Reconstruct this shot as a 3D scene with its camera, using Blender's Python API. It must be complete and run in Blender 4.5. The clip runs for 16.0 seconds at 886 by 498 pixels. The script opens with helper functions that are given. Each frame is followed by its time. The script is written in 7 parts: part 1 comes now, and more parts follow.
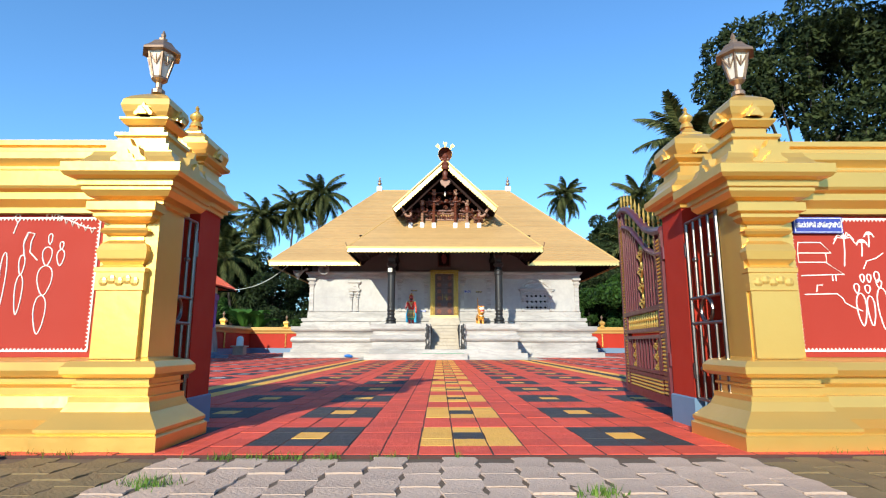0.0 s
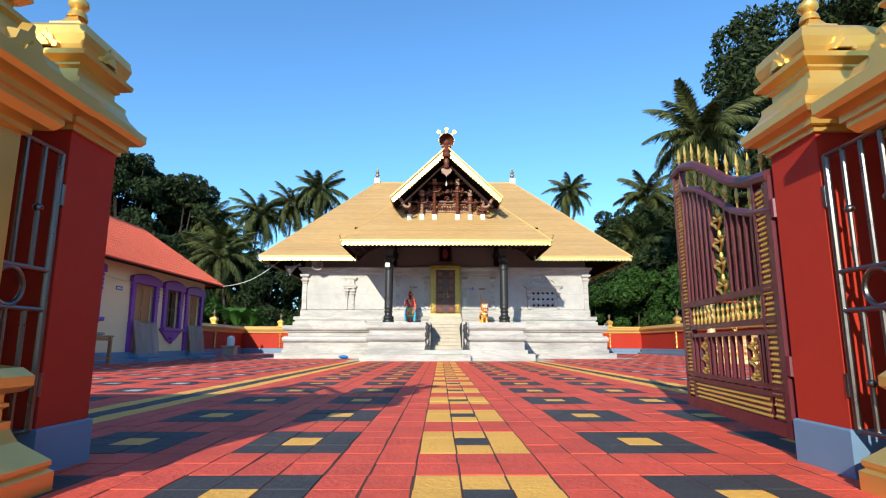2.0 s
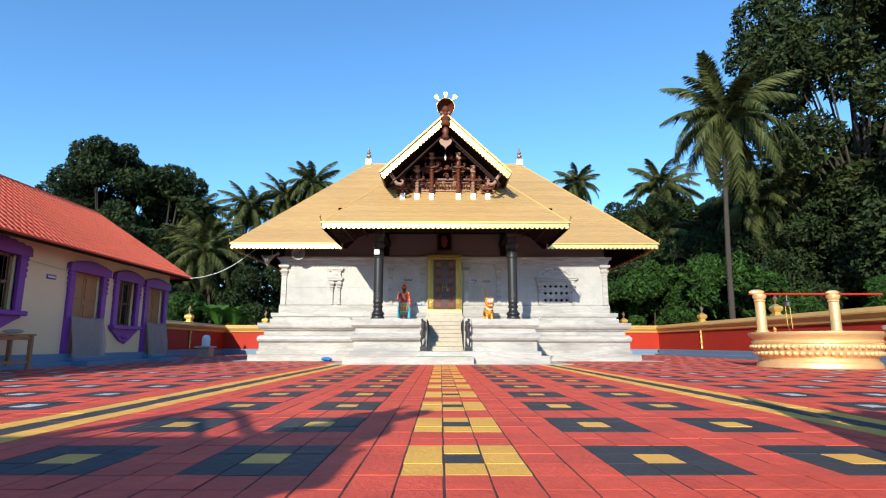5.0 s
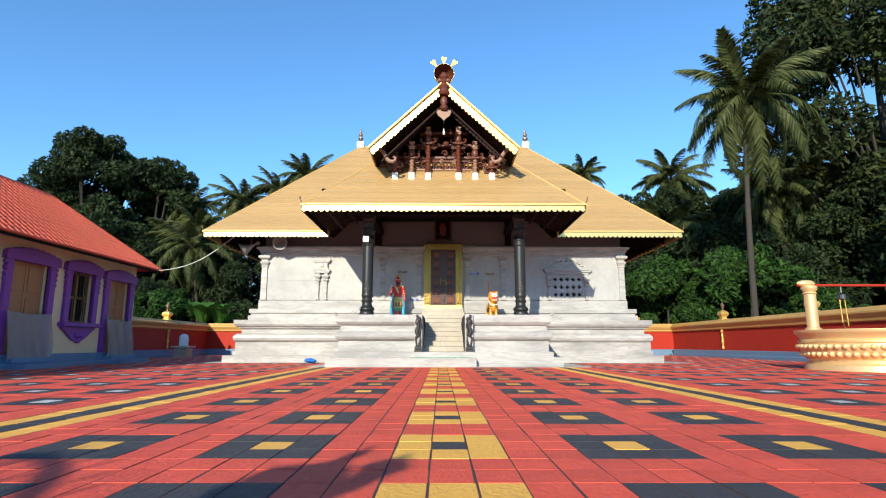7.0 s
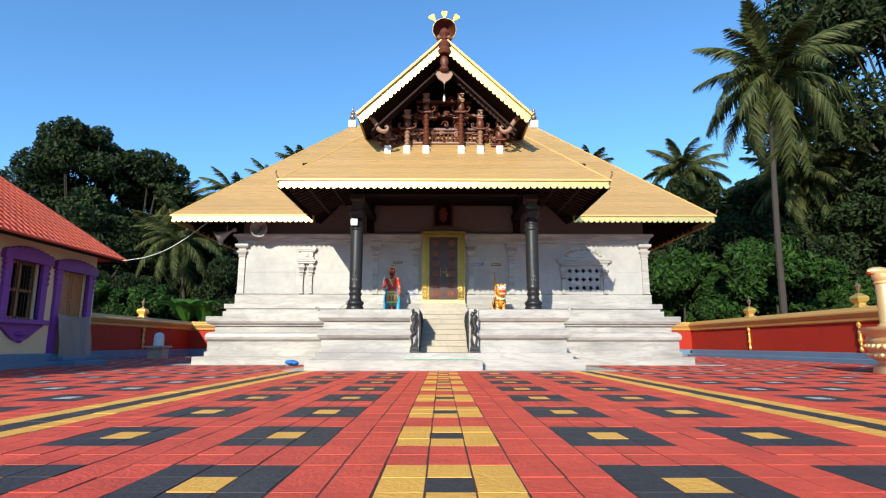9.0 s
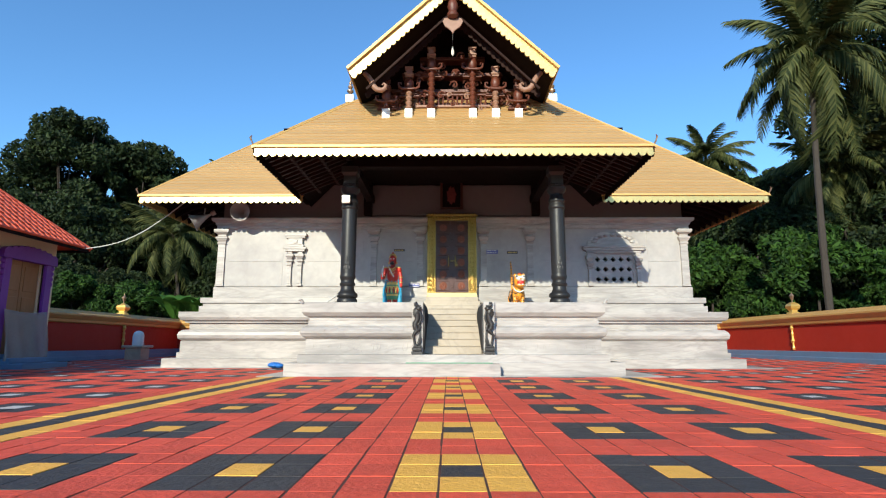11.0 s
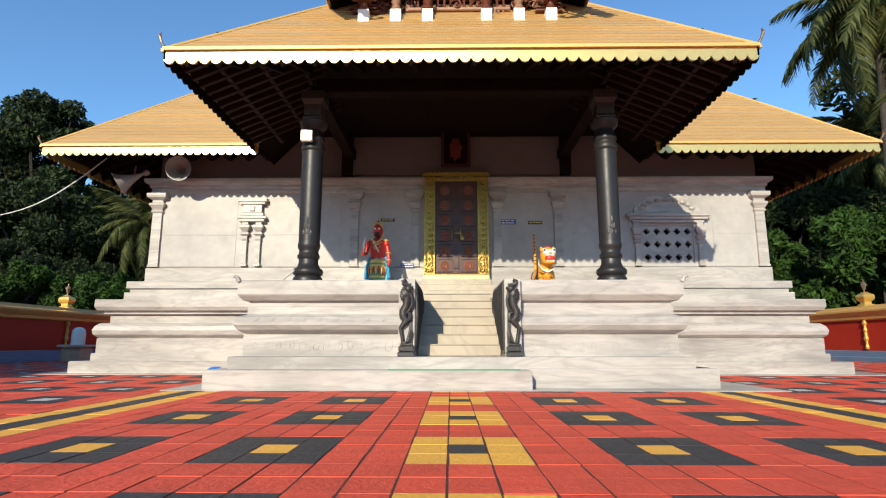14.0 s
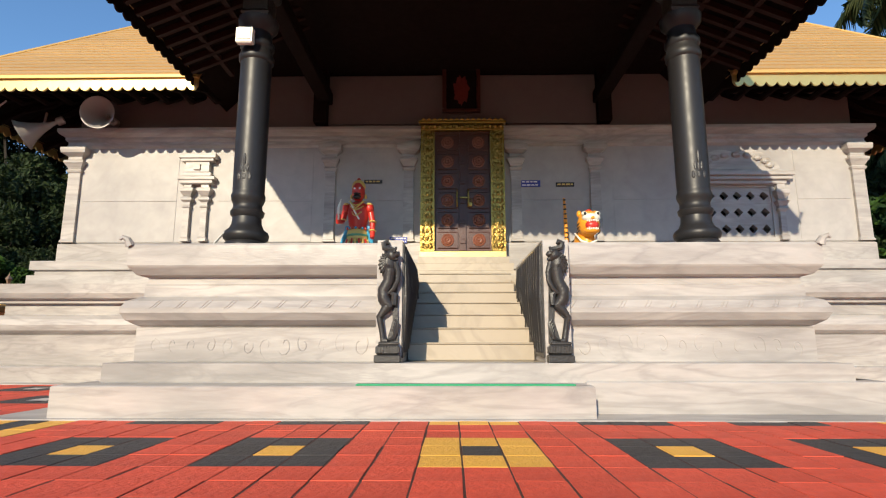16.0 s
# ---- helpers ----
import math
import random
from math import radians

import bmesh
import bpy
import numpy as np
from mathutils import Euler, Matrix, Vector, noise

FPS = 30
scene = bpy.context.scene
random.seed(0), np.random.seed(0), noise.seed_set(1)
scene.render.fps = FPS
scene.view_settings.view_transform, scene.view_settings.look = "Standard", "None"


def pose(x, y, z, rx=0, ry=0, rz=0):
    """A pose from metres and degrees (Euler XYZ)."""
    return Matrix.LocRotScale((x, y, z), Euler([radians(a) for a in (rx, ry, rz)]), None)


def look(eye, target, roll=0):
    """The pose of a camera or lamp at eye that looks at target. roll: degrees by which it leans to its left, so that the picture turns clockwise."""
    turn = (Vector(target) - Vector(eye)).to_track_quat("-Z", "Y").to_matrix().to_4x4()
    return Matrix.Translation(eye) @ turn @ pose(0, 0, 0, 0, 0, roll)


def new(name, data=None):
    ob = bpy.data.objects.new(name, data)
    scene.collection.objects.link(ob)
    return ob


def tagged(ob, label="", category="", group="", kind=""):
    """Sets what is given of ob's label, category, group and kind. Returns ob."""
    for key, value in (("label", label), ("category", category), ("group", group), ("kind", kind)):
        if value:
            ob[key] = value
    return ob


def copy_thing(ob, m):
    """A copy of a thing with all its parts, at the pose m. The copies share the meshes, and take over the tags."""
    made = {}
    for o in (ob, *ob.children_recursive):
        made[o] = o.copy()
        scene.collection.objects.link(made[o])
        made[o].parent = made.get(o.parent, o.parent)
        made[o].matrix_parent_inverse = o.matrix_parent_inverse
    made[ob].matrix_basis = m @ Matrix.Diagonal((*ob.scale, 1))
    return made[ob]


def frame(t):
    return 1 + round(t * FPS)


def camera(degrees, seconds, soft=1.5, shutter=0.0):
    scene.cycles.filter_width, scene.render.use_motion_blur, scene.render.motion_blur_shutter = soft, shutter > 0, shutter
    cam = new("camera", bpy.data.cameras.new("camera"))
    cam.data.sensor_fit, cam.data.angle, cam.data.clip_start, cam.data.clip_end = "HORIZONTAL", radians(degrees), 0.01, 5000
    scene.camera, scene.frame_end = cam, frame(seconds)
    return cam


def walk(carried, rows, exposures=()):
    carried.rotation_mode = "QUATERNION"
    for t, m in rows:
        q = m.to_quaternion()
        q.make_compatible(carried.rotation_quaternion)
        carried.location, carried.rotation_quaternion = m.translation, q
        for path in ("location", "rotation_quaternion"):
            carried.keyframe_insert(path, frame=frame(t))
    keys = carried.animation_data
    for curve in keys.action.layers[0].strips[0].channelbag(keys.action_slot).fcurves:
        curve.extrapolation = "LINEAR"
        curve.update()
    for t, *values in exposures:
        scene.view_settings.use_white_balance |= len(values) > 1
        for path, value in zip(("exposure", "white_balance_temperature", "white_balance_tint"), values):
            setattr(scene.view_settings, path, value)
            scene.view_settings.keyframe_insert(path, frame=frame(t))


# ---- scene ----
cam = camera(77.8, 16.0, soft=1.2)
K = 0.857  # metres in one unit of the plan
METRES, EYE, TILT, LEAN, TURN = 20.0 * K, 0.70 * K, 0.0, 0.0, -0.35
ROWS = [
    (0.0, 0.0, 0.0, 0.0, -0.0, 9.82, -0.0),
    (0.5, -0.0004, 0.0194, -0.0002, 0.04, 9.83, -0.0),
    (1.0, -0.0007, 0.041, -0.0003, 0.05, 9.82, -0.02),
    (1.5, -0.0009, 0.0635, -0.0005, 0.06, 9.84, -0.05),
    (2.0, -0.0007, 0.0877, -0.0004, 0.08, 9.85, -0.05),
    (2.5, -0.0003, 0.1142, -0.0003, 0.07, 9.86, -0.08),
    (3.0, -0.0005, 0.1425, -0.0004, 0.08, 9.87, -0.07),
    (3.5, 0.0002, 0.1719, -0.0002, 0.08, 9.88, -0.06),
    (4.0, 0.0011, 0.2014, -0.0002, 0.09, 9.88, -0.06),
    (6.5, 0.0048, 0.3577, -0.0004, 0.13, 9.86, -0.05),
    (7.0, 0.0057, 0.3895, -0.0006, 0.13, 9.86, -0.05),
    (7.5, 0.0058, 0.4213, -0.0006, 0.14, 9.84, -0.05),
    (8.0, 0.0057, 0.4529, -0.0007, 0.15, 9.83, -0.06),
    (8.5, 0.0056, 0.4849, -0.0009, 0.17, 9.84, -0.06),
    (9.0, 0.0057, 0.5167, -0.0008, 0.18, 9.84, -0.05),
    (11.5, 0.0032, 0.6771, 0.0002, 1.05, 9.74, -0.05),
    (12.0, 0.0032, 0.7097, -0.0003, 1.07, 9.75, -0.03),
    (12.5, 0.0037, 0.7428, -0.0005, 1.09, 9.75, -0.04),
    (13.0, 0.0033, 0.7762, -0.0009, 1.11, 9.74, -0.03),
    (13.5, 0.0019, 0.8107, -0.0016, 1.12, 9.74, -0.01),
    (14.0, 0.0007, 0.8462, -0.0022, 1.16, 9.74, -0.03),
    (14.5, -0.0004, 0.8808, -0.0024, 1.17, 9.73, -0.02),
    (15.0, -0.0018, 0.9213, -0.0028, 1.2, 9.73, 0.01),
    (15.5, -0.0026, 0.9578, -0.0032, 1.21, 9.73, -0.03),
    (16.0, -0.0039, 0.9997, -0.0028, 1.22, 9.66, 0.01),
]
EXPOSURES = [(0.0, 0.70, 5850, 2), (4.0, 0.70, 5850, 2), (9.0, 0.62, 5850, 2), (12.5, 0.52, 6050, 3), (14.5, 0.50, 6450, 6), (16.0, 0.44, 6650, 8)]
walk(cam, [(t, pose(-0.22 * K, 0, EYE, TILT, LEAN, TURN) @ pose(METRES * x, METRES * y, METRES * z, 90 + pitch, roll, yaw)) for t, x, y, z, yaw, pitch, roll in ROWS], EXPOSURES)

# ---- sky, sun ----
SUN_TO = Vector((-1.59, -5.25, 2.28)).normalized()
world = bpy.data.worlds.new("sky")
scene.world = world
world.use_nodes = True
wn = world.node_tree
sky = wn.nodes.new("ShaderNodeTexSky")
sky.sky_type, sky.sun_disc = "NISHITA", False
sky.sun_elevation = math.asin(SUN_TO.z)
sky.sun_rotation = math.atan2(SUN_TO.x, SUN_TO.y) % (2 * math.pi)
sky.air_density, sky.dust_density, sky.ozone_density = 1.0, 0.0, 5.0
tint = wn.nodes.new("ShaderNodeMix")
tint.data_type, tint.blend_type = "RGBA", "MULTIPLY"
tint.inputs[0].default_value = 1.0
tint.inputs[7].default_value = (0.955, 1.02, 1.03, 1)  # clear tropical winter sky, a little towards cyan
wn.links.new(sky.outputs[0], tint.inputs[6])
wn.links.new(tint.outputs[2], wn.nodes["Background"].inputs[0])
wn.nodes["Background"].inputs[1].default_value = 0.15
sun = new("sun", bpy.data.lights.new("sun", "SUN"))
sun.data.energy, sun.data.angle, sun.data.color = 4.5, radians(0.6), (1.0, 0.87, 0.66)
sun.matrix_world = look(SUN_TO * 50, (0, 0, 0))


# ---- materials ----
def mat(name, col, rough=0.6, vein=0.0, metal=0.0, var=0.12, scale=3.0, stain=0.12, bump=0.15, bscale=40.0, rand=0.0, island=False, dark=None, stretch=(1, 1, 1), coat=0.0, spec=0.5):
    """A surface with fine grain, larger stains and relief, at real size."""
    m = bpy.data.materials.new(name)
    m.use_nodes = True
    nt = m.node_tree
    n, ln = nt.nodes, nt.links
    bsdf = n["Principled BSDF"]
    tc = n.new("ShaderNodeTexCoord")
    mp = n.new("ShaderNodeMapping")
    mp.inputs["Scale"].default_value = stretch
    ln.new(tc.outputs["Object"], mp.inputs[0])

    def noise_tex(sc, det=4.0):
        t = n.new("ShaderNodeTexNoise")
        t.inputs["Scale"].default_value, t.inputs["Detail"].default_value = sc, det
        ln.new(mp.outputs[0], t.inputs["Vector"])
        return t

    def mixed(fac, a, b, amount, blend="MIX"):
        x = n.new("ShaderNodeMix")
        x.data_type, x.blend_type = "RGBA", blend
        mul = n.new("ShaderNodeMath")
        mul.operation = "MULTIPLY"
        mul.inputs[1].default_value = amount
        ln.new(fac, mul.inputs[0])
        ln.new(mul.outputs[0], x.inputs[0])
        for sock, v in ((x.inputs[6], a), (x.inputs[7], b)):
            if isinstance(v, tuple):
                sock.default_value = v
            else:
                ln.new(v, sock)
        return x.outputs[2]

    base = (*col, 1)
    low = tuple(c * 0.45 for c in (dark or col)) + (1,)
    high = tuple(min(1, c * 1.25 + 0.01) for c in col) + (1,)
    fine = noise_tex(bscale * 0.35)
    big = noise_tex(scale * 0.35, 6.0)
    mid = noise_tex(scale * 2.5, 6.0)
    ramp = n.new("ShaderNodeValToRGB")
    ramp.color_ramp.elements[0].position, ramp.color_ramp.elements[1].position = 0.42, 0.72
    ln.new(big.outputs["Fac"], ramp.inputs[0])
    c = mixed(fine.outputs["Fac"], base, high, var * 1.6)
    c = mixed(mid.outputs["Fac"], c, low, var)
    c = mixed(ramp.outputs[0], c, low, stain)
    if vein:
        warp = n.new("ShaderNodeTexNoise")
        warp.inputs["Scale"].default_value, warp.inputs["Detail"].default_value, warp.inputs["Distortion"].default_value = 1.1, 8.0, 1.8
        ln.new(mp.outputs[0], warp.inputs["Vector"])
        vr = n.new("ShaderNodeValToRGB")
        el = vr.color_ramp.elements
        el[0].position, el[0].color = 0.44, (0, 0, 0, 1)
        el[1].position, el[1].color = 0.58, (0, 0, 0, 1)
        top = el.new(0.505)
        top.color = (1, 1, 1, 1)
        ln.new(warp.outputs["Fac"], vr.inputs[0])
        c = mixed(vr.outputs[0], c, low, vein)
    if rand or island:
        if island:
            r = n.new("ShaderNodeNewGeometry").outputs["Random Per Island"]
        else:
            r = n.new("ShaderNodeObjectInfo").outputs["Random"]
        c = mixed(r, c, low, rand)
    ln.new(c, bsdf.inputs["Base Color"])
    rr = n.new("ShaderNodeMapRange")
    rr.inputs[3].default_value, rr.inputs[4].default_value = max(0.03, rough - 0.1), min(1, rough + 0.12)
    ln.new(mid.outputs["Fac"], rr.inputs[0])
    ln.new(rr.outputs[0], bsdf.inputs["Roughness"])
    bsdf.inputs["Metallic"].default_value = metal
    bsdf.inputs["Coat Weight"].default_value = coat
    bsdf.inputs["Specular IOR Level"].default_value = spec
    if bump:
        bt = noise_tex(bscale, 5.0)
        b = n.new("ShaderNodeBump")
        b.inputs["Strength"].default_value, b.inputs["Distance"].default_value = bump, 0.01
        ln.new(bt.outputs["Fac"], b.inputs["Height"])
        ln.new(b.outputs[0], bsdf.inputs["Normal"])
    return m


def leaf_mat(name, col, tip, trans=0.14):
    m = bpy.data.materials.new(name)
    m.use_nodes = True
    n, ln = m.node_tree.nodes, m.node_tree.links
    bsdf = n["Principled BSDF"]
    g = n.new("ShaderNodeNewGeometry")
    x = n.new("ShaderNodeMix")
    x.data_type = "RGBA"
    x.inputs[6].default_value, x.inputs[7].default_value = (*col, 1), (*tip, 1)
    tc = n.new("ShaderNodeTexCoord")
    big = n.new("ShaderNodeTexNoise")
    big.inputs["Scale"].default_value = 0.55
    ln.new(tc.outputs["Object"], big.inputs["Vector"])
    mul = n.new("ShaderNodeMath")
    mul.operation = "MULTIPLY"
    ln.new(g.outputs["Random Per Island"], mul.inputs[0])
    ln.new(big.outputs["Fac"], mul.inputs[1])
    mul2 = n.new("ShaderNodeMath")
    mul2.operation = "MULTIPLY"
    mul2.inputs[1].default_value = 1.9
    ln.new(mul.outputs[0], mul2.inputs[0])
    ln.new(mul2.outputs[0], x.inputs[0])
    ln.new(x.outputs[2], bsdf.inputs["Base Color"])
    bsdf.inputs["Roughness"].default_value = 0.7
    bsdf.inputs["Specular IOR Level"].default_value = 0.25
    tr = n.new("ShaderNodeBsdfTranslucent")
    ln.new(x.outputs[2], tr.inputs[0])
    sh = n.new("ShaderNodeMixShader")
    sh.inputs[0].default_value = trans
    ln.new(bsdf.outputs[0], sh.inputs[1])
    ln.new(tr.outputs[0], sh.inputs[2])
    ln.new(sh.outputs[0], n["Material Output"].inputs["Surface"])
    return m


MARBLE = mat("marble", (0.46, 0.425, 0.40), 0.4, 0.30, var=0.46, scale=3.4, stain=0.6, bump=0.12, bscale=25, dark=(0.36, 0.33, 0.32), stretch=(0.55, 1, 3.2))
MARBLE_WALL = mat("marble_wall", (0.43, 0.405, 0.385), 0.5, 0.08, var=0.34, scale=2.2, stain=0.45, bump=0.08, bscale=22, dark=(0.36, 0.34, 0.36))
MARBLE_STEP = mat("cream_marble", (0.44, 0.37, 0.29), 0.4, 0.25, var=0.2, scale=2.0, stain=0.25, bump=0.08, bscale=30)
# grey plaster with the deep eave and porch shade put into its base colour
PLASTER_SHADED = mat("shaded_grey_plaster", (0.143, 0.118, 0.115), 0.8, var=0.1, stain=0.15)
ROOF = mat("copper_sheet", (0.66, 0.42, 0.145), 0.5, 0.0, 0.35, var=0.14, scale=1.5, stain=0.10, bump=0.12, bscale=30, stretch=(0.25, 1.0, 1.0))
ROOF_SHEET = mat("copper_shingle", (0.60, 0.385, 0.165), 0.5, 0.0, 0.3, var=0.32, scale=3.0, stain=0.2, bump=0.3, bscale=30, rand=0.2, stretch=(0.3, 1.0, 1.0))
GOLD_TRIM = mat("polished_brass", (0.78, 0.58, 0.22), 0.32, 0.0, 0.75, var=0.12, scale=6, stain=0.1, bump=0.25, bscale=60)
BRASS = mat("brass", (0.52, 0.33, 0.085), 0.34, 0.0, 0.8, var=0.2, scale=8, stain=0.2, bump=0.3, bscale=50)
DOOR_BRASS = mat("embossed_brass", (0.38, 0.235, 0.06), 0.30, 0.0, 1.0, var=0.35, scale=14, stain=0.3, bump=1.0, bscale=22)
WELL_BRASS = mat("bronze_gold_paint", (0.80, 0.56, 0.27), 0.38, 0.0, 0.5, var=0.14, scale=3, stain=0.2, bump=0.2, bscale=25)
# dark brown wood taken near black: the shade under the roofs is in the colour
WOOD_SHADED = mat("dark_shaded_carved_wood", (0.009, 0.004, 0.003), 0.8, spec=0.08, var=0.3, scale=4, stain=0.2, bump=0.3, bscale=40)
WOOD_RED = mat("red_brown_carved_wood", (0.125, 0.032, 0.015), 0.45, var=0.4, scale=5, stain=0.25, bump=0.35, bscale=45)
# shaded copy of the red-brown wood, darkened for undersides of porch and hood
WOOD_SOFFIT = mat("shaded_soffit_wood", (0.022, 0.007, 0.0045), 0.65, spec=0.15, var=0.3, scale=5, stain=0.25, bump=0.3, bscale=45)
WOOD_TAN = mat("pale_carved_wood", (0.30, 0.16, 0.105), 0.55, var=0.4, scale=6, stain=0.25, bump=0.3, bscale=45)
WOOD_DOOR = mat("polished_teak", (0.060, 0.013, 0.007), 0.38, var=0.25, scale=4, stain=0.2, bump=0.15, bscale=40, stretch=(3, 3, 0.6), coat=0.0)
WOOD_PLAIN = mat("weathered_wood", (0.36, 0.18, 0.075), 0.6, var=0.3, scale=5, stain=0.3, bump=0.25, bscale=40, stretch=(1, 1, 0.4))
DOOR_CARVED = mat("carved_teak_rosette", (0.20, 0.065, 0.038), 0.4, var=0.3, scale=10, stain=0.25, bump=0.3, bscale=60)
BLACK_STONE = mat("polished_black_stone", (0.017, 0.016, 0.017), 0.42, spec=0.4, var=0.35, scale=5, stain=0.1, bump=0.05, bscale=60)
BLACK_CARVED = mat("carved_black_stone", (0.030, 0.028, 0.028), 0.42, var=0.2, scale=8, stain=0.15, bump=0.4, bscale=45)
YELLOW_PAINT = mat("gold_yellow_paint", (0.74, 0.455, 0.115), 0.33, 0.0, 0.66, var=0.12, scale=2, stain=0.14, bump=0.16, bscale=14)
# gold paint made browner, so the copings look turned from the sun
COPING_SHADED = mat("shaded_gold_coping_paint", (0.56, 0.32, 0.09), 0.5, 0.0, 0.1, var=0.15, scale=2, stain=0.2, bump=0.15, bscale=20)
RED_PAINT = mat("red_wall_paint", (0.36, 0.026, 0.012), 0.65, spec=0.2, var=0.1, scale=2, stain=0.12, bump=0.1, bscale=20)
PANEL_RED = mat("mural_red_paint", (0.31, 0.032, 0.02), 0.7, spec=0.2, var=0.08, scale=2, stain=0.08, bump=0.06, bscale=20)
WHITE_PAINT = mat("white_paint", (0.82, 0.80, 0.76), 0.6, var=0.05, stain=0.08, bump=0.05)
BLUE_PAINT = mat("grey_blue_paint", (0.13, 0.21, 0.33), 0.6, var=0.12, scale=3, stain=0.2, bump=0.1)
MAROON = mat("maroon_gate_paint", (0.10, 0.013, 0.022), 0.38, 0.0, 0.1, var=0.15, scale=6, stain=0.12, bump=0.08)
GATE_GOLD = mat("gold_gate_paint", (0.60, 0.38, 0.085), 0.38, 0.0, 0.6, var=0.2, scale=10, stain=0.2, bump=0.2)
STEEL = mat("stainless_steel", (0.17, 0.15, 0.14), 0.30, 0.0, 1.0, var=0.08, scale=8, stain=0.1, bump=0.02)
LAMP_METAL = mat("antique_bronze", (0.32, 0.21, 0.14), 0.42, 0.0, 0.7, var=0.2, scale=10, stain=0.25, bump=0.2)
LAMP_GLASS = mat("frosted_glass", (0.62, 0.56, 0.48), 0.25, var=0.1, stain=0.1, bump=0.0)
CREAM = mat("cream_wall_paint", (0.76, 0.61, 0.38), 0.8, var=0.08, scale=1.5, stain=0.14, bump=0.1)
PURPLE = mat("purple_paint", (0.19, 0.035, 0.30), 0.55, var=0.12, scale=4, stain=0.12, bump=0.12)
ROOF_TILE = mat("red_clay_tile", (0.66, 0.095, 0.034), 0.6, var=0.18, scale=3, stain=0.2, bump=0.2, rand=0.22)
DARK_VOID = mat("dark_interior", (0.02, 0.018, 0.016), 0.9, var=0.1, bump=0)
GREY_METAL = mat("grey_aluminium", (0.36, 0.33, 0.32), 0.55, 0.0, 0.25, var=0.12, scale=6, stain=0.15, bump=0.05)
NET = mat("dusty_net_cloth", (0.42, 0.37, 0.34), 0.9, var=0.25, scale=10, stain=0.2, bump=0.3)
nt = NET.node_tree
thin = nt.nodes.new("ShaderNodeBsdfTransparent")
blend = nt.nodes.new("ShaderNodeMixShader")
blend.inputs[0].default_value = 0.5
nt.links.new(nt.nodes["Principled BSDF"].outputs[0], blend.inputs[1])
nt.links.new(thin.outputs[0], blend.inputs[2])
nt.links.new(blend.outputs[0], nt.nodes["Material Output"].inputs["Surface"])
TILE_RED = mat("red_paver", (0.80, 0.094, 0.046), 0.68, var=0.46, scale=7, stain=0.38, bump=0.9, bscale=38, rand=0.35)
TILE_YEL = mat("yellow_paver", (0.92, 0.46, 0.07), 0.62, var=0.24, scale=5, stain=0.16, bump=0.9, bscale=38, rand=0.14)
TILE_BLK = mat("charcoal_paver", (0.048, 0.044, 0.046), 0.66, var=0.42, scale=6, stain=0.31, bump=0.9, bscale=38, rand=0.35)
TILE_WHT = mat("white_paver", (0.62, 0.58, 0.56), 0.55, var=0.27, scale=5, stain=0.26, bump=0.9, bscale=38, rand=0.2)
TILE_RED_S = mat("red_pavers", (0.80, 0.094, 0.046), 0.68, var=0.46, scale=7, stain=0.38, bump=0.9, bscale=38, rand=0.35, island=True)
TILE_YEL_S = mat("yellow_pavers", (0.92, 0.46, 0.07), 0.62, var=0.24, scale=5, stain=0.16, bump=0.9, bscale=38, rand=0.14, island=True)
TILE_BLK_S = mat("charcoal_pavers", (0.048, 0.044, 0.046), 0.66, var=0.42, scale=6, stain=0.31, bump=0.9, bscale=38, rand=0.35, island=True)
TILE_WHT_S = mat("white_pavers", (0.62, 0.58, 0.56), 0.55, var=0.27, scale=5, stain=0.26, bump=0.9, bscale=38, rand=0.2, island=True)
GREY_PAVER = mat("grey_paver", (0.60, 0.43, 0.33), 0.85, var=0.4, scale=5, stain=0.45, bump=0.9, bscale=50, rand=0.35)
GREY_PAVER_S = mat("grey_pavers", (0.60, 0.43, 0.33), 0.85, var=0.4, scale=5, stain=0.45, bump=0.9, bscale=50, rand=0.35, island=True)
BROWN_PAVER = mat("brown_paver", (0.24, 0.165, 0.075), 0.9, var=0.4, scale=5, stain=0.4, bump=0.9, bscale=50, rand=0.3)
BROWN_PAVER_S = mat("mossy_pavers", (0.24, 0.165, 0.075), 0.9, var=0.4, scale=5, stain=0.4, bump=0.9, bscale=50, rand=0.3, island=True)
JOINT = mat("paving_joint", (0.075, 0.028, 0.022), 0.95, var=0.3, scale=8, stain=0.2, bump=0.4)
EARTH = mat("earth", (0.13, 0.085, 0.055), 0.95, var=0.3, scale=1.5, stain=0.3, bump=0.5)
BARK = mat("bark", (0.042, 0.032, 0.025), 0.9, var=0.35, scale=6, stain=0.3, bump=0.5)
# leaf green lowered to hold the crowns' shadow on one another
LEAF_SHADED = leaf_mat("shaded_leaves", (0.007, 0.014, 0.005), (0.036, 0.056, 0.015))
LEAF_MID = leaf_mat("green_leaves", (0.007, 0.016, 0.005), (0.050, 0.065, 0.017))
LEAF_BUSH = leaf_mat("bright_leaves", (0.006, 0.020, 0.004), (0.044, 0.098, 0.012))
LEAF_PALM = leaf_mat("palm_leaves", (0.020, 0.033, 0.008), (0.135, 0.138, 0.042), 0.26)
LEAF_BANANA = leaf_mat("banana_leaves", (0.035, 0.10, 0.012), (0.10, 0.21, 0.03), 0.3)
GRASS = leaf_mat("grass_blades", (0.06, 0.14, 0.015), (0.18, 0.26, 0.04))
RED_GLOSS = mat("red_enamel", (0.55, 0.035, 0.025), 0.35, var=0.1, bump=0.05)
BLUE_GLOSS = mat("blue_enamel", (0.05, 0.30, 0.50), 0.4, var=0.1, bump=0.05)
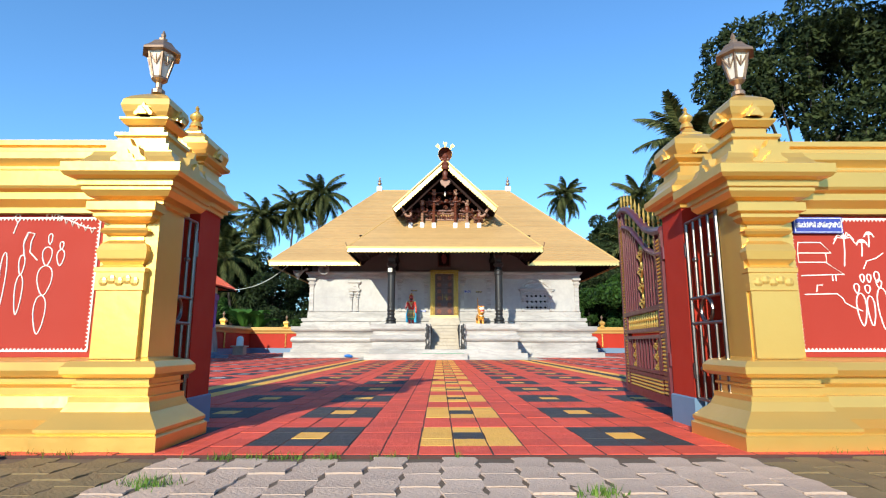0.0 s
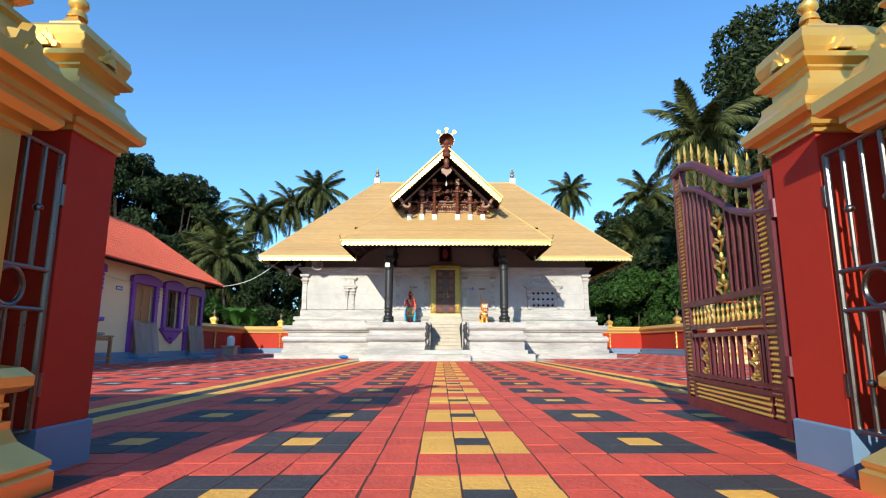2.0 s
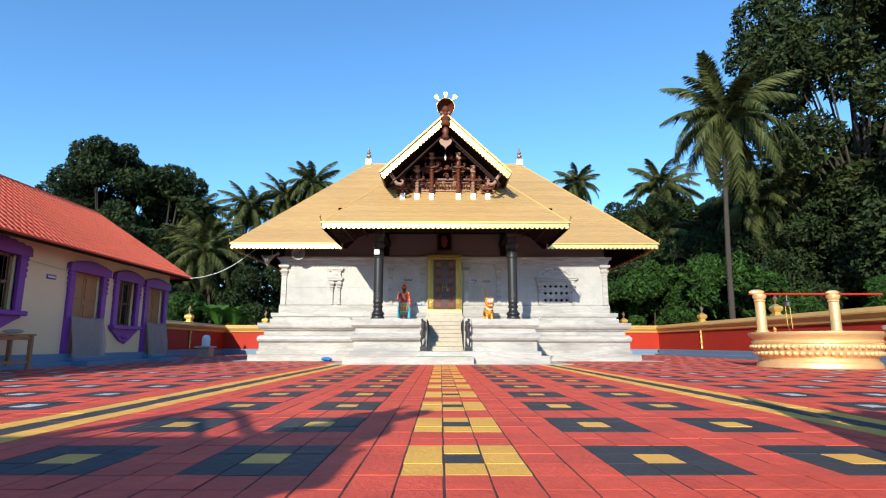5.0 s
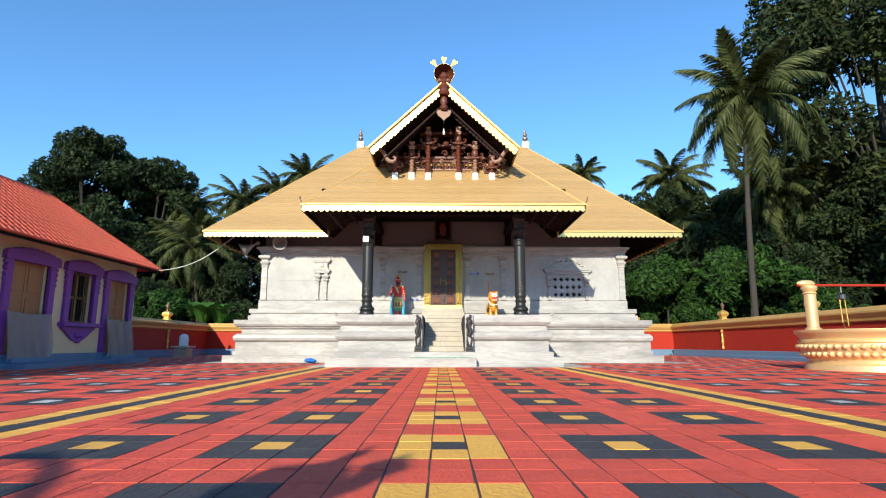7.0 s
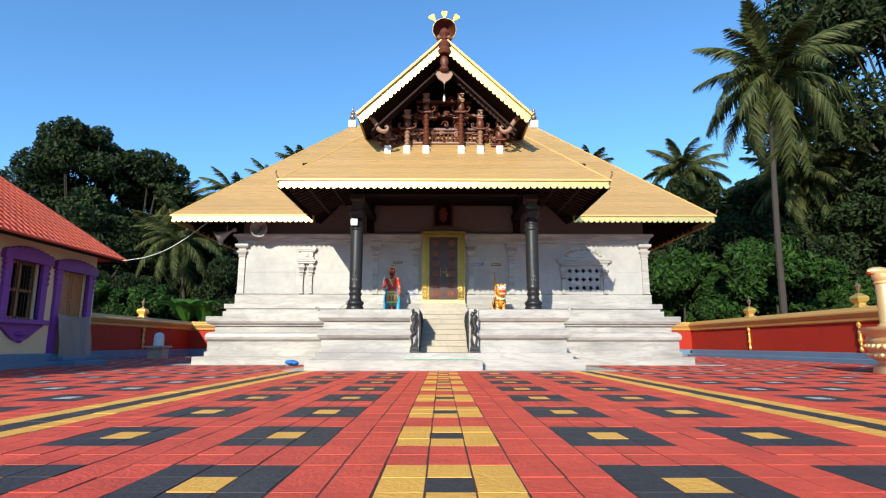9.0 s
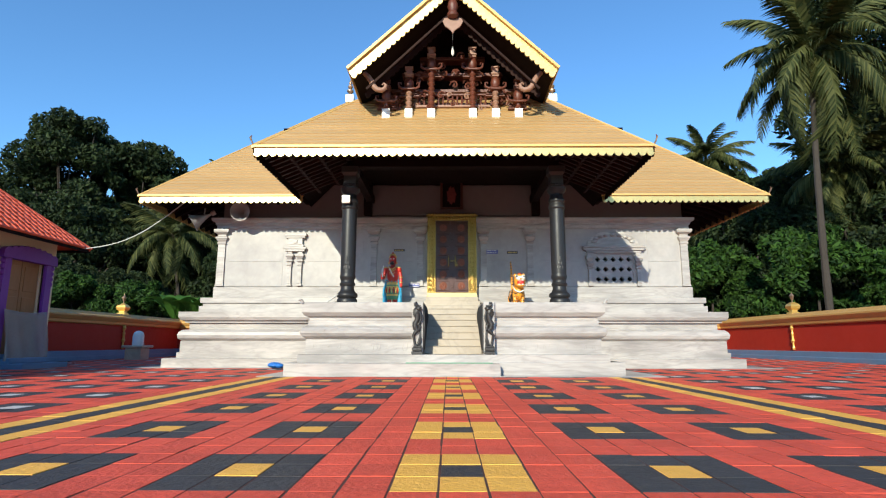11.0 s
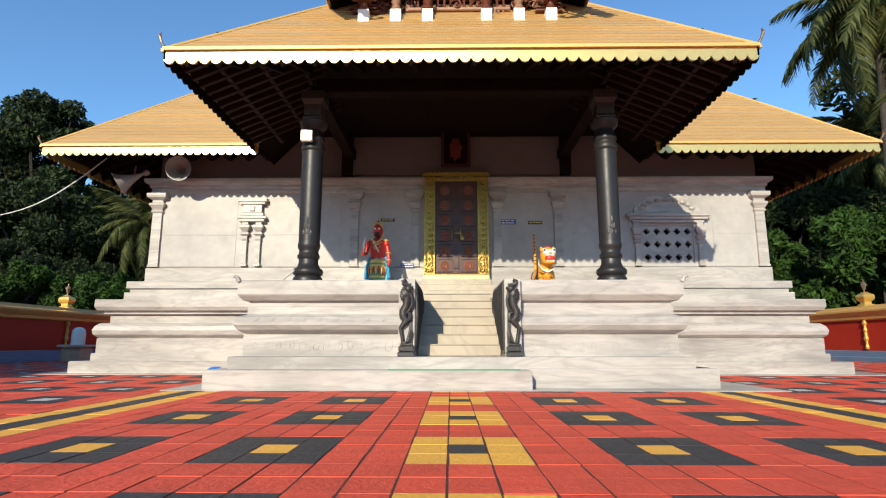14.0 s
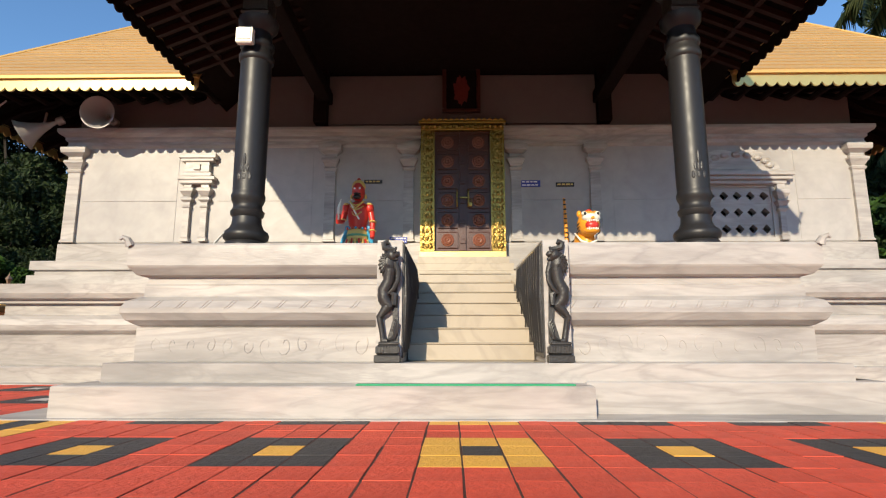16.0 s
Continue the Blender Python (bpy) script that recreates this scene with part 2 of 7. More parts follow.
GREEN_GLOSS = mat("green_enamel", (0.10, 0.30, 0.16), 0.4, var=0.1, bump=0.05)
ORANGE_GLOSS = mat("orange_enamel", (0.85, 0.34, 0.03), 0.35, var=0.1, bump=0.05)
BLACK_GLOSS = mat("black_enamel", (0.02, 0.02, 0.02), 0.35, var=0.1, bump=0.05)
CREAM_GLOSS = mat("white_enamel", (0.80, 0.76, 0.68), 0.35, var=0.05, bump=0.03)
SIGN_BLUE = mat("blue_sign_paint", (0.035, 0.05, 0.30), 0.4, var=0.05, bump=0.02)
SIGN_BLACK = mat("black_sign_paint", (0.02, 0.02, 0.025), 0.4, var=0.05, bump=0.02)
SIGN_GOLD = mat("gold_lettering", (0.70, 0.50, 0.14), 0.45, var=0.05, bump=0.02)
GREEN_CARPET = mat("green_coir_strip", (0.04, 0.36, 0.17), 0.9, var=0.2, scale=10, bump=0.5)
TARP_BLUE = mat("blue_tarpaulin", (0.03, 0.16, 0.55), 0.4, var=0.15, bump=0.2)
CABLE = mat("pale_cable", (0.55, 0.55, 0.52), 0.6, var=0.05, bump=0)


# ---- modelling helpers (in units of the plan) ----
ORIGIN = {}


def thing(name, at=(0, 0, 0), label="", category="", group="", kind=""):
    ob = new(name)
    ob.location = [K * v for v in at]
    ORIGIN[ob.name] = Vector(at)
    return tagged(ob, label, category, group, kind)


def origin_of(ob):
    o = Vector((0, 0, 0))
    while ob is not None:
        o = o + ORIGIN.get(ob.name, Vector((0, 0, 0)))
        ob = ob.parent
    return o


def part(name, bm, material, parent=None, label="", smooth=False, category="", kind="", group="", at=None):
    """Links a bmesh, given in the plan's units and places, as one mesh object."""
    me = bpy.data.meshes.new(name)
    bmesh.ops.recalc_face_normals(bm, faces=bm.faces)
    shift = origin_of(parent) if parent is not None else Vector(at or (0, 0, 0))
    for v in bm.verts:
        v.co = (v.co - shift) * K
    if smooth:
        for f in bm.faces:
            f.smooth = True
        for e in bm.edges:
            if len(e.link_faces) == 2 and e.calc_face_angle() > 0.7:
                e.smooth = False
    bm.to_mesh(me)
    bm.free()
    for m in (material if isinstance(material, (list, tuple)) else [material]):
        me.materials.append(m)
    ob = new(name, me)
    if parent is not None:
        ob.parent = parent
        ORIGIN[ob.name] = Vector((0, 0, 0))
    else:
        ob.location = [K * v for v in shift]
        ORIGIN[ob.name] = shift
    return tagged(ob, label, category, group, kind)


def raw(name, verts, faces, material, parent=None, label="", category="", kind="", group="", at=None):
    me = bpy.data.meshes.new(name)
    me.from_pydata((np.asarray(verts, float) * K).tolist(), [], faces if isinstance(faces, list) else faces.tolist())
    me.materials.append(material)
    ob = new(name, me)
    if parent is not None:
        ob.parent = parent
    if at is not None:
        ob.location = [K * v for v in at]
    return tagged(ob, label, category, group, kind)


def B():
    return bmesh.new()


def ring(bm, co):
    return [bm.verts.new(c) for c in co]


def skin(bm, rows, closed=True, cap=True):
    for a, b in zip(rows, rows[1:]):
        n = len(a)
        for i in range(n if closed else n - 1):
            j = (i + 1) % n
            bm.faces.new((a[i], a[j], b[j], b[i]))
    if cap and closed:
        bm.faces.new(rows[0][::-1])
        bm.faces.new(rows[-1])


def rect(x0, x1, y0, y1, z):
    return [(x0, y0, z), (x1, y0, z), (x1, y1, z), (x0, y1, z)]


def box(bm, x0, x1, y0, y1, z0, z1, b=0.0):
    if b <= 0:
        skin(bm, [ring(bm, rect(x0, x1, y0, y1, z)) for z in (z0, z1)])
    else:
        c = b
        skin(bm, [ring(bm, rect(x0 + c, x1 - c, y0 + c, y1 - c, z0)), ring(bm, rect(x0, x1, y0, y1, z0 + c)),
                  ring(bm, rect(x0, x1, y0, y1, z1 - c)), ring(bm, rect(x0 + c, x1 - c, y0 + c, y1 - c, z1))])
    return bm


def mould(bm, x0, x1, y0, y1, prof):
    """A rectangle swept upward along a profile of (outset, height)."""
    skin(bm, [ring(bm, rect(x0 - o, x1 + o, y0 - o, y1 + o, z)) for o, z in prof])
    return bm


def lathe(bm, prof, seg=20, cx=0.0, cy=0.0):
    rows = [ring(bm, [(cx + r * math.cos(2 * math.pi * i / seg), cy + r * math.sin(2 * math.pi * i / seg), z) for i in range(seg)]) for r, z in prof]
    skin(bm, rows)
    return bm


def tube(bm, pts, r, seg=8):
    pts = [Vector(p) for p in pts]
    rad = r if isinstance(r, (list, tuple)) else [r] * len(pts)
    rows = []
    side = None
    for i, p in enumerate(pts):
        d = (pts[min(i + 1, len(pts) - 1)] - pts[max(i - 1, 0)]).normalized()
        ref = Vector((0, 0, 1)) if abs(d.z) < 0.9 else Vector((1, 0, 0))
        if side is None:
            side = d.cross(ref).normalized()
        else:
            side = (side - d * side.dot(d)).normalized()
        up = side.cross(d)
        rows.append(ring(bm, [p + rad[i] * (side * math.cos(2 * math.pi * k / seg) + up * math.sin(2 * math.pi * k / seg)) for k in range(seg)]))
    skin(bm, rows)
    return bm


def prism(bm, pts, axis, d0, d1):
    """A flat outline pushed through along an axis: x -> (y, z), y -> (x, z), z -> (x, y)."""
    def put(p, d):
        a, b = p
        return {"x": (d, a, b), "y": (a, d, b), "z": (a, b, d)}[axis]
    lo, hi = ring(bm, [put(p, d0) for p in pts]), ring(bm, [put(p, d1) for p in pts])
    skin(bm, [lo, hi])
    return bm


def blob(bm, c, r, seg=10, rows=7):
    c = Vector(c)
    r = r if isinstance(r, (list, tuple)) else (r, r, r)
    rr = []
    for j in range(1, rows):
        a = math.pi * j / rows
        rr.append(ring(bm, [(c.x + r[0] * math.sin(a) * math.cos(2 * math.pi * i / seg), c.y + r[1] * math.sin(a) * math.sin(2 * math.pi * i / seg), c.z - r[2] * math.cos(a)) for i in range(seg)]))
    skin(bm, rr)
    return bm


def beam(bm, p, q, w, h):
    """A straight bar of width w and height h from p to q."""
    p, q = Vector(p), Vector(q)
    d = (q - p).normalized()
    ref = Vector((0, 0, 1)) if abs(d.z) < 0.95 else Vector((0, 1, 0))
    s = d.cross(ref).normalized() * (w / 2)
    u = s.cross(d).normalized() * (h / 2)
    skin(bm, [ring(bm, [e - s - u, e + s - u, e + s + u, e - s + u]) for e in (p, q)])
    return bm


def scallop(bm, p, q, down, height, depth, n, lip=0.35):
    """A hanging valance from p to q with a round-toothed lower edge."""
    p, q, down, depth = Vector(p), Vector(q), Vector(down).normalized(), Vector(depth)
    along = q - p
    top, low = [], []
    for i in range(n):
        for f in (0.0, 0.2, 0.4, 0.6, 0.8):
            t = (i + f) / n
            dip = height * (1 - lip + lip * math.sin(math.pi * f) ** 0.6)
            top.append(p + along * t)
            low.append(p + along * t + down * dip)
    top.append(q)
    low.append(q + down * height * (1 - lip))
    a, b = ring(bm, top), ring(bm, low)
    c, d = ring(bm, [v + depth for v in top]), ring(bm, [v + depth for v in low])
    for i in range(len(a) - 1):
        bm.faces.new((a[i], a[i + 1], b[i + 1], b[i]))
        bm.faces.new((c[i], d[i], d[i + 1], c[i + 1]))
        bm.faces.new((b[i], b[i + 1], d[i + 1], d[i]))
        bm.faces.new((a[i], c[i], c[i + 1], a[i + 1]))
    bm.faces.new((a[0], b[0], d[0], c[0]))
    bm.faces.new((a[-1], c[-1], d[-1], b[-1]))
    return bm


def courses(parent, material, bl, br, tr, tl, n, step, thick, name="roof_course"):
    """A roof slope laid in n overlapping courses; bl..tl: its corners, eave first."""
    bl, br, tr, tl = (Vector(v) for v in (bl, br, tr, tl))
    nor = (br - bl).cross(tl - bl).normalized()
    for i in range(n):
        a, b = i / n, (i + 1) / n
        pts = [bl.lerp(tl, a), br.lerp(tr, a), br.lerp(tr, b), bl.lerp(tl, b)]
        lift = [nor * (step + thick), nor * (step + thick), nor * thick, nor * thick]
        bm = B()
        up = ring(bm, [p + l for p, l in zip(pts, lift)])
        dn = ring(bm, [p for p in pts])
        skin(bm, [dn, up])
        part(name, bm, material, parent)


# ---- the ground ----
bm = B()
box(bm, -900, 900, -900, 900, -0.6, -0.06)
part("ground", bm, EARTH, kind="structure", label="brown earth round the temple yard", category="ground")


# ---- the temple ----
CX = 0.03
temple = thing("temple", (CX, 33.5, 0), "white marble temple with a copper sheet roof and carved gable", "temple")

bm = B()
PLINTH = [(0.98, 0.0), (1.0, 0.02), (1.0, 0.255), (0.98, 0.275), (0.72, 0.276), (0.72, 0.44), (0.66, 0.441), (0.66, 0.76), (0.63, 0.775), (0.66, 0.79), (0.72, 0.84),
          (0.74, 0.93), (0.71, 1.02), (0.64, 1.085), (0.5, 1.1), (0.5, 1.28), (0.6, 1.295), (0.6, 1.34), (0.7, 1.37), (0.74, 1.45), (0.74, 1.61), (0.34, 1.612), (0.34, 1.80), (0.26, 1.802), (0.26, 1.88), (0.32, 1.90),
          (0.32, 2.05), (0.3, 2.06), (0.06, 2.062), (0.06, 2.40), (0.0, 2.43)]
mould(bm, CX - 7.28, CX + 7.28, 29.74, 37.3, PLINTH)
part("plinth", bm, MARBLE, temple, "stepped white marble plinth with a rounded moulding")

# walls: front with the doorway and the pierced window, thick
bm = B()
WY0, WY1, ZB, ZT = 29.72, 30.12, 2.43, 4.60
DX0, DX1, DZ1 = CX - 0.62, CX + 0.62, 4.50
WX0, WX1, WZ0, WZ1 = 4.42, 5.62, 2.50, 3.42
box(bm, CX - 7.28, DX0, WY0, WY1, ZB, ZT)
box(bm, DX0, DX1, WY0, WY1, DZ1, ZT)
box(bm, DX1, WX0, WY0, WY1, ZB, ZT)
box(bm, WX0, WX1, WY0, WY1, ZB, WZ0)
box(bm, WX0, WX1, WY0, WY1, WZ1, ZT)
box(bm, WX1, CX + 7.28, WY0, WY1, ZB, ZT)
part("front_wall", bm, MARBLE_WALL, temple, "polished white marble slab wall")
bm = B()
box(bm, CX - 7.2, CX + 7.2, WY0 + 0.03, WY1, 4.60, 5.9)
part("upper_wall", bm, PLASTER_SHADED, temple, "grey plaster wall under the eave, eave shade in its colour")
for s, nm in ((-1, "side_wall"), (1, "side_wall")):
    bm = B()
    x = CX + s * 7.08
    box(bm, x - 0.2, x + 0.2, WY1, 37.3, ZB, ZT)
    part(nm, bm, MARBLE_WALL, temple)
bm = B()
box(bm, CX - 6.88, CX + 6.88, 36.9, 37.3, ZB, ZT)
part("back_wall", bm, MARBLE_WALL, temple)
bm = B()
box(bm, CX - 6.88, CX + 6.88, 30.9, 31.0, ZB, ZT)
part("inner_wall", bm, DARK_VOID, temple)

# slab joints of the wall: thin proud slabs
for k, (x0, x1) in enumerate(((-7.0, -5.25), (-4.5, -2.75), (-2.1, -0.95), (1.0, 2.2), (2.75, 4.0), (6.05, 7.0))):
    for z0, z1 in ((2.44, 3.19), (3.20, 4.12)):
        bm = B()
        box(bm, CX + x0, CX + x1, WY0 - 0.008, WY0 + 0.05, z0, z1, 0.003)
        part("wall_slab", bm, MARBLE_WALL, temple)

# cornice band at the head of the wall
bm = B()
skin(bm, [ring(bm, rect(CX - 7.28 - o, CX + 7.28 + o, 29.74 - o, 37.3 + o, z)) for o, z in ((0.02, 4.22), (0.07, 4.26), (0.07, 4.33), (0.11, 4.36), (0.11, 4.41), (0.19, 4.46), (0.21, 4.50), (0.21, 4.555), (0.05, 4.56))])
part("cornice", bm, MARBLE, temple, "moulded marble cornice")


def pilaster(x, w, z0, z1, parent=temple):
    bm = B()
    h = w / 2
    yb, d = WY0 - 0.006, 0.07
    prof = [(0.0, z0), (0.0, z0 + 0.03), (-0.015, z0 + 0.05), (-0.02, z1 - 0.52), (0.0, z1 - 0.5), (0.01, z1 - 0.47), (-0.015, z1 - 0.44), (0.03, z1 - 0.36), (0.05, z1 - 0.33), (0.05, z1 - 0.29), (0.0, z1 - 0.26),
            (0.0, z1 - 0.21), (0.09, z1 - 0.15), (0.1, z1 - 0.1), (0.1, z1 - 0.05), (0.03, z1 - 0.04), (0.03, z1)]
    skin(bm, [ring(bm, [(x - h - o, yb - d - o, z), (x + h + o, yb - d - o, z), (x + h + o, yb + 0.03, z), (x - h - o, yb + 0.03, z)]) for o, z in prof])
    return part("pilaster", bm, MARBLE, parent)


for x in (-7.17, 7.17):
    pilaster(CX + x, 0.26, 2.43, 4.25)
for x in (-2.42, 2.42, -0.98, 0.98):
    pilaster(CX + x, 0.22, 2.43, 4.27)


def niche(x):
    """Twin half-columns with a stepped head, in low relief."""
    for s in (-1, 1):
        bm = B()
        xx = x + s * 0.16
        prof = [(0.075, 2.44), (0.075, 2.5), (0.055, 2.52), (0.055, 3.05), (0.075, 3.07), (0.06, 3.1), (0.06, 3.16), (0.1, 3.2), (0.1, 3.24), (0.06, 3.27), (0.12, 3.36), (0.12, 3.42), (0.07, 3.44), (0.07, 3.5)]
        skin(bm, [ring(bm, [(xx - o, WY0 - 0.03 - o, z), (xx + o, WY0 - 0.03 - o, z), (xx + o, WY0 + 0.02, z), (xx - o, WY0 + 0.02, z)]) for o, z in prof])
        part("niche_column", bm, MARBLE, temple)
    bm = B()
    for o, z0, z1 in ((0.30, 3.50, 3.57), (0.34, 3.57, 3.64), (0.26, 3.64, 3.72), (0.22, 3.72, 3.92), (0.30, 3.92, 3.98), (0.34, 3.98, 4.08)):
        box(bm, x - o, x + o, WY0 - 0.04 - o * 0.35, WY0 + 0.02, z0, z1, 0.012)
    box(bm, x - 0.06, x + 0.06, WY0 - 0.15, WY0, 3.76, 3.88, 0.01)
    return part("niche_head", bm, MARBLE, temple, "stepped marble head of a twin-column niche")


niche(-4.83)

# pierced stone window with its hood
bm = B()
fx0, fx1 = WX0 - 0.0, WX1 + 0.0
nx, nz = 5, 3
cw, chh = (fx1 - fx0) / nx, (WZ1 - WZ0) / nz
for i in range(nx):
    for j in range(nz):
        cx, cz = fx0 + (i + 0.5) * cw, WZ0 + (j + 0.5) * chh
        r = 0.085
        o = [(cx - cw / 2, cz - chh / 2), (cx + cw / 2, cz - chh / 2), (cx + cw / 2, cz + chh / 2), (cx - cw / 2, cz + chh / 2)]
        q = [(cx, cz - r), (cx + r, cz), (cx, cz + r), (cx - r, cz)]
        m4 = [(cx, cz - chh / 2), (cx + cw / 2, cz), (cx, cz + chh / 2), (cx - cw / 2, cz)]
        outl = [o[0], m4[0], o[1], m4[1], o[2], m4[2], o[3], m4[3]]
        inn = [((q[3][0] + q[0][0]) / 2, (q[3][1] + q[0][1]) / 2), q[0], ((q[0][0] + q[1][0]) / 2, (q[0][1] + q[1][1]) / 2), q[1], ((q[1][0] + q[2][0]) / 2, (q[1][1] + q[2][1]) / 2), q[2], ((q[2][0] + q[3][0]) / 2, (q[2][1] + q[3][1]) / 2), q[3]]
        y0, y1 = WY0 + 0.03, WY0 + 0.16
        a = ring(bm, [(u, y0, v) for u, v in outl])
        b = ring(bm, [(u, y0, v) for u, v in inn])
        c = ring(bm, [(u, y1, v) for u, v in inn])
        d = ring(bm, [(u, y1, v) for u, v in outl])
        skin(bm, [a, b, c, d], cap=False)
bmesh.ops.remove_doubles(bm, verts=bm.verts, dist=0.0005)
lattice = part("pierced_window", bm, MARBLE, temple, "marble window slab pierced with diamond holes")
bm = B()
box(bm, WX0 - 0.02, WX1 + 0.02, WY0 + 0.35, WY0 + 0.38, WZ0 - 0.02, WZ1 + 0.02)
part("window_backing", bm, DARK_VOID, temple)
bm = B()
for o, z0, z1, d in ((0.24, 3.46, 3.53, 0.10), (0.32, 3.53, 3.60, 0.15), (0.36, 3.60, 3.68, 0.19), (0.2, 3.68, 3.74, 0.08)):
    box(bm, WX0 - o, WX1 + o, WY0 - d, WY0 + 0.02, z0, z1, 0.012)
pts = []
for i in range(25):
    a = math.pi * i / 24
    pts.append((5.02 - 0.78 * math.cos(a), 3.74 + 0.42 * math.sin(a) * (0.75 + 0.25 * abs(math.cos(3 * a)))))
prism(bm, pts, "y", WY0 - 0.05, WY0 + 0.01)
for i in range(9):
    a = math.pi * (i + 0.5) / 9
    blob(bm, (5.02 - 0.6 * math.cos(a), WY0 - 0.06, 3.78 + 0.24 * math.sin(a)), (0.09, 0.05, 0.06), 8, 5)
part("window_hood", bm, MARBLE, temple, "carved marble hood over the pierced window")
for s in (-1, 1):
    bm = B()
    x = (WX0 - 0.14) if s < 0 else (WX1 + 0.14)
    prof = [(0.07, 2.44), (0.07, 2.52), (0.05, 2.55), (0.05, 2.95), (0.09, 3.0), (0.06, 3.05), (0.11, 3.14), (0.06, 3.18), (0.12, 3.28), (0.12, 3.34), (0.07, 3.36), (0.07, 3.46)]
    skin(bm, [ring(bm, [(x - o, WY0 - 0.02 - o, z), (x + o, WY0 - 0.02 - o, z), (x + o, WY0 + 0.02, z), (x - o, WY0 + 0.02, z)]) for o, z in prof])
    part("window_jamb", bm, MARBLE, temple)

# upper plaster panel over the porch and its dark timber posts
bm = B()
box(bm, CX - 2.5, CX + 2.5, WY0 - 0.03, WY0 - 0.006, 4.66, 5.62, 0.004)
part("plaster_panel", bm, PLASTER_SHADED, temple, "grey plaster panel above the door, porch shade in its colour")
for x in (-2.62, 2.62):
    bm = B()
    box(bm, CX + x - 0.12, CX + x + 0.12, WY0 - 0.22, WY0 - 0.006, 4.64, 5.75, 0.01)
    part("timber_post", bm, WOOD_SHADED, temple)

# porch: platform, cut by the stair
PX = 3.42
PY = 25.5
for s in (-1, 1):
    bm = B()
    x0, x1 = (CX - 3.28, CX - 0.78) if s < 0 else (CX + 0.78, CX + 3.28)
    prof = [(0.12, 0.30), (0.12, 0.46), (0.05, 0.462), (0.05, 0.785), (0.02, 0.80), (0.06, 0.815), (0.13, 0.86), (0.17, 0.93), (0.17, 0.98), (0.13, 1.05), (0.02, 1.10), (0.02, 1.21), (0.0, 1.225), (0.0, 1.29), (0.08, 1.31), (0.14, 1.38), (0.15, 1.40), (0.15, 1.60), (0.14, 1.62)]
    def edge(o, z):
        a, b = (x0 - o, x1) if s < 0 else (x0, x1 + o)
        return rect(a, b, PY - o, 29.4, z)
    skin(bm, [ring(bm, edge(o, z)) for o, z in prof])
    part("porch_platform", bm, MARBLE, temple, "white marble porch platform with carved mouldings")
    # carved strokes on the rounded moulding and scrolls on the frieze below
    rf = random.Random(40 + s)
    for i in range(10):
        x = x0 + 0.10 + i * 0.245
        if x < x1 - 0.16:
            for d in (0.0, 0.035):
                bm = B()
                tube(bm, [(x + d, PY - 0.165, 0.955), (x + d + 0.045, PY - 0.165, 0.985), (x + d + 0.10, PY - 0.128, 1.055)], [0.004, 0.010, 0.004], 5)
                part("carved_stroke", bm, MARBLE, temple, smooth=True)
    for i in range(13):
        x, z = x0 + 0.14 + i * 0.185, 0.615 + rf.uniform(-0.02, 0.02)
        if x < x1 - 0.08:
            bm = B()
            k, ph, q = rf.choice((-1, 1)), rf.uniform(0, 6), rf.uniform(0.6, 1.1)
            tube(bm, [(x + k * q * (0.085 - 0.008 * j) * math.cos(ph + 0.62 * j), PY - 0.0465, z + q * (0.125 - 0.011 * j) * math.sin(ph + 0.62 * j)) for j in range(10)], [0.005] + [0.0085] * 8 + [0.005], 5)
            part("carved_scroll", bm, MARBLE, temple, smooth=True)
    bm = B()
    xc = CX - 3.42 if s < 0 else CX + 3.42
    tube(bm, [(xc, PY - 0.14, 1.60), (xc + s * 0.02, PY - 0.16, 1.66), (xc + s * 0.06, PY - 0.18, 1.68), (xc + s * 0.08, PY - 0.19, 1.65)], [0.05, 0.035, 0.025, 0.012], 8)
    part("corner_ornament", bm, MARBLE, temple)
bm = B()
box(bm, CX - 0.79, CX + 0.79, 28.3, 29.4, 0.3, 1.60)
part("porch_landing", bm, MARBLE_STEP, temple)
# bottom slabs
bm = B()
box(bm, -3.56, 1.02, 24.70, 25.7, 0.0, 0.285, 0.012)
part("base_slab", bm, MARBLE, temple, "worn white marble slab at the foot of the stair")
bm = B()
box(bm, 1.024, 3.74, 25.02, 25.7, 0.0, 0.30, 0.012)
part("base_slab", bm, MARBLE, temple)
bm = B()
box(bm, -3.56, 3.74, 25.3, 28.8, 0.0, 0.30)
part("base_core", bm, MARBLE, temple)
bm = B()
box(bm, -4.1, 4.5, 24.62, 28.8, -0.02, 0.022, 0.004)
part("ground_slab", bm, MARBLE, temple)
bm = B()
box(bm, CX - 9.1, CX + 9.1, 28.45, 38.5, -0.02, 0.025, 0.004)
part("ground_slab", bm, MARBLE, temple)
bm = B()
box(bm, -0.98, 0.86, 24.705, 24.80, 0.286, 0.299, 0.003)
tagged(part("green_mat", bm, GREEN_CARPET, None, "green coir strip lying on the marble slab", category="mat"), kind="")

# stair
NSTEP = 7
for i in range(NSTEP):
    bm = B()
    z1 = 0.46 + (i + 1) * (1.62 - 0.46) / NSTEP
    y0 = 25.85 + i * 0.345
    box(bm, CX - 0.66, CX + 0.66, y0, 28.56 + (0.02 if i == NSTEP - 1 else 0.0), z1 - 0.168, z1, 0.008)
    part("step", bm, MARBLE_STEP, temple)
    bm = B()
    box(bm, CX - 0.668, CX + 0.668, y0 - 0.012, y0 + 0.33, z1 + 0.001, z1 + 0.018, 0.006)
    part("tread", bm, MARBLE_STEP, temple)
bm = B()
box(bm, CX - 3.41, CX + 3.41, 25.085, 25.376, 0.27, 0.459, 0.008)
part("plinth_band", bm, MARBLE, temple)
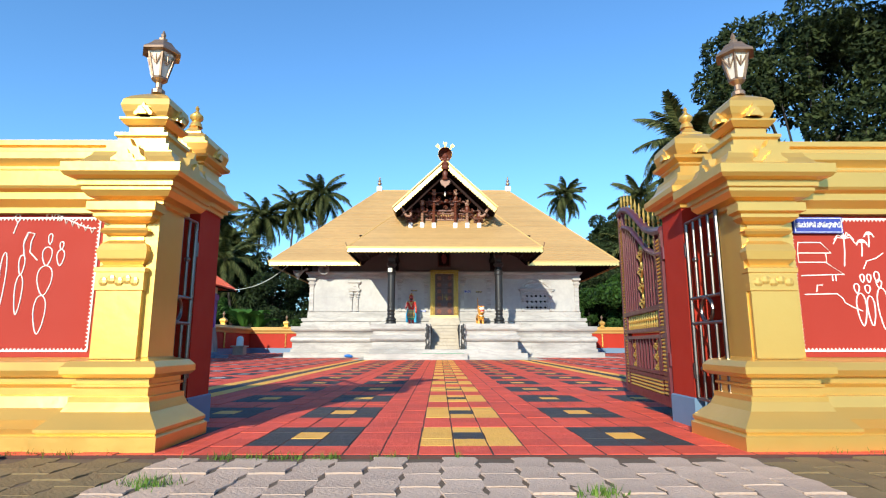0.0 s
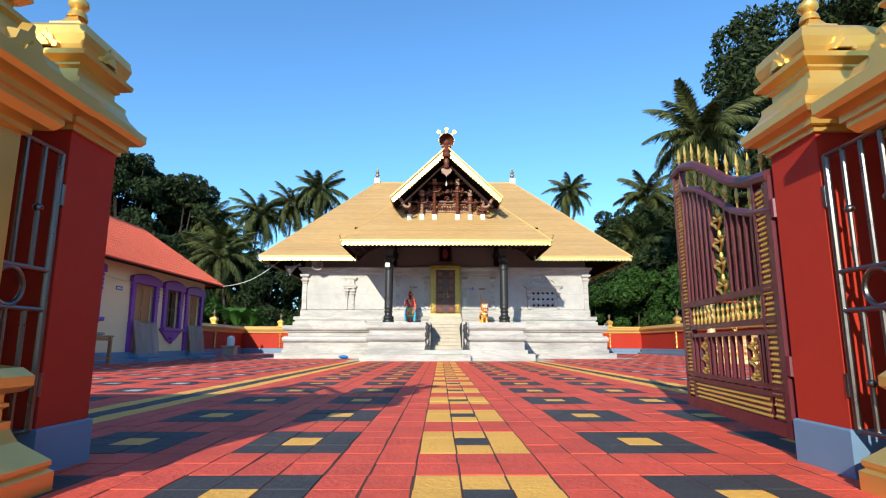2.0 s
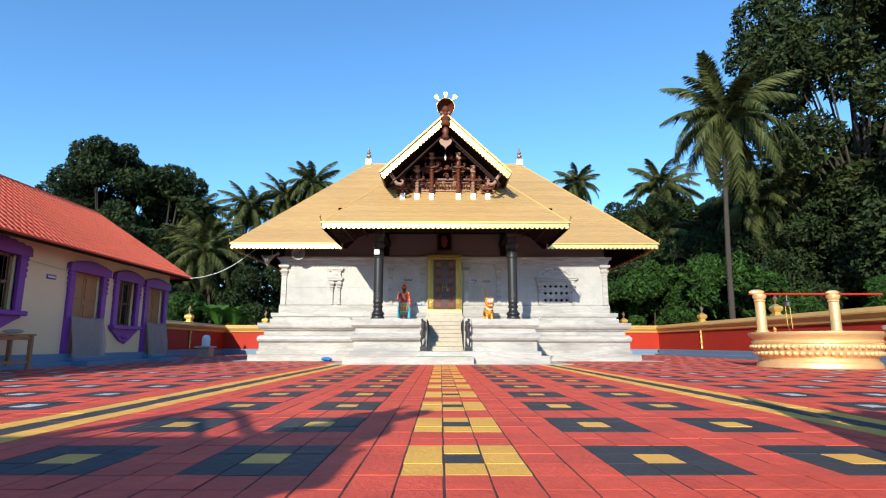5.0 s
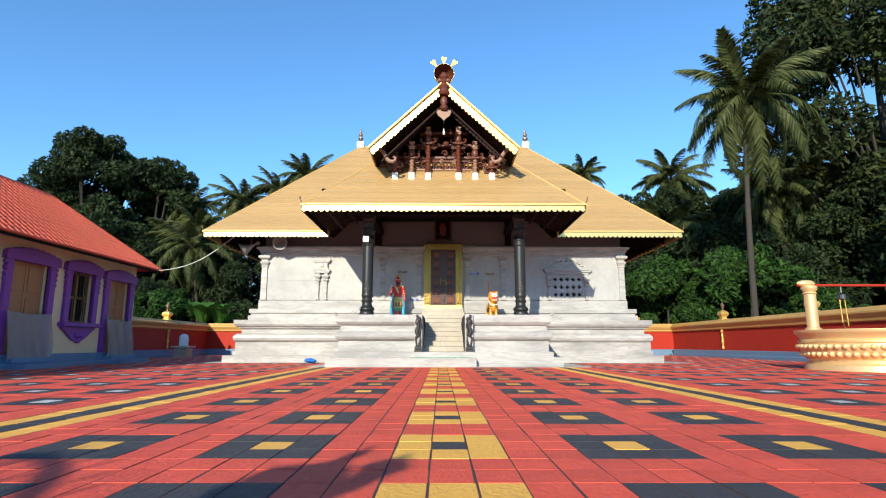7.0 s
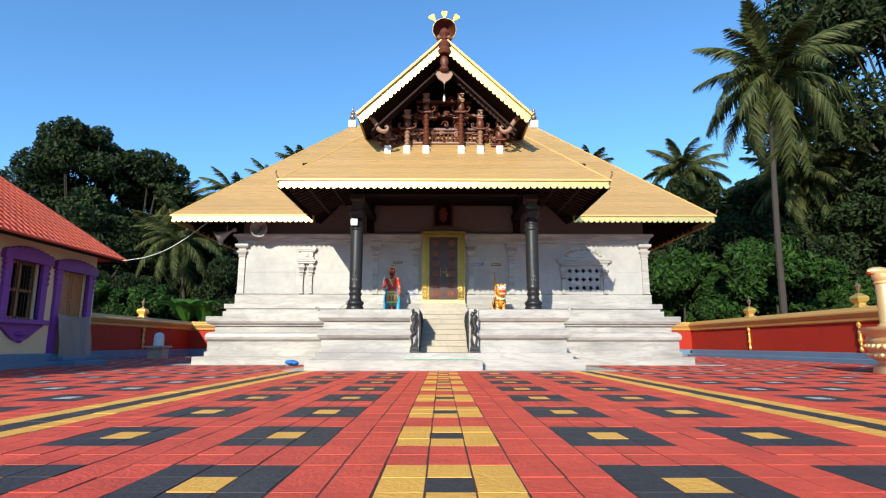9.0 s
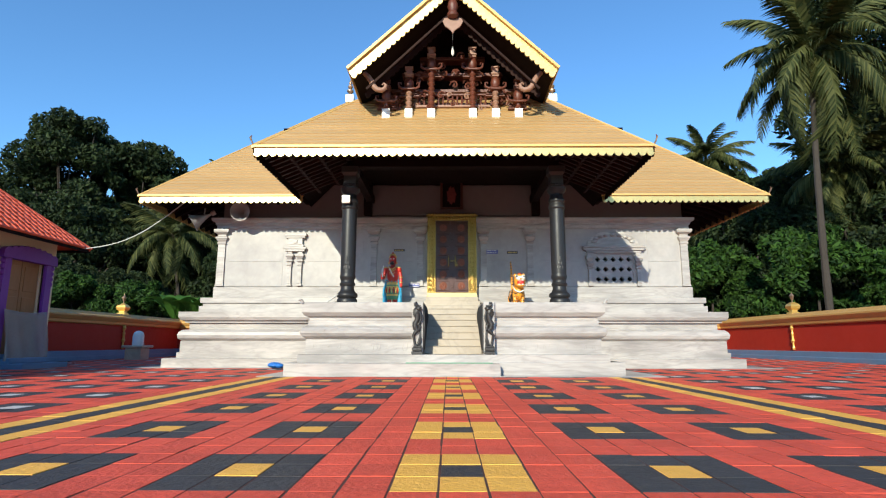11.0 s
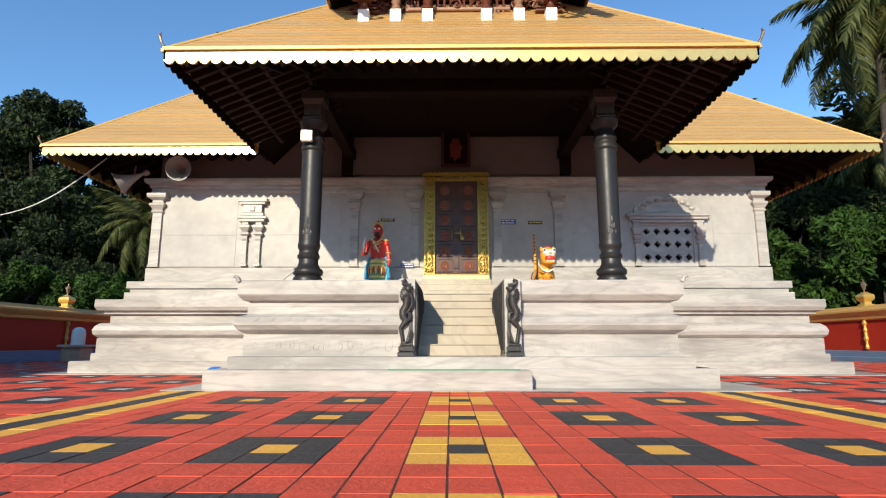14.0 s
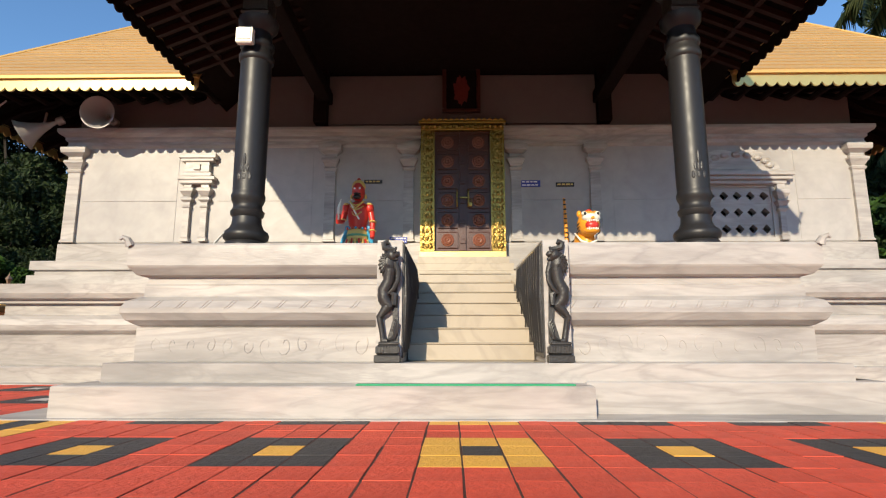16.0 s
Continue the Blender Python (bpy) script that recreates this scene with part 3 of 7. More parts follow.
bm = B()
box(bm, CX - 0.775, CX + 0.775, 25.38, 28.3, 0.301, 0.457)
part("stair_core", bm, MARBLE_STEP, temple)
for i, (y0, z0, z1) in enumerate(((28.55, 1.60, 1.76), (28.85, 1.76, 1.92), (29.12, 1.92, 2.07))):
    bm = B()
    box(bm, CX - 0.85 + 0.04 * i, CX + 0.85 - 0.04 * i, y0, 29.72, z0, z1, 0.008)
    part("step", bm, MARBLE_STEP, temple)


# stair flanks: white slab with a black beast relief on its end and a black ribbed panel
def stair_flank(s):
    x = CX + s * 0.80
    bm = B()
    prism(bm, [(25.24, 0.459), (27.45, 0.459), (27.45, 1.66), (25.24, 1.625)], "x", x - 0.122, x + 0.122)
    fl = part("stair_flank", bm, MARBLE, temple, "white marble stair flank with black stone carving")
    xi = x - s * 0.122
    bm = B()
    for i in range(12):
        y = 25.32 + i * 0.15
        zb = max(0.55, 0.62 + (y - 25.85) * 0.48)
        tube(bm, [(xi - s * 0.01, y, zb), (xi - s * 0.02, y + 0.05 * math.sin(i * 1.3), (zb + 1.57) / 2), (xi - s * 0.01, y, 1.57)], [0.025, 0.045, 0.03], 7)
        tube(bm, [(xi - s * 0.01, y + 0.07, zb + 0.1), (xi - s * 0.02, y + 0.1, 1.2), (xi - s * 0.01, y + 0.07, 1.57)], [0.025, 0.035, 0.025], 6)
    prism(bm, [(25.262, 0.50), (25.85, 0.52), (27.3, 1.30), (27.3, 1.615), (25.262, 1.60)], "x", xi - s * 0.015, xi + s * 0.02)
    part("ribbed_panel", bm, BLACK_CARVED, fl, "black carved stone panel")
    # rearing beast on a pedestal
    bm = B()
    yf = 25.225
    box(bm, x - 0.118, x + 0.118, yf - 0.125, yf + 0.014, 0.46, 0.53, 0.01)
    box(bm, x - 0.108, x + 0.108, yf - 0.105, yf + 0.014, 0.53, 0.62, 0.02)
    for i in range(8):
        beam(bm, (x - 0.091 + i * 0.026, yf - 0.107, 0.545), (x - 0.091 + i * 0.026, yf - 0.107, 0.61), 0.014, 0.012)
    box(bm, x - 0.085, x + 0.1, yf - 0.09, yf + 0.014, 0.62, 0.65, 0.008)
    k = -s

    def limb(pts, r, seg=8):
        tube(bm, [(x + k * u, yf - d, z) for u, d, z in pts], r, seg)

    prism(bm, [(x + k * u, z) for u, z in ((-0.02, 0.64), (0.095, 0.64), (0.085, 1.0), (0.075, 1.30), (0.0, 1.30), (0.03, 1.0), (0.04, 0.85))], "y", yf - 0.015, yf + 0.014)
    # hind leg, haunch, trunk, chest
    limb([(-0.045, 0.03, 0.65), (-0.06, 0.03, 0.75), (-0.085, 0.03, 0.88), (-0.03, 0.035, 0.95), (0.01, 0.035, 1.0)], [0.028, 0.026, 0.032, 0.045, 0.05], 9)
    limb([(-0.04, 0.05, 0.655), (0.0, 0.06, 0.655)], [0.03, 0.02])
    limb([(0.015, 0.03, 0.97), (-0.045, 0.035, 1.05), (-0.05, 0.035, 1.13), (0.0, 0.035, 1.22), (0.01, 0.035, 1.34)], [0.05, 0.06, 0.06, 0.058, 0.07], 10)
    limb([(0.05, 0.04, 0.99), (0.055, 0.04, 1.09), (0.01, 0.045, 1.12)], [0.03, 0.035, 0.02])
    # foreleg raised against the chest
    limb([(0.06, 0.04, 1.40), (0.088, 0.045, 1.30), (0.085, 0.05, 1.22), (0.045, 0.055, 1.14), (0.0, 0.055, 1.10)], [0.028, 0.026, 0.024, 0.022, 0.014])
    # mane in combed locks
    blob(bm, (x - k * 0.015, yf - 0.035, 1.385), (0.08, 0.05, 0.115), 12, 9)
    for i in range(9):
        a = 2.2 + i * 0.33
        u1, z1 = 0.085 * math.cos(a), 0.125 * math.sin(a)
        limb([(-0.005 + u1 * 0.35, 0.085, 1.41 + z1 * 0.3), (-0.012 + u1 * 0.8, 0.075, 1.39 + z1 * 0.75), (-0.015 + u1, 0.035, 1.38 + z1)], [0.008, 0.014, 0.008], 5)
    # head, jaws, brow, ear
    blob(bm, (x + k * 0.03, yf - 0.05, 1.465), (0.06, 0.05, 0.058), 12, 9)
    limb([(0.04, 0.065, 1.475), (0.085, 0.065, 1.472), (0.102, 0.06, 1.458)], [0.035, 0.028, 0.014])
    limb([(0.04, 0.06, 1.435), (0.085, 0.06, 1.425)], [0.026, 0.014])
    blob(bm, (x + k * 0.055, yf - 0.10, 1.495), (0.016, 0.012, 0.013), 7, 5)
    limb([(0.05, 0.06, 1.51), (0.07, 0.055, 1.545)], [0.02, 0.01])
    # curled crest
    limb([(0.045, 0.035, 1.525), (0.0, 0.035, 1.525), (-0.045, 0.035, 1.54), (-0.055, 0.035, 1.585), (-0.02, 0.035, 1.60), (-0.01, 0.04, 1.575)], [0.022, 0.03, 0.032, 0.03, 0.026, 0.016])
    # tail and curls at the foot
    for j in range(4):
        limb([(0.0 + 0.012 * j, 0.02, 0.665 + 0.005 * j), (0.055 + 0.008 * j, 0.03, 0.68 + 0.02 * j), (0.065 + 0.008 * j, 0.03, 0.73 + 0.03 * j), (0.045 + 0.006 * j, 0.03, 0.765 + 0.03 * j)], [0.012, 0.018, 0.016, 0.008], 6)
    limb([(-0.07, 0.02, 1.0), (-0.095, 0.02, 1.08), (-0.085, 0.02, 1.17), (-0.065, 0.02, 1.16)], [0.016, 0.016, 0.016, 0.01], 6)
    part("beast_relief", bm, BLACK_CARVED, fl, "black stone rearing beast on a small pedestal", smooth=True)


stair_flank(-1)
stair_flank(1)


# porch columns
def column(x):
    c = thing("porch_column", (x, 26.12, 1.62), "tall polished black stone column with ringed base", "column", "porch columns")
    bm = B()
    box(bm, x - 0.25, x + 0.25, 26.12 - 0.25, 26.12 + 0.25, 1.62, 1.67, 0.01)
    lathe(bm, [(0.245, 1.67), (0.245, 1.72), (0.23, 1.75), (0.21, 1.77), (0.245, 1.80), (0.255, 1.84), (0.24, 1.88), (0.19, 1.92), (0.165, 1.98), (0.16, 2.05), (0.185, 2.08), (0.19, 2.12), (0.165, 2.15), (0.16, 2.20), (0.18, 2.24), (0.19, 2.28), (0.19, 2.31), (0.178, 2.34), (0.178, 2.36)], 28, x, 26.12)
    part("base", bm, BLACK_STONE, c, smooth=True)
    bm = B()
    lathe(bm, [(0.178, 2.36), (0.180, 2.5), (0.182, 3.1), (0.180, 3.95), (0.20, 3.97), (0.205, 4.03), (0.19, 4.06), (0.18, 4.12), (0.20, 4.15), (0.20, 4.2), (0.17, 4.24), (0.16, 4.34), (0.23, 4.42), (0.24, 4.5), (0.16, 4.55)], 28, x, 26.12)
    part("shaft", bm, BLACK_STONE, c, smooth=True)
    bm = B()
    for i in range(3):
        blob(bm, (x - 0.055 + 0.055 * i, 25.948 + 0.008 * abs(i - 1), 2.50), (0.028, 0.012, 0.05), 8, 6)
        blob(bm, (x - 0.035 + 0.035 * i, 25.945 + 0.004 * abs(i - 1), 2.60), (0.02, 0.012, 0.06), 8, 6)
    blob(bm, (x, 25.938, 2.70), (0.018, 0.012, 0.08), 8, 6)
    part("carved_leaf", bm, BLACK_CARVED, c)
    bm = B()
    mould(bm, x - 0.15, x + 0.15, 25.97, 26.27, [(0.0, 4.52), (0.02, 4.56), (0.0, 4.60), (0.0, 4.80), (0.05, 4.88), (0.05, 5.03)])
    part("capital", bm, BLACK_CARVED, c)
    return c


column(-2.52)
column(2.60)
lamp_box = thing("flood_lamp", (-2.52, 25.9, 4.0), "small white flood lamp box on the black column", "lamp")
bm = B()
box(bm, -2.66, -2.47, 25.80, 25.88, 4.06, 4.26, 0.012)
part("housing", bm, CREAM_GLOSS, lamp_box)
bm = B()
box(bm, -2.64, -2.49, 25.79, 25.80, 4.10, 4.24)
part("lens", bm, LAMP_GLASS, lamp_box)
bm = B()
tube(bm, [(-2.56, 25.88, 4.15), (-2.56, 25.93, 4.15)], 0.02)
part("bracket", bm, BLACK_STONE, lamp_box)

# ---- roofs ----
EX, EY0, EZ = 9.15, 28.35, 4.93
RX, RY, RZ = 4.05, 33.55, 10.22
EY1 = 2 * RY - EY0
roof = thing("roof", (CX, RY, EZ), "")
roof.parent = temple
roof.location = [0, K * (RY - 33.5), K * EZ]
ORIGIN[roof.name] = Vector((0, RY - 33.5, EZ))
e = [(CX - EX, EY0, EZ), (CX + EX, EY0, EZ), (CX + EX, EY1, EZ), (CX - EX, EY1, EZ)]
r0, r1 = (CX - RX, RY, RZ), (CX + RX, RY, RZ)
CUT, CZ = 4.35, 5.95
cy = EY0 + (CZ - EZ) * (RY - EY0) / (RZ - EZ)
cxx = EX - (CZ - EZ) * (EX - RX) / (RZ - EZ)
courses(roof, ROOF_SHEET, e[0], (CX - CUT, EY0, EZ), (CX - CUT, cy, CZ), (CX - cxx, cy, CZ), 8, 0.014, 0.02)
courses(roof, ROOF_SHEET, (CX + CUT, EY0, EZ), e[1], (CX + cxx, cy, CZ), (CX + CUT, cy, CZ), 8, 0.014, 0.02)
courses(roof, ROOF_SHEET, (CX - cxx, cy, CZ), (CX + cxx, cy, CZ), r1, r0, 36, 0.014, 0.02)
for quad in ((e[2], e[3], r0, r1), (e[1], e[2], r1, r1), (e[3], e[0], r0, r0)):
    a, b, c, d = quad
    if c == d:
        c = tuple(Vector(c) + (Vector(b) - Vector(a)) * 0.001)
    courses(roof, ROOF_SHEET, a, b, c, d, 36, 0.014, 0.02)
for p, q in ((e[0], r0), (e[1], r1), (e[2], r1), (e[3], r0), (r0, r1)):
    bm = B()
    tube(bm, [Vector(p) + Vector((0, 0, 0.03)), Vector(q) + Vector((0, 0, 0.03))], 0.035, 6)
    part("roof_ridge", bm, ROOF, roof)
bm = B()
un = [(a[0] * 1.0, a[1], a[2] - 0.05) for a in e]
v = ring(bm, un)
top = ring(bm, [(r0[0], r0[1], r0[2] - 0.2), (r1[0], r1[1], r1[2] - 0.2)])
k0 = ring(bm, [(CX - cxx, cy, CZ - 0.06), (CX - CUT, cy, CZ - 0.06), (CX + CUT, cy, CZ - 0.06), (CX + cxx, cy, CZ - 0.06), (CX - CUT, EY0, EZ - 0.05), (CX + CUT, EY0, EZ - 0.05)])
bm.faces.new((v[0], k0[4], k0[1], k0[0]))
bm.faces.new((k0[5], v[1], k0[3], k0[2]))
bm.faces.new((k0[0], k0[3], top[1], top[0]))
bm.faces.new((v[2], v[3], top[0], top[1]))
bm.faces.new((v[1], v[2], top[1], k0[3]))
bm.faces.new((v[3], v[0], k0[0], top[0]))
part("roof_boarding", bm, WOOD_SHADED, roof)


def finial(x):
    f = thing("roof_finial", (x, RY, RZ), "brass pot finial on a white block on the ridge", "finial", "ridge finials")
    bm = B()
    box(bm, x - 0.16, x + 0.16, RY - 0.16, RY + 0.16, RZ - 0.05, RZ + 0.28, 0.02)
    part("block", bm, WHITE_PAINT, f)
    bm = B()
    lathe(bm, [(0.07, RZ + 0.28), (0.1, RZ + 0.32), (0.05, RZ + 0.36), (0.13, RZ + 0.44), (0.13, RZ + 0.5), (0.05, RZ + 0.56), (0.1, RZ + 0.63), (0.1, RZ + 0.68), (0.04, RZ + 0.74), (0.06, RZ + 0.8), (0.015, RZ + 0.95)], 16, x, RY)
    part("pot", bm, LAMP_METAL, f, smooth=True)


finial(CX - RX)
finial(CX + RX)

# valance round the main eave
for (p, q), n, dep in (((e[0], (CX - CUT, EY0, EZ)), 27, (0, 0.03, 0)), (((CX + CUT, EY0, EZ), e[1]), 27, (0, 0.03, 0)), ((e[1], e[2]), 60, (-0.03, 0, 0)), ((e[3], e[0]), 60, (0.03, 0, 0))):
    bm = B()
    scallop(bm, Vector(p) + Vector((0, 0, 0.0)), Vector(q), (0, 0, -1), 0.21, dep, n)
    part("eave_valance", bm, GOLD_TRIM, roof, "scalloped gold valance")
    bm = B()
    beam(bm, Vector(p) + Vector((0, 0, 0.02)), Vector(q) + Vector((0, 0, 0.02)), 0.10, 0.05)
    part("eave_lip", bm, ROOF, roof)

# rafters under the main eave
def rafter(p, q, bend=0.16):
    p, q = Vector(p), Vector(q)
    bm = B()
    m = p.lerp(q, 0.5) - Vector((0, 0, bend * 0.4))
    beam(bm, p, q, 0.09, 0.13)
    tube(bm, [p + Vector((0, 0, -0.04)), p.lerp(q, 0.35) + Vector((0, 0, -bend * 1.1)), p.lerp(q, 0.7) + Vector((0, 0, -0.03)), q + Vector((0, 0, -bend * 0.4))], [0.05, 0.06, 0.045, 0.03], 6)
    return part("rafter", bm, WOOD_SHADED, roof)


for i in range(41):
    x = CX - 8.9 + i * (17.8 / 40)
    if abs(x - CX) < 4.3:
        continue
    sl = (RZ - EZ) / (RY - EY0)
    rafter((x, 29.75, EZ - 0.17 + (29.75 - EY0) * sl - 0.9), (x, EY0 + 0.08, EZ - 0.10))
for s in (-1, 1):
    for i in range(20):
        y = 29.95 + i * 0.45
        rafter((CX + s * 7.3, y, EZ + 0.75), (CX + s * (EX - 0.08), y, EZ - 0.10))

# ---- porch roof with the carved gable ----
QX, QY, QZ = 4.45, 24.52, 5.0
SL = (RZ - EZ) / (RY - EY0)
porch = thing("porch_roof", (CX, QY, QZ), "")
porch.parent = temple
porch.location = [0, K * (QY - 33.5), K * QZ]
ORIGIN[porch.name] = Vector((0, QY - 33.5, QZ))
TOPZ = 7.6
dy = (TOPZ - QZ) / SL
pa, pb = (CX - QX, QY, QZ), (CX + QX, QY, QZ)
pc, pd = (CX + QX - dy, QY + dy, TOPZ), (CX - QX + dy, QY + dy, TOPZ)
back = QY + 6.6
pe, pf = (CX + QX, EY0 + 0.3, QZ), (CX + QX - dy, back, TOPZ)
pg, ph = (CX - QX, EY0 + 0.3, QZ), (CX - QX + dy, back, TOPZ)
pe_in, pg_in = (CX + QX, 30.0, QZ), (CX - QX, 30.0, QZ)  # the side slopes run on under the main roof
for a, b, c, d, n in ((pa, pb, pc, pd, 22), (pb, pe_in, pf, pc, 22), (pg_in, pa, pd, ph, 22)):
    courses(porch, ROOF_SHEET, a, b, c, d, n, 0.014, 0.02)
for p, q in ((pa, pd), (pb, pc)):
    bm = B()
    tube(bm, [Vector(p) + Vector((0, 0, 0.03)), Vector(q) + Vector((0, 0, 0.03))], 0.035, 6)
    part("roof_ridge", bm, ROOF, porch)
bm = B()
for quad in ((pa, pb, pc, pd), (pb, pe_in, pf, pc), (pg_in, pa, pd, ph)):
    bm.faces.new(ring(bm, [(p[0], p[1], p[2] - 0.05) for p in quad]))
part("roof_boarding", bm, WOOD_SHADED, porch)
for p, q, n, dep in ((pa, pb, 50, (0, 0.03, 0)), (pb, pe, 22, (-0.03, 0, 0)), (pg, pa, 22, (0.03, 0, 0))):
    bm = B()
    scallop(bm, p, q, (0, 0, -1), 0.21, dep, n)
    part("eave_valance", bm, GOLD_TRIM if n == 50 else WOOD_SHADED, porch, "scalloped gold valance" if n == 50 else "")
    bm = B()
    beam(bm, Vector(p) + Vector((0, 0, 0.02)), Vector(q) + Vector((0, 0, 0.02)), 0.10, 0.05)
    part("eave_lip", bm, ROOF, porch)
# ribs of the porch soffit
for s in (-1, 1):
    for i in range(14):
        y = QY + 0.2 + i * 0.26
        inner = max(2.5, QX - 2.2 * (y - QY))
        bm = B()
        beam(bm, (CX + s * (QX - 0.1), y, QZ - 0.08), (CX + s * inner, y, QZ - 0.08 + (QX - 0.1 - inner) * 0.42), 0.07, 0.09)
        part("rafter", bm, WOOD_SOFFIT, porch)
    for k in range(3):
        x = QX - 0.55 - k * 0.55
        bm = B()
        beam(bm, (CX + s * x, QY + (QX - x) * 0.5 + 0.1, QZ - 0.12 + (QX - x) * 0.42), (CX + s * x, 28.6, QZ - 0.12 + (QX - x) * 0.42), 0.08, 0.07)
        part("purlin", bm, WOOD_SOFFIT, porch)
for i in range(18):
    x = CX - 4.1 + i * 8.2 / 17
    bm = B()
    beam(bm, (x, QY + 0.06, QZ - 0.09), (x, QY + 1.6, QZ + 0.5), 0.08, 0.11)
    blob(bm, (x, QY + 0.06, QZ - 0.2), (0.045, 0.045, 0.05), 7, 5)
    part("rafter", bm, WOOD_SHADED, porch)
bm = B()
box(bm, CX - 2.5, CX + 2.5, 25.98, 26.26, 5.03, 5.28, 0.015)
part("lintel_beam", bm, WOOD_SHADED, porch)
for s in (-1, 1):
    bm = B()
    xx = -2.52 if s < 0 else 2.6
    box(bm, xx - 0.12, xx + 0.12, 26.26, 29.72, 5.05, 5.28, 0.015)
    part("lintel_beam", bm, WOOD_SHADED, porch)
# ceiling in the near-black wood, which carries the porch shade in its colour
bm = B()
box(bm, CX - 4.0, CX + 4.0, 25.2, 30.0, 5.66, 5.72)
part("porch_ceiling", bm, WOOD_SHADED, porch)
for s in (-1, 1):
    bm = B()
    tube(bm, [(CX + s * (QX - 0.03), QY + 0.02, QZ), (CX + s * (QX + 0.03), QY - 0.03, QZ + 0.12), (CX + s * (QX + 0.06), QY - 0.05, QZ + 0.22), (CX + s * (QX + 0.02), QY - 0.08, QZ + 0.25)], [0.02, 0.018, 0.025, 0.01], 6)
    part("corner_bird", bm, LAMP_METAL, porch)
    bm = B()
    tube(bm, [(CX + s * (EX - 0.03), EY0 + 0.02, EZ), (CX + s * (EX + 0.03), EY0 - 0.03, EZ + 0.12), (CX + s * (EX + 0.06), EY0 - 0.05, EZ + 0.2), (CX + s * (EX + 0.02), EY0 - 0.08, EZ + 0.23)], [0.02, 0.018, 0.025, 0.01], 6)
    part("corner_bird", bm, LAMP_METAL, roof)

# gable
GX, GZ0, GZ1, GY = 2.40, 6.86, 9.12, 24.62
gable = thing("carved_gable", (CX, GY, GZ0), "")
gable.parent = temple
gable.location = [0, K * (GY - 33.5), K * GZ0]
ORIGIN[gable.name] = Vector((0, GY - 33.5, GZ0))
gb = EY0 + (GZ1 - EZ) / SL
for s in (-1, 1):
    bm = B()
    low0, top0 = (CX + s * GX, GY, GZ0), (CX, GY, GZ1)
    low1, top1 = (CX + s * GX, EY0 + (GZ0 - EZ) / SL + 0.3, GZ0), (CX, gb + 0.3, GZ1)
    if s < 0:
        courses(gable, ROOF_SHEET, low1, low0, top0, top1, 18, 0.012, 0.03)
    else:
        courses(gable, ROOF_SHEET, low0, low1, top1, top0, 18, 0.012, 0.03)
    bm.free()
    bm = B()
    nrm = Vector((s * (GZ1 - GZ0), 0, GX)).normalized()
    down = -nrm
    p, q = Vector((CX, GY - 0.02, GZ1 + 0.02)), Vector((CX + s * GX, GY - 0.02, GZ0 + 0.02))
    scallop(bm, p, q, (-s * 0.55, 0, -1), 0.25, (0, 0.04, 0), 22, 0.24)
    part("rake_valance", bm, GOLD_TRIM, gable, "scalloped gold rake board")
    bm = B()
    beam(bm, p + nrm * 0.03, q + nrm * 0.03, 0.16, 0.06)
    part("rake_lip", bm, ROOF, gable)
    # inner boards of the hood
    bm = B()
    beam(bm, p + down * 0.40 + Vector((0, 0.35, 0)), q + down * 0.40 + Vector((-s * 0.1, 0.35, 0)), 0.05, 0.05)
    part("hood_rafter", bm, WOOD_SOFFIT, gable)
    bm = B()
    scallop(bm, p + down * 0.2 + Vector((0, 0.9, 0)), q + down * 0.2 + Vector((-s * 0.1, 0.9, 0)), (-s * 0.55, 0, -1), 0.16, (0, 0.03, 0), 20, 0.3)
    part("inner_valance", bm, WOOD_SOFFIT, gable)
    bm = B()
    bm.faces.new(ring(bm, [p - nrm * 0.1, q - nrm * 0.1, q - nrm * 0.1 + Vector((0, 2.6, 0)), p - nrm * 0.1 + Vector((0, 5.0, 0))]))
    part("hood_boarding", bm, WOOD_SHADED, gable)
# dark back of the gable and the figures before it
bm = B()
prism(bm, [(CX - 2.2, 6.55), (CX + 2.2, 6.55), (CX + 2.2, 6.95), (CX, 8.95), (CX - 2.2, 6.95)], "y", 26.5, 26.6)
part("gable_back", bm, WOOD_SHADED, gable)
for k, (z, w) in enumerate(((6.72, 2.0), (7.1, 1.7), (7.55, 1.3), (8.0, 0.85))):
    bm = B()
    box(bm, CX - w, CX + w, 26.2, 26.5, z, z + 0.09, 0.012)
    part("carved_beam", bm, WOOD_RED, gable)


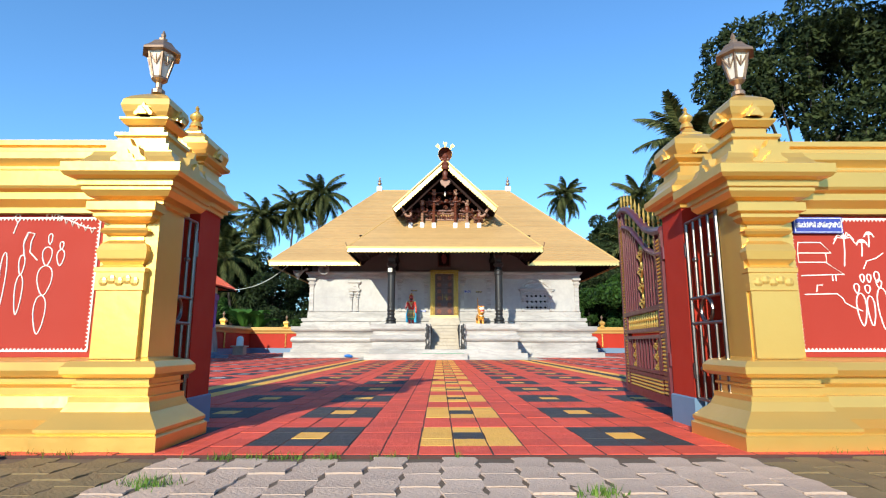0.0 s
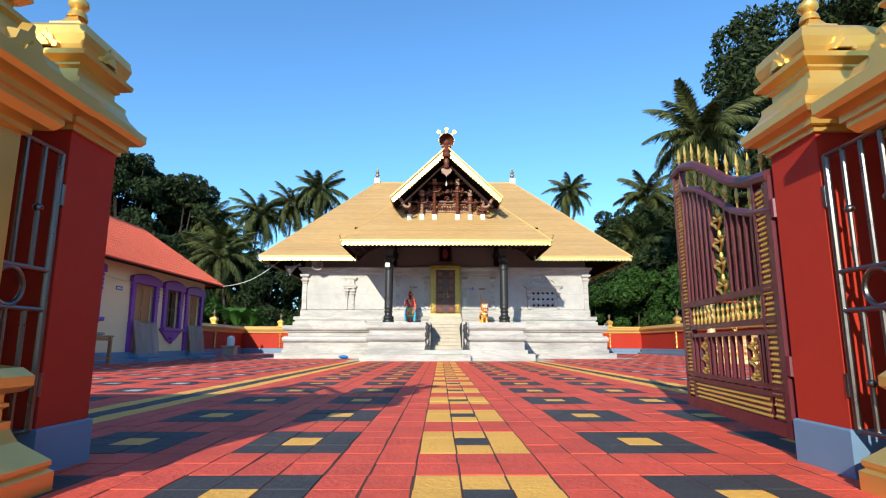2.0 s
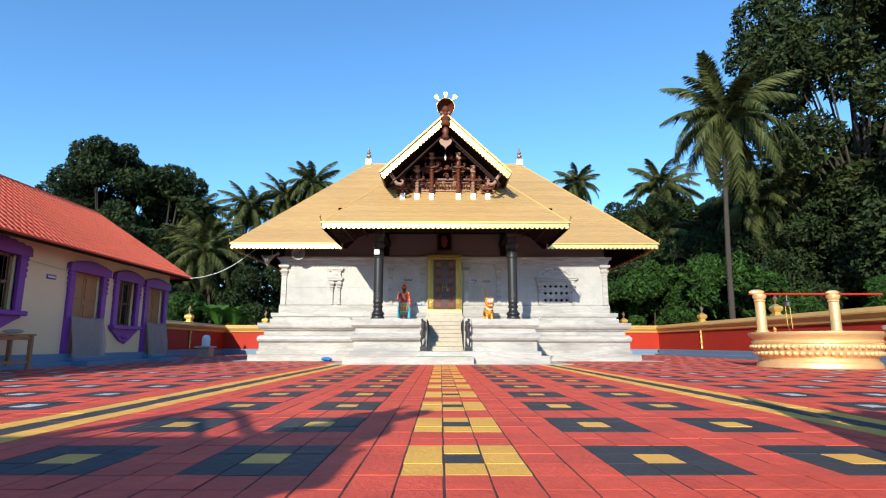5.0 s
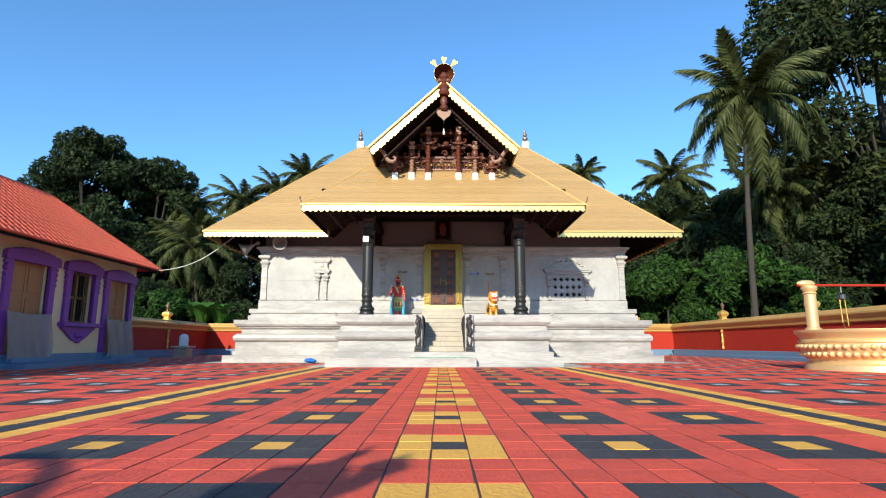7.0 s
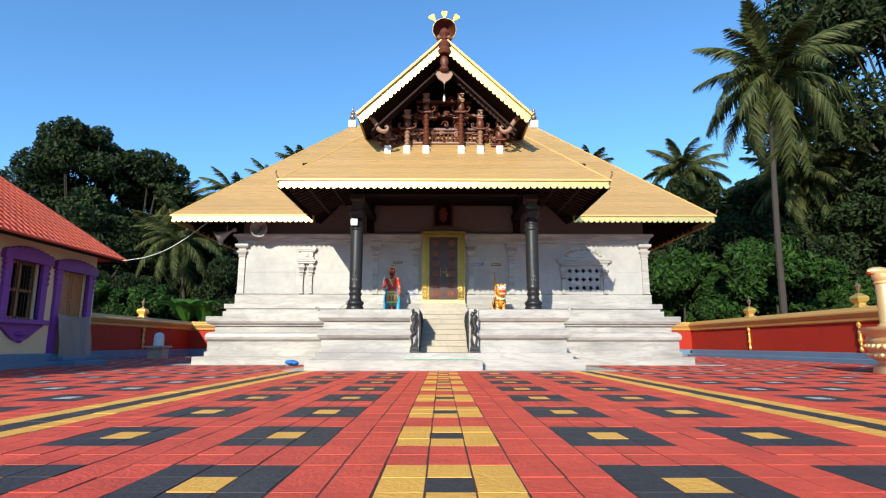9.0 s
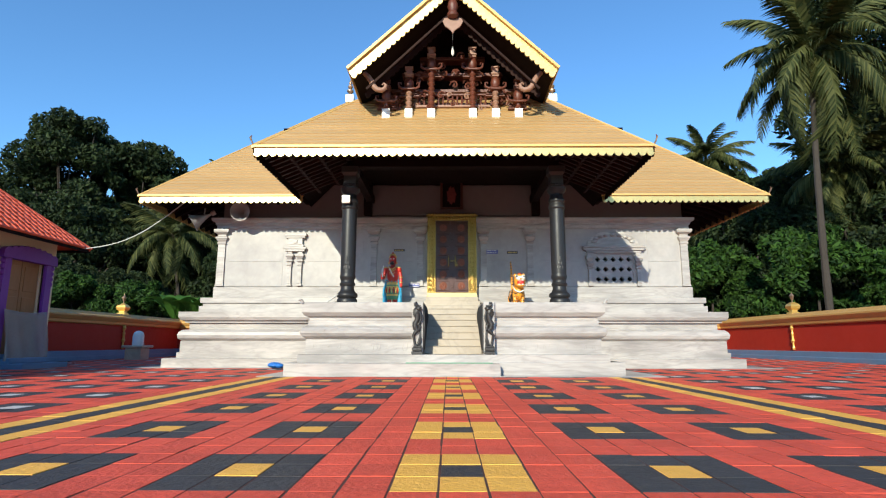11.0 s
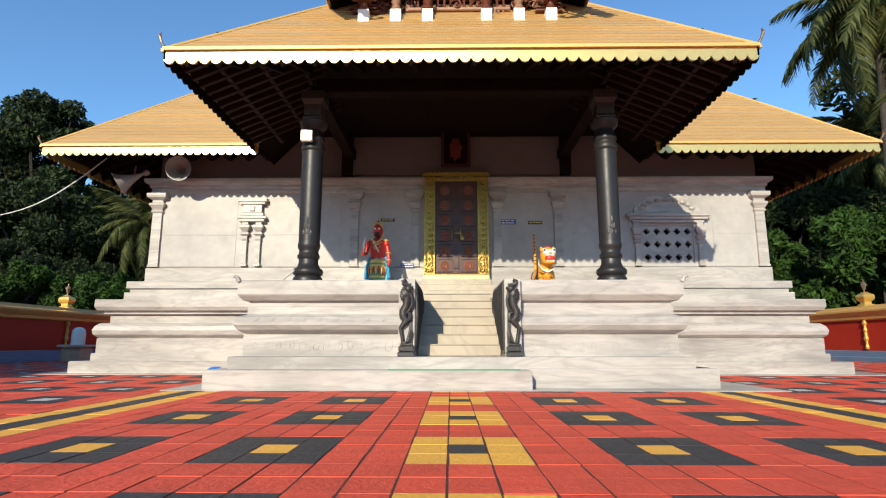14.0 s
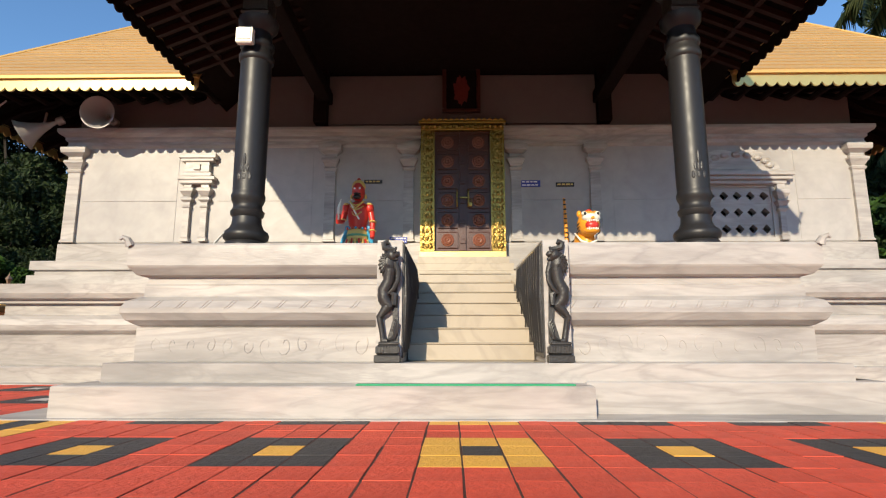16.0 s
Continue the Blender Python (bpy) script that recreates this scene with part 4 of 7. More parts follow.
def gable_post(x, h, mt):
    """A turned post on a white block, with a bell capital and two carved arms."""
    y = 25.75
    bm = B()
    box(bm, x - 0.095, x + 0.095, y - 0.10, y + 0.10, 6.12, 6.42, 0.01)
    part("post_block", bm, WHITE_PAINT, gable)
    bm = B()
    prof = [(0.05, 6.42)]
    z = 6.44
    while z < 6.42 + h - 0.1:
        prof += [(0.072, z), (0.088, z + 0.035), (0.072, z + 0.07), (0.05, z + 0.085)]
        z += 0.125
    prof += [(0.06, 6.42 + h)]
    lathe(bm, prof, 12, x, y)
    part("turned_post", bm, mt, gable, smooth=True)
    z = 6.42 + h
    bm = B()
    box(bm, x - 0.12, x + 0.12, y - 0.12, y + 0.12, z, z + 0.035, 0.008)
    lathe(bm, [(0.07, z + 0.035), (0.115, z + 0.12), (0.125, z + 0.22), (0.09, z + 0.32), (0.06, z + 0.35)], 10, x, y)
    part("bell_capital", bm, WOOD_RED, gable, smooth=True)
    bm = B()
    for w, z0, z1 in ((0.085, 0.35, 0.40), (0.11, 0.40, 0.45), (0.065, 0.45, 0.58), (0.10, 0.58, 0.62)):
        box(bm, x - w, x + w, y - w, y + w, z + z0, z + z1, 0.008)
    part("capital_block", bm, WOOD_TAN if h > 0.3 else WOOD_RED, gable)
    for s in (-1, 1):
        bm = B()
        tube(bm, [(x + s * 0.06, y - 0.02, z + 0.08), (x + s * 0.17, y - 0.04, z + 0.05), (x + s * 0.25, y - 0.04, z + 0.10), (x + s * 0.26, y - 0.05, z + 0.19), (x + s * 0.20, y - 0.05, z + 0.20), (x + s * 0.19, y - 0.05, z + 0.15)], [0.035, 0.034, 0.03, 0.024, 0.018, 0.01], 7)
        part("carved_arm", bm, WOOD_RED, gable, smooth=True)
        bm = B()
        for k in range(3):
            box(bm, x + s * (0.10 + 0.02 * k) - 0.10, x + s * (0.10 + 0.02 * k) + 0.10, y + 0.08, y + 0.2, z + 0.02 - 0.06 * k, z + 0.055 - 0.06 * k, 0.006)
        part("stepped_bracket", bm, WOOD_RED, gable)


for x, h, mt in ((-1.62, 0.16, WOOD_RED), (-1.06, 0.50, WOOD_TAN), (-0.50, 1.02, WOOD_RED), (0.53, 1.02, WOOD_RED), (1.10, 0.50, WOOD_TAN), (1.66, 0.16, WOOD_RED)):
    gable_post(x, h, mt)
# balustrade and shelf at the back of the gable, carved scrolls between the posts
bm = B()
box(bm, CX - 0.95, CX + 0.95, 25.98, 26.12, 6.60, 6.66, 0.01)
part("carved_shelf", bm, WOOD_TAN, gable)
for i in range(15):
    bm = B()
    x = CX - 0.84 + i * 0.12
    lathe(bm, [(0.02, 6.66), (0.035, 6.72), (0.018, 6.78), (0.032, 6.84), (0.02, 6.92)], 7, x, 26.05)
    part("baluster", bm, WOOD_RED, gable, smooth=True)
bm = B()
box(bm, CX - 0.92, CX + 0.92, 26.0, 26.1, 6.92, 6.97, 0.01)
part("carved_rail", bm, WOOD_RED, gable)
rg = random.Random(4)
for i in range(54):
    x = rg.uniform(-1.75, 1.75)
    z = 6.55 + rg.random() * max(0.2, (1.95 - abs(x)) * 0.85)
    y = 26.0 + rg.uniform(-0.05, 0.15)
    k = rg.uniform(0.7, 1.2)
    sg = rg.choice((-1, 1))
    bm = B()
    tube(bm, [(CX + x + sg * k * (0.11 - 0.010 * j) * math.cos(0.75 * j), y - 0.004 * j, z + k * (0.12 - 0.011 * j) * math.sin(0.75 * j)) for j in range(9)], [0.012, 0.022, 0.026, 0.026, 0.024, 0.022, 0.02, 0.018, 0.012], 6)
    blob(bm, (CX + x, y - 0.03, z), (0.03 * k, 0.03, 0.035 * k), 7, 5)
    part("carved_scroll", bm, WOOD_TAN if i % 6 == 0 else WOOD_RED, gable, smooth=True)
bulb = thing("hanging_bulb", (CX, 25.3, 7.65), "small white bulb hanging on a cord in the gable", "lamp")
bm = B()
lathe(bm, [(0.015, 7.62), (0.038, 7.66), (0.036, 7.74), (0.022, 7.79), (0.022, 7.85)], 10, CX + 0.0, 25.3)
part("glass", bm, CREAM_GLOSS, bulb, smooth=True)
bm = B()
tube(bm, [(CX, 25.3, 7.85), (CX, 25.3, 8.62)], 0.008, 5)
part("cord", bm, BLACK_GLOSS, bulb)
# scrolled brackets at the rake feet
for s in (-1, 1):
    bm = B()
    pts = [(2.08, 7.02), (1.98, 6.92), (1.90, 6.80), (1.85, 6.68), (1.77, 6.60), (1.66, 6.58), (1.58, 6.63), (1.56, 6.71), (1.61, 6.75), (1.65, 6.71)]
    tube(bm, [(CX + s * (a + 0.02), 25.0, b) for a, b in pts], [0.05, 0.065, 0.07, 0.068, 0.065, 0.06, 0.05, 0.04, 0.03, 0.02], 10)
    part("scroll_bracket", bm, WOOD_TAN, gable, smooth=True)
# pendant below the apex and the golden crest
bm = B()
lathe(bm, [(0.04, 8.72), (0.11, 8.62), (0.13, 8.5), (0.09, 8.38), (0.14, 8.32), (0.12, 8.26), (0.02, 8.22)][::-1], 12, CX, GY + 0.05)
lathe(bm, [(0.16, 8.72), (0.2, 8.8), (0.15, 8.9), (0.2, 9.0), (0.12, 9.12)], 12, CX, GY + 0.0)
part("apex_pendant", bm, WOOD_RED, gable, smooth=True)
bm = B()
pts = [(0, 7.82), (0.05, 7.9), (0.18, 8.0), (0.24, 8.12), (0.2, 8.2), (0.1, 8.22), (0.06, 8.16), (0, 8.2), (-0.06, 8.16), (-0.1, 8.22), (-0.2, 8.2), (-0.24, 8.12), (-0.18, 8.0), (-0.05, 7.9)]
prism(bm, [(CX + a, b + 0.05) for a, b in pts], "y", GY + 0.1, GY + 0.14)
part("leaf_pendant", bm, WOOD_TAN, gable)
crest = thing("gable_crest", (CX, GY, 9.1), "golden domed crest with three leaves over the gable", "ornament")
bm = B()
rows = []
yc, zc, rr = GY - 0.05, 9.46, 0.335
for j in range(9):
    a = math.pi / 2 * j / 8
    rad = rr * math.cos(a) if j < 8 else 0.02
    rows.append(ring(bm, [(CX + rad * math.cos(2 * math.pi * i / 24), yc + 0.5 * math.sin(a), zc + rad * 1.06 * math.sin(2 * math.pi * i / 24)) for i in range(24)]))
inner = [ring(bm, [(CX + 0.975 * rr * math.cos(2 * math.pi * i / 24), yc, zc + 0.975 * rr * 1.06 * math.sin(2 * math.pi * i / 24)) for i in range(24)])]
skin(bm, rows[::-1], cap=False)
skin(bm, [rows[0], inner[-1]], cap=False)
part("hood", bm, BRASS, crest, smooth=True)
bm = B()
inner = []
for j in range(8, -1, -1):
    a = math.pi / 2 * j / 8
    rad = max(0.02, 0.955 * rr * math.cos(a))
    inner.append(ring(bm, [(CX + rad * math.cos(2 * math.pi * i / 24), yc + 0.005 + 0.42 * math.sin(a), zc + rad * 1.06 * math.sin(2 * math.pi * i / 24)) for i in range(24)]))
skin(bm, inner, cap=False)
part("bowl", bm, WOOD_RED, crest, "brown inner bowl", smooth=True)
bm = B()
lathe(bm, [(0.06, 9.05), (0.14, 9.14), (0.1, 9.22), (0.16, 9.32), (0.12, 9.42), (0.05, 9.5)], 10, CX, GY - 0.02)
for s in (-1, 1):
    blob(bm, (CX + s * 0.14, GY - 0.02, 9.22), (0.09, 0.08, 0.10), 8, 6)
part("carved_boss", bm, WOOD_RED, crest, smooth=True)
for ang in (-38, 0, 38):
    a = radians(ang)
    bm = B()
    d = Vector((math.sin(a), 0, math.cos(a)))
    sd = Vector((math.cos(a), 0, -math.sin(a)))
    o = Vector((CX, yc + 0.1, zc)) + d * 0.36
    prof = [(0.025, -0.04), (0.03, 0.08), (0.075, 0.18), (0.095, 0.24), (0.05, 0.29), (0.0, 0.26), (-0.05, 0.29), (-0.095, 0.24), (-0.075, 0.18), (-0.03, 0.08), (-0.025, -0.04)]
    f0 = ring(bm, [o + sd * u + d * w for u, w in prof])
    f1 = ring(bm, [o + sd * u + d * w + Vector((0, 0.03, 0)) for u, w in prof])
    skin(bm, [f0, f1])
    part("leaf", bm, BRASS, crest)


# ---- compound walls ----
def compound_wall(name, x0, x1, y0, y1):
    w = thing(name, ((x0 + x1) / 2, (y0 + y1) / 2, 0), "red compound wall with gold coping and blue foot", "wall", kind="structure")
    bm = B()
    mould(bm, x0, x1, y0, y1, [(0.18, -0.02), (0.18, 0.16), (0.12, 0.18), (0.12, 0.38), (0.0, 0.40)])
    part("wall_foot", bm, BLUE_PAINT, w)
    bm = B()
    mould(bm, x0, x1, y0, y1, [(0.0, 0.40), (0.0, 1.48)])
    part("wall_body", bm, RED_PAINT, w)
    bm = B()
    mould(bm, x0, x1, y0, y1, [(0.02, 1.48), (0.10, 1.52), (0.12, 1.62), (0.16, 1.66), (0.24, 1.78), (0.24, 1.84), (0.12, 1.90), (0.06, 2.0)])
    part("coping", bm, COPING_SHADED, w)
    return w


compound_wall("wall_east", 14.85, 15.1, 5.0, 43.6)
compound_wall("wall_west", -15.25, -15.0, 30.5, 43.6)
compound_wall("wall_north", -15.0, 14.85, 43.4, 43.65)


def wall_lamp_post(x, y, s):
    p = thing("wall_post", (x, y, 0), "gold pilaster with a small lantern on the compound wall", "post", "wall posts")
    bm = B()
    for z, r in ((0.45, 0.07), (0.75, 0.09), (1.05, 0.07), (1.3, 0.09)):
        lathe(bm, [(r * 0.7, z), (r, z + 0.08), (r * 0.6, z + 0.16), (r * 0.6, z + 0.3)], 8, x - s * 0.02, y)
    part("pilaster", bm, YELLOW_PAINT, p)
    bm = B()
    mould(bm, x - 0.1 + s * 0.12, x + 0.1 + s * 0.12, y - 0.1, y + 0.1, [(0.04, 1.9), (0.08, 1.98), (0.08, 2.04), (0.02, 2.08), (0.02, 2.14), (0.09, 2.22), (0.11, 2.32), (0.08, 2.40), (0.0, 2.46), (-0.04, 2.5)])
    part("cap", bm, YELLOW_PAINT, p)
    bm = B()
    lathe(bm, [(0.03, 2.5), (0.025, 2.57), (0.05, 2.60), (0.09, 2.74), (0.115, 2.75), (0.10, 2.78), (0.05, 2.85), (0.02, 2.88), (0.008, 2.96)], 6, x + s * 0.12, y)
    part("lantern", bm, LAMP_METAL, p)


for y in (15.7, 22.85, 30.0, 37.1):
    wall_lamp_post(14.83, y, 1)
for y in (31.5, 38.2):
    wall_lamp_post(-14.98, y, -1)
for x in (-12.2, 12.5):
    wall_lamp_post(x, 43.38, 0)

# ---- gateway ----
GC = -0.165


def kudu(bm, x, y, z, w, facing="y", s=-1):
    """A horseshoe-shaped leaf ornament standing on a ledge."""
    def put(a, d, h):
        return (x + a, y + s * d, z + h) if facing == "y" else (x + s * d, y + a, z + h)
    for k in range(2):
        o = [(-1, 0), (-1.0, 0.35), (-0.7, 0.55), (-0.55, 0.95), (-0.2, 1.05), (0, 1.45), (0.2, 1.05), (0.55, 0.95), (0.7, 0.55), (1.0, 0.35), (1, 0)]
        f = 1.0 - 0.45 * k
        lo = ring(bm, [put(a * w * f, -0.02, b * w * f + 0.0) for a, b in o])
        hi = ring(bm, [put(a * w * f * 0.9, 0.035 + 0.02 * k, b * w * f * 0.95) for a, b in o])
        skin(bm, [lo, hi])


def lantern(x, y, z):
    l = thing("gate_lantern", (x, y, z), "antique bronze six-sided lantern on the gate pillar", "lantern", "gate lanterns")
    bm = B()
    lathe(bm, [(0.05, z), (0.05, z + 0.03), (0.025, z + 0.05), (0.025, z + 0.09), (0.06, z + 0.12), (0.05, z + 0.14)], 10, x, y)
    part("stem", bm, LAMP_METAL, l)
    bm = B()
    lathe(bm, [(0.055, z + 0.14), (0.105, z + 0.33)], 6, x, y)
    part("glass", bm, LAMP_GLASS, l)
    for i in range(6):
        a = 2 * math.pi * i / 6
        bm = B()
        beam(bm, (x + 0.058 * math.cos(a), y + 0.058 * math.sin(a), z + 0.14), (x + 0.11 * math.cos(a), y + 0.11 * math.sin(a), z + 0.34), 0.014, 0.014)
        part("bar", bm, LAMP_METAL, l)
        a += math.pi / 6
        bm = B()
        for k in (-1, 0, 1):
            c0 = Vector((x + 0.075 * math.cos(a), y + 0.075 * math.sin(a), z + 0.23))
            t = Vector((-math.sin(a), math.cos(a), 0))
            tube(bm, [c0, c0 + t * 0.03 * k + Vector((0.01 * math.cos(a), 0.01 * math.sin(a), 0.05)), c0 + t * 0.04 * k + Vector((0.012 * math.cos(a), 0.012 * math.sin(a), 0.075))], 0.006, 5)
        part("scroll", bm, LAMP_METAL, l)
    bm = B()
    lathe(bm, [(0.12, z + 0.33), (0.155, z + 0.335), (0.15, z + 0.355), (0.10, z + 0.40), (0.07, z + 0.44), (0.03, z + 0.455), (0.035, z + 0.475), (0.015, z + 0.49), (0.022, z + 0.51), (0.004, z + 0.55)], 6, x, y)
    part("roof", bm, LAMP_METAL, l)
    return l


def gate_pillar(s):
    """The yellow front pillar with the painted wall beside it; s: -1 or 1."""
    xi = GC + s * 2.10 + (0.05 if s > 0 else 0.0)          # inner face of the shaft
    xo = GC + s * 2.50 + (0.03 if s > 0 else 0.0)
    x0, x1 = min(xi, xo), max(xi, xo)
    y0, y1 = 3.93, 4.30
    p = thing("gate_pillar", ((x0 + x1) / 2, (y0 + y1) / 2, 0), "golden yellow moulded gate pillar with a domed top", "pillar", "gate pillars")
    bm = B()
    mould(bm, x0, x1, y0, y1, [(0.21, -0.02), (0.21, 0.10), (0.19, 0.115), (0.20, 0.13), (0.20, 0.15), (0.16, 0.19), (0.10, 0.25), (0.075, 0.31), (0.075, 0.345), (0.05, 0.35), (0.05, 0.40), (0.065, 0.41), (0.065, 0.425), (0.05, 0.43), (0.05, 0.465),
                                (0.10, 0.475), (0.125, 0.50), (0.125, 0.545), (0.09, 0.585), (0.02, 0.60), (0.0, 0.61)])
    part("base", bm, YELLOW_PAINT, p)
    bm = B()
    mould(bm, x0, x1, y0, y1, [(0.0, 0.61), (0.0, 1.70)])
    part("shaft", bm, YELLOW_PAINT, p)
    bm = B()
    mould(bm, x0, x1, y0, y1, [(0.0, 1.70), (0.03, 1.705), (0.03, 1.735), (0.09, 1.75), (0.12, 1.79), (0.12, 1.815), (0.14, 1.82), (0.14, 1.86), (0.20, 1.875), (0.22, 1.90), (0.22, 1.965), (0.19, 1.975), (0.14, 2.0), (0.10, 2.05), (0.08, 2.09), (0.08, 2.10), (0.03, 2.105),
                                (0.03, 2.17), (-0.02, 2.175), (-0.02, 2.23), (0.0, 2.245), (0.0, 2.27), (-0.07, 2.275), (-0.07, 2.345)])
    part("cornice", bm, YELLOW_PAINT, p)
    bm = B()
    mould(bm, x0, x1, y0, y1, [(-0.05, 2.345), (-0.015, 2.385), (-0.015, 2.40), (-0.05, 2.41), (-0.03, 2.45), (-0.015, 2.50), (-0.025, 2.55), (-0.06, 2.59), (-0.11, 2.625), (-0.15, 2.65), (-0.18, 2.665)])
    part("dome", bm, YELLOW_PAINT, p)
    cx, cy = (x0 + x1) / 2, (y0 + y1) / 2
    bm = B()
    kudu(bm, cx, y0 - 0.10, 1.975, 0.14, "y", -1)
    part("leaf_ornament", bm, YELLOW_PAINT, p)
    bm = B()
    kudu(bm, xi - s * 0.10, cy, 1.975, 0.14, "x", -s)
    part("leaf_ornament", bm, YELLOW_PAINT, p)
    bm = B()
    kudu(bm, cx, y0 + 0.03, 2.41, 0.075, "y", -1)
    part("leaf_ornament", bm, YELLOW_PAINT, p)
    bm = B()
    kudu(bm, xi + s * 0.03, cy, 2.41, 0.075, "x", -s)
    part("leaf_ornament", bm, YELLOW_PAINT, p)
    # flat half pilaster on the front
    bm = B()
    a, b = GC + s * 2.16, GC + s * 2.48
    a, b = min(a, b), max(a, b)
    def strip(prof):
        skin(bm, [ring(bm, [(a - o, y0 - 0.045 - o, z), (b + o, y0 - 0.045 - o, z), (b + o, y0 + 0.02, z), (a - o, y0 + 0.02, z)]) for o, z in prof])
    strip([(0.0, 0.60), (0.0, 1.07), (0.012, 1.075), (0.012, 1.20), (0.02, 1.205), (0.02, 1.235), (0.0, 1.24), (-0.02, 1.26), (0.012, 1.30), (0.02, 1.36), (0.0, 1.41), (-0.035, 1.44), (-0.04, 1.47), (0.0, 1.485), (0.015, 1.505), (0.0, 1.525), (-0.03, 1.53),
           (-0.03, 1.56), (0.02, 1.575), (0.05, 1.60), (0.05, 1.625), (0.085, 1.64), (0.085, 1.70)])
    part("pilaster", bm, YELLOW_PAINT, p)
    bm = B()
    for i in range(5):
        blob(bm, (a + 0.05 + i * (b - a - 0.1) / 4, y0 - 0.058, 1.135 + 0.015 * (i % 2)), (0.035, 0.012, 0.035), 8, 5)
    part("leaf_band", bm, YELLOW_PAINT, p)
    lantern(cx, cy, 2.66)
    # the wall beside it
    wx0, wx1 = (xo - 9.0, xo) if s < 0 else (xo, xo + 9.0)
    wl = thing("wall_gate_%s" % ("west" if s < 0 else "east"), ((wx0 + wx1) / 2, 4.2, 0), "yellow gate wall with red mural panels", "wall", kind="structure")
    def swept(prof, y0=4.05, y1=4.40):
        b2 = B()
        skin(b2, [ring(b2, rect(wx0, wx1, y0 - o, y1 + o, z)) for o, z in prof])
        return b2
    part("wall_base", swept([(0.30, -0.02), (0.30, 0.10), (0.28, 0.115), (0.29, 0.15), (0.22, 0.20), (0.15, 0.27), (0.13, 0.345), (0.10, 0.35), (0.10, 0.40), (0.12, 0.425), (0.10, 0.43), (0.10, 0.465), (0.15, 0.48), (0.17, 0.52), (0.14, 0.575), (0.06, 0.60)]), YELLOW_PAINT, wl)
    part("wall_body", swept([(0.0, 0.60), (0.0, 1.66)]), YELLOW_PAINT, wl)
    part("wall_cornice", swept([(0.06, 1.66), (0.06, 1.70), (0.12, 1.75), (0.12, 1.80), (0.16, 1.82), (0.17, 1.84), (0.17, 1.95), (0.12, 1.98), (0.12, 2.0), (0.16, 2.05), (0.16, 2.10), (0.08, 2.13), (0.03, 2.15), (0.03, 2.18), (0.06, 2.19), (0.06, 2.23)]), YELLOW_PAINT, wl)
    # mural panel
    ex = GC + s * 2.50
    m0, m1 = (ex - 2.6, ex - 0.02) if s < 0 else (ex + 0.02, ex + 2.6)
    bm = B()
    box(bm, m0, m1, 4.035, 4.06, 0.605, 1.655)
    part("mural_panel", bm, PANEL_RED, wl, "red painted mural panel")
    bm = B()
    f0, f1, g0, g1, yy = m0 + 0.06, m1 - 0.07, 0.65, 1.63, 4.03
    for u0, v0, u1, v1 in ((f0, g0, f1, g0), (f0, g1, f1, g1), (f0, g0, f0, g1), (f1, g0, f1, g1)):
        beam(bm, (u0, yy, v0), (u1, yy, v1), 0.008, 0.010)
        n = int(max(abs(u1 - u0), abs(v1 - v0)) / 0.028)
        for i in range(n):
            f = (i + 0.5) / n
            u, v = u0 + (u1 - u0) * f, v0 + (v1 - v0) * f
            if v0 == v1:
                dn = 1 if v0 == g0 else -1
                tri = [(u - 0.012, v), (u + 0.012, v), (u, v + dn * 0.022)]
            else:
                dn = 1 if u0 == f0 else -1
                tri = [(u, v - 0.012), (u, v + 0.012), (u + dn * 0.022, v)]
            prism(bm, tri, "y", yy - 0.002, yy + 0.006)
    part("mural_border", bm, WHITE_PAINT, wl, "white toothed painted border")
    edge = f1 if s < 0 else f0

    def line(pts, r=0.0042):
        """A painted stroke; pts: distance from the inner border, height over the lower border."""
        b2 = B()
        tube(b2, [(edge + s * u, yy + 0.002, g0 + v) for u, v in pts], r, 5)
        part("painted_line", b2, WHITE_PAINT, wl)

    def pod(u, v0, v1, w):
        """A plain upright rounded outline."""
        h = v1 - v0
        line([(u + w * math.cos(a * math.pi / 10) * (0.75 + 0.25 * math.sin(a * math.pi / 10)), (v0 + v1) / 2 + h / 2 * math.sin(a * math.pi / 10)) for a in range(21)])

    if s < 0:
        line([(0.03, 0.90)] + [(0.10 + 0.05 * i, 0.905 + 0.02 * i + 0.03 * (i / 8) ** 2) for i in range(8)])
        for i in range(8):
            u, v = 0.06 + 0.05 * i, 0.90 + 0.018 * i
            line([(u - 0.018, v + 0.01), (u, v - 0.035), (u + 0.018, v + 0.012)])
        line([(0.64, 0.86), (0.62, 0.94), (0.645, 0.99), (0.62, 1.02), (0.60, 0.98), (0.62, 0.94)])
        line([(0.54, 0.70), (0.555, 0.78), (0.53, 0.86)], 0.005)
        line([(0.44, 0.66), (0.50, 0.72), (0.50, 0.80), (0.48, 0.86), (0.53, 0.87), (0.555, 0.80)], 0.005)
        for u, v0, v1, w in ((0.37, 0.40, 0.62, 0.07), (0.38, 0.12, 0.40, 0.055), (0.37, 0.62, 0.76, 0.045), (0.55, 0.26, 0.55, 0.035), (0.55, 0.55, 0.70, 0.028), (0.27, 0.62, 0.74, 0.035), (0.27, 0.74, 0.80, 0.018), (0.36, 0.78, 0.86, 0.02), (0.68, 0.30, 0.72, 0.03), (0.85, 0.28, 0.75, 0.05), (1.05, 0.25, 0.72, 0.05), (1.4, 0.3, 0.8, 0.06)):
            pod(u, v0, v1, w)
    else:
        line([(0.05, 0.80), (0.22, 0.80), (0.29, 0.72), (0.04, 0.72), (0.05, 0.80)])
        line([(0.04, 0.72), (0.04, 0.65), (0.25, 0.65), (0.25, 0.72)])
        line([(0.04, 0.65), (0.24, 0.65), (0.37, 0.56), (0.05, 0.55)])
